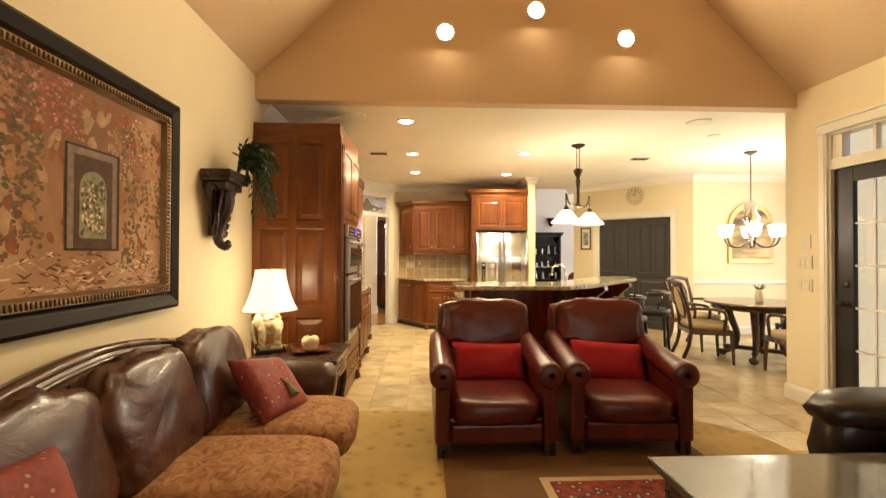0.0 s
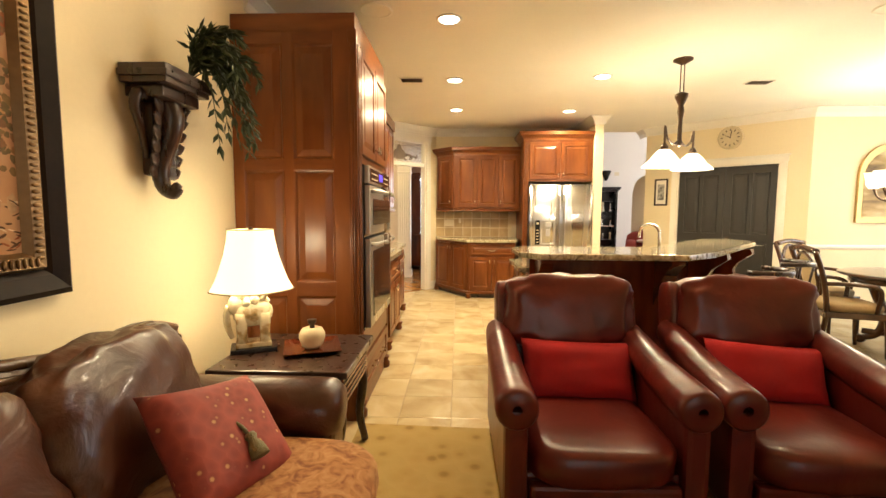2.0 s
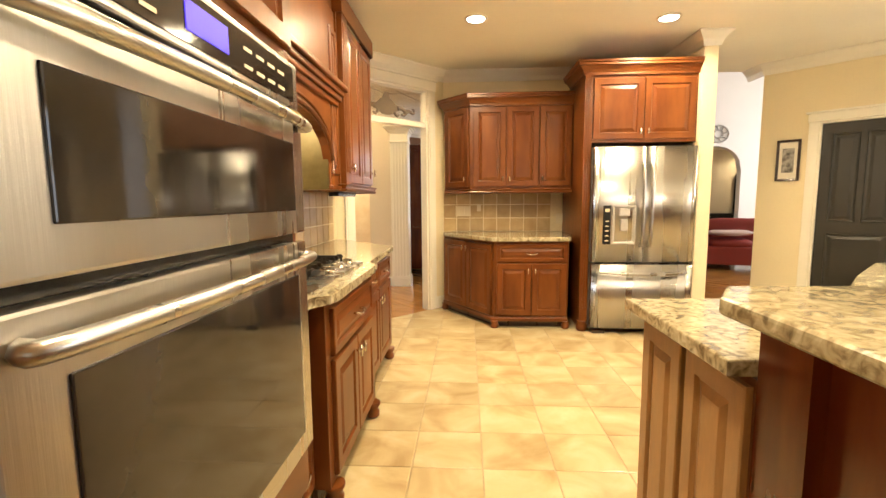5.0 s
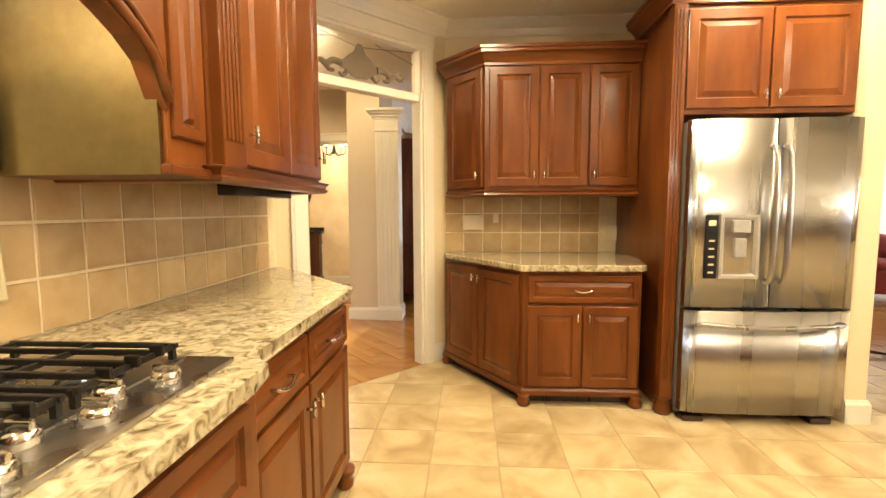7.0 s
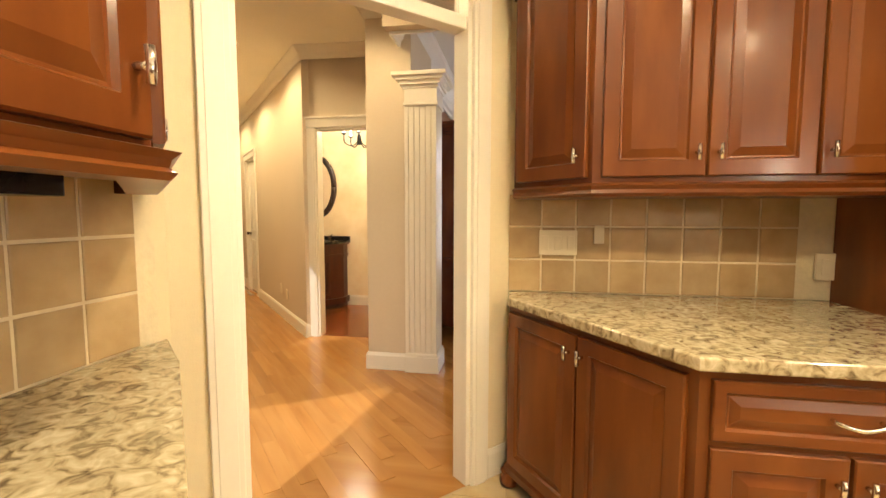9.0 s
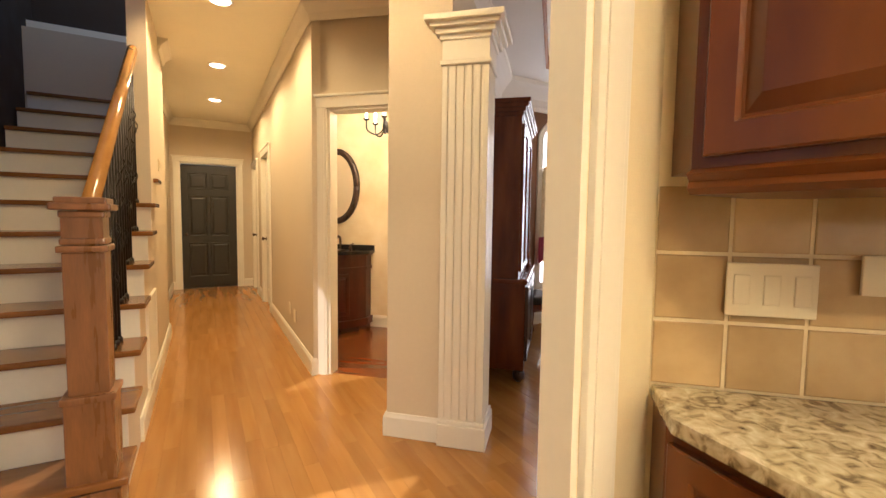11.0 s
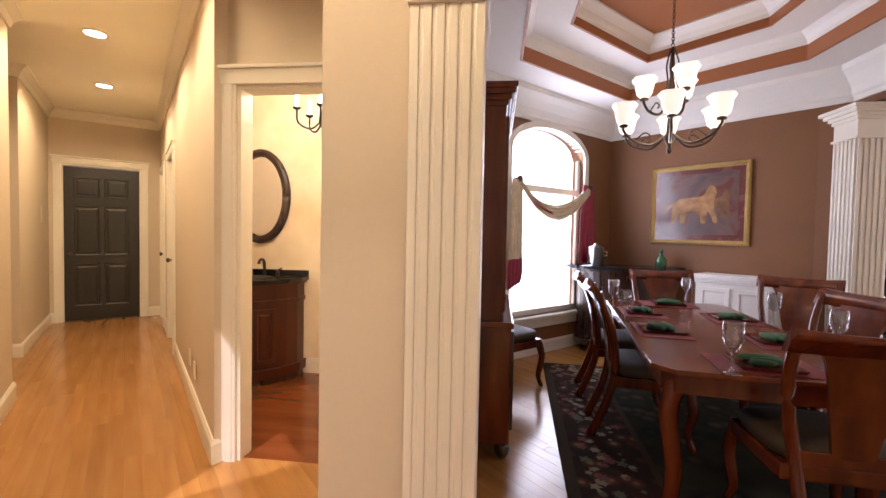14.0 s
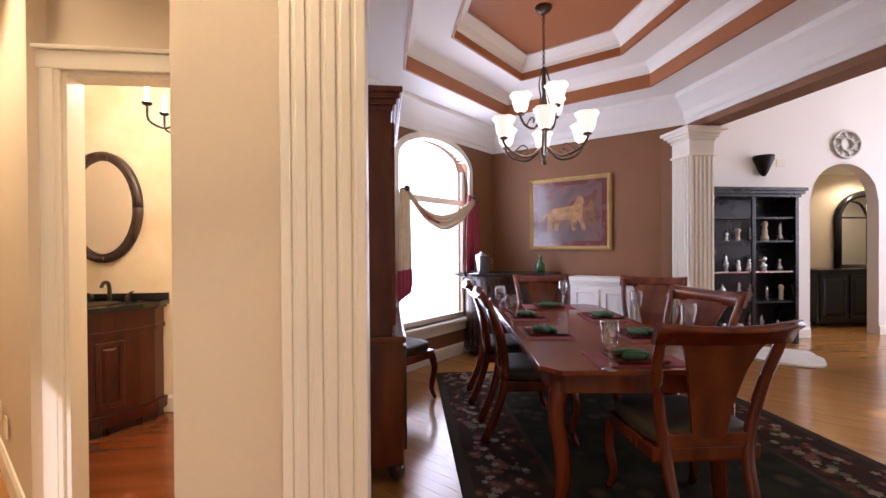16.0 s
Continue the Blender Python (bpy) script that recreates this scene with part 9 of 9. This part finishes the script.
for sx in (-1, 1):
    tube(bm, curve_pts([(0, -0.03, 0.85), (sx * 0.15, -0.03, 1.08), (sx * 0.42, -0.03, 1.14)], 5), 0.014, 6)
part("frame", bm, M["black"], am_)
bm = empty_bm()
bm.faces.new([bm.verts.new((x, -0.02, z)) for x, z in pts])
part("mirror_glass", bm, M["mirror"], am_)
small_picture(pose(4.86, 15.395, 1.55), 0.24, 0.36, "small dark-framed picture beyond the arch", GREYP)
# red sofa in the living room, white hide rug
rs = thing("red_sofa", "dark red upholstered sofa with a pale throw in the living room", "sofa", pose(3.9, 11.9, 0, 0, 0, -20))
REDU = mat("brick_red_upholstery", (0.24, 0.03, 0.02), 0.75, bump=0.3)
bm = empty_bm()
box(bm, 0, 0, 0.10, 1.9, 0.9, 0.42, 0.03)
part("base", bm, REDU, rs)
for nm, x, y, z, sx, sy, sz in (("back", 0.95, 0.78, 0.60, 1.9, 0.28, 0.62), ("arm", 0.12, 0.40, 0.48, 0.26, 0.86, 0.40), ("arm", 1.78, 0.40, 0.48, 0.26, 0.86, 0.40), ("seat_cushion", 0.58, 0.36, 0.47, 0.72, 0.70, 0.18), ("seat_cushion", 1.32, 0.36, 0.47, 0.72, 0.70, 0.18)):
    bm = empty_bm()
    cushion(bm, x, y, z, sx, sy, sz, 12, 3.6, sag=0.03)
    part(nm, bm, REDU, rs)
for x in (0.08, 1.82):
    for y in (0.08, 0.82):
        bm = empty_bm()
        lathe(bm, [(0.02, 0), (0.03, 0.05), (0.028, 0.11)], x, y, 10)
        part("leg", bm, M["dark"], rs)
bm = empty_bm()
cushion(bm, 4.55, 11.95, 0.66, 0.75, 0.5, 0.10, 10, 2.6, sag=0.25)
solid("throw_blanket", bm, mat("pale_pink_throw", (0.60, 0.45, 0.40), 0.9, bump=0.4), "pale crumpled throw lying on the red sofa", "blanket")
bm = empty_bm()
out = [(3.55 + 0.46 * math.cos(t_) * (1 + 0.13 * math.sin(3 * t_) + 0.05 * math.sin(7 * t_)), 13.40 + 0.44 * math.sin(t_) * (1 + 0.12 * math.cos(4 * t_))) for t_ in [2 * math.pi * k / 40 for k in range(40)]]
slab(bm, out, 0, 0.025, 0.008)
solid("sheepskin_rug", bm, mat("white_fleece", (0.75, 0.73, 0.70), 0.95, bump=0.8, bscale=90), "white shaggy fleece rug on the oak floor", "rug")

# ---- tiles and planks, piece by piece ----
def lnk(name, me, parent, x, y, z, rz=0.0, rx=0.0):
    ob = bpy.data.objects.new(name, me)
    ob.parent = parent
    ob.matrix_basis = pose(x, y, z, rx, 0, rz)
    scene.collection.objects.link(ob)
    return ob


FT = bpy.data.objects["floor_tile_bed"]
TX_, TY_ = 0.342, 0.334   # tile pitch across and along the kitchen


def tile_mesh(name, w, d, t, m_, b_=0.004):
    bm_ = empty_bm()
    lo_ = [bm_.verts.new(p) for p in ((0, 0, 0), (w, 0, 0), (w, d, 0), (0, d, 0))]
    mi = [bm_.verts.new(p) for p in ((0, 0, t - b_ / 2), (w, 0, t - b_ / 2), (w, d, t - b_ / 2), (0, d, t - b_ / 2))]
    hi_ = [bm_.verts.new(p) for p in ((b_, b_, t), (w - b_, b_, t), (w - b_, d - b_, t), (b_, d - b_, t))]
    bm_.faces.new(hi_)
    for a, b in ((lo_, mi), (mi, hi_)):
        for i in range(4):
            bm_.faces.new((a[i], a[(i + 1) % 4], b[(i + 1) % 4], b[i]))
    return mesh_of(name, bm_, m_)


tile_me = tile_mesh("floor_tile", TX_ - 0.005, TY_ - 0.005, 0.006, M["tile"])


def on_tiles(x, y):
    if y < -3.6 or x < GW - 0.2 or x > 6.5:
        return False
    if x - y < -9.35 and y > 7.4:
        return False
    if x > 3.2 and x + y > 12.3:
        return False
    if x > GE and y < 4.0:
        return False
    return y < 9.0


def clip_tile(pts_, lim):
    """The part of a tile on the kitchen side of the diagonal doorway line."""
    res = []
    for (ax, ay), (bx, by) in zip(pts_, pts_[1:] + pts_[:1]):
        da, db = ax - ay - lim, bx - by - lim
        if da >= 0:
            res.append((ax, ay))
        if da * db < 0:
            k_ = da / (da - db)
            res.append((ax + (bx - ax) * k_, ay + (by - ay) * k_))
    return res


rest = []
for j in range(-24, 15):
    for i in range(-4, 20):
        x = -0.148 + i * TX_
        y = 4.325 + j * TY_
        if y > 7.2 and x < 0.3 and min(x - y - TY_, x - y) < -9.405:
            cut = clip_tile([(x, y), (x + TX_ - 0.005, y), (x + TX_ - 0.005, y + TY_ - 0.005), (x, y + TY_ - 0.005)], -9.405)
            if len(cut) > 2 and y < 8.92:
                lnk("floor_tile", mesh_of("cut_floor_tile", slab(empty_bm(), cut, -0.006, 0), M["tile"]), FT, 0, 0, 0)
            continue
        if not on_tiles(x + TX_ / 2, y + TY_ / 2):
            continue
        if -1.6 < x < 2.9 and y > 2.4:
            lnk("floor_tile", tile_me, FT, x, y, -0.006)
        else:
            rest.append((x, y))
bm = empty_bm()
for x, y in rest:
    box(bm, x, y, -0.006, x + TX_ - 0.005, y + TY_ - 0.005, 0)
tagged(part("far_floor_tiles", bm, M["tile"], FT), kind="stuff")

# backsplash tiles
WW = bpy.data.objects["wall_west"]
SP = 0.157
sp_me = tile_mesh("splash_tile", SP - 0.009, SP - 0.009, 0.0045, M["splash"], 0.003)
inv = WW.matrix_basis.inverted()
bm = empty_bm()
box(bm, -1.5, 4.975, 0.912, -1.4955, 7.87, 2.10)
gb_ = part("backsplash_grout", bm, M["jointl"], None)
gb_.parent = WW
gb_.matrix_basis = inv
for i in range(19):
    for j in range(8):
        y, z = 4.985 + i * SP, 0.916 + j * SP
        if y + SP > 7.89 or (j > 2 and not 5.27 < y < 6.25):
            continue
        if 5.30 < y + SP / 2 < 6.27 and 1.03 < z + SP / 2 < 1.50 + 0.19 * math.sqrt(max(0.0, 1 - ((y + SP / 2 - 5.79) / 0.49) ** 2)):
            continue
        ob = lnk("backsplash_tile", sp_me, WW, 0, 0, 0)
        ob.matrix_basis = inv @ (Matrix.Translation((-1.4955, y, z)) @ Matrix(((0, 0, 1, 0), (1, 0, 0, 0), (0, 1, 0, 0), (0, 0, 0, 1))))
NW = bpy.data.objects["wall_kitchen_north"]
inv2 = NW.matrix_basis.inverted()
bm = empty_bm()
box(bm, -0.5, 8.9155, 0.912, 0.888, 8.92, 1.36)
gb_ = part("backsplash_grout", bm, M["jointl"], None)
gb_.parent = NW
gb_.matrix_basis = inv2
for i in range(9):
    for j in range(3):
        x, z = -0.498 + i * SP, 0.916 + j * SP
        if x + SP > 0.9:
            continue
        ob = lnk("backsplash_tile", sp_me, NW, 0, 0, 0)
        ob.matrix_basis = inv2 @ (Matrix.Translation((x, 8.9155, z)) @ Matrix(((1, 0, 0, 0), (0, 0, -1, 0), (0, 1, 0, 0), (0, 0, 0, 1))))
# framed diamond panel behind the cooktop
M["diamond"] = ramp_mat("pale_diamond_tile", [(0.3, (0.40, 0.335, 0.195)), (0.7, (0.50, 0.43, 0.265))], 0.34, 8, 5, island=0.06, bump=0.08)
nf = thing("backsplash_panel", "framed arched panel of clipped diamond tiles with dark inset dots", "tile panel", pose(-1.487, 5.30, 0, 0, 0, 90), kind="structure")
bm = empty_bm()
pts = [(0.0, 1.04), (0.97, 1.04), (0.97, 1.50)] + [(0.485 + 0.485 * math.cos(math.pi * k / 14), 1.50 + 0.19 * math.sin(math.pi * k / 14)) for k in range(1, 14)] + [(0.0, 1.50)]
for w_, y_ in ((0.022, -0.012), (0.012, -0.026)):
    tube(bm, [(x, y_, z) for x, z in pts + pts[:1]], w_, 8)
part("panel_frame", bm, M["diamond"], nf, "rope-moulded tile border")
bm = empty_bm()
f_ = [bm.verts.new((x, -0.004, z)) for x, z in pts]
bm.faces.new(f_)
part("panel_bed", bm, M["jointl"], nf)
DS = 0.104


def inside(x, z, mrg):
    if not (mrg < x < 0.97 - mrg and z > 1.04 + mrg):
        return False
    return z < 1.50 - mrg + 0.19 * math.sqrt(max(0, 1 - ((x - 0.485) / 0.485) ** 2))


bm = empty_bm()
h_ = DS * 0.707 - 0.0015
c_ = 0.010
octo = [(-h_ + c_, -c_), (-c_, -h_ + c_), (c_, -h_ + c_), (h_ - c_, -c_), (h_ - c_, c_), (c_, h_ - c_), (-c_, h_ - c_), (-h_ + c_, c_)]
lo_ = [bm.verts.new((x, 0, z)) for x, z in octo]
hi_ = [bm.verts.new((x * 0.94, -0.0018, z * 0.94)) for x, z in octo]
bm.faces.new(hi_)
for i in range(8):
    bm.faces.new((lo_[i], lo_[(i + 1) % 8], hi_[(i + 1) % 8], hi_[i]))
d_me = mesh_of("diamond_tile", bm, M["diamond"])
bm = empty_bm()
box(bm, -0.008, -0.010, -0.008, 0.008, -0.003, 0.008, 0, pose(0, 0, 0, 0, 45, 0))
dot_me = mesh_of("inset_dot", bm, M["bronze"])
st_ = DS * 0.707
for i in range(-1, 15):
    for j in range(-1, 14):
        x, z = 0.051 + i * st_, 1.083 + j * st_
        if (i + j) % 2 == 0 and inside(x, z, 0.06):
            lnk("diamond_tile", d_me, nf, x, -0.005, z)
        elif (i + j) % 2 and inside(x, z, 0.05):
            lnk("inset_dot", dot_me, nf, x, -0.005, z)

# oak planks: along the hall, near ones singly
FW = bpy.data.objects["floor_wood_bed"]
PWID = 0.082
rnd = random.Random(3)
plank_me = [tile_mesh("plank", L_ - 0.0004, PWID - 0.0006, 0.006, M["plank"], 0.0006) for L_ in (0.7, 0.95, 1.2)]
PA_ = 132.6
cpt = Vector((-1.0, 8.6))
ux, uy = Vector((math.cos(radians(PA_)), math.sin(radians(PA_)))), Vector((-math.sin(radians(PA_)), math.cos(radians(PA_))))
allp = []


def on_wood(p):
    x, y = p
    if x - y > -9.36 and x < -0.4:
        return False
    if y < 9.03 and x > -0.55:
        return False
    return y > 7.2


for r in range(-75, 26):
    s = -8.5 + rnd.random()
    while s < 8.6:
        k = rnd.randrange(3)
        L_ = (0.7, 0.95, 1.2)[k]
        p = cpt + ux * s + uy * (r * PWID)
        ends = [p, p + ux * L_, p + uy * PWID, p + ux * L_ + uy * PWID]
        mid_ = p + ux * L_ / 2
        if all(on_wood((q.x, q.y)) for q in ends) and mid_.y < 16.8 and -8 < mid_.x < 9 and mid_.x + mid_.y > 6.2:
            allp.append(((mid_ - Vector((-1.9, 10.0))).length, p, k))
        s += L_ + 0.0004
allp.sort(key=lambda q: q[0])
for d_, p, k in allp[:290]:
    lnk("plank", plank_me[k], FW, p.x, p.y, -0.006, PA_)
bm_v, bm_f = [], []
for d_, p, k in allp[290:]:
    L_ = (0.7, 0.95, 1.2)[k]
    b0 = len(bm_v)
    for a, b, z in ((0, 0, -0.006), (L_, 0, -0.006), (L_, PWID - 0.0006, -0.006), (0, PWID - 0.0006, -0.006), (0.001, 0.001, 0), (L_ - 0.001, 0.001, 0), (L_ - 0.001, PWID - 0.0022, 0), (0.001, PWID - 0.0022, 0)):
        q = p - cpt
        bm_v.append((q.dot(ux) + a, q.dot(uy) + b, z))
    bm_f += [(b0 + 4, b0 + 5, b0 + 6, b0 + 7), (b0, b0 + 1, b0 + 5, b0 + 4), (b0 + 1, b0 + 2, b0 + 6, b0 + 5), (b0 + 2, b0 + 3, b0 + 7, b0 + 6), (b0 + 3, b0, b0 + 4, b0 + 7)]
me = bpy.data.meshes.new("far_planks")
me.from_pydata(bm_v, [], bm_f)
M["plank2"] = ramp_mat("oak_plank_far", [(0.25, (0.33, 0.148, 0.036)), (0.5, (0.40, 0.19, 0.048)), (0.8, (0.47, 0.235, 0.07))], 0.17, 1.6, 3, stretch=(0.8, 7, 6))
me.materials.append(M["plank2"])
ob = bpy.data.objects.new("far_planks", me)
ob.parent = FW
ob.matrix_basis = pose(cpt.x, cpt.y, 0, 0, 0, PA_)
scene.collection.objects.link(ob)
tagged(ob, kind="stuff")
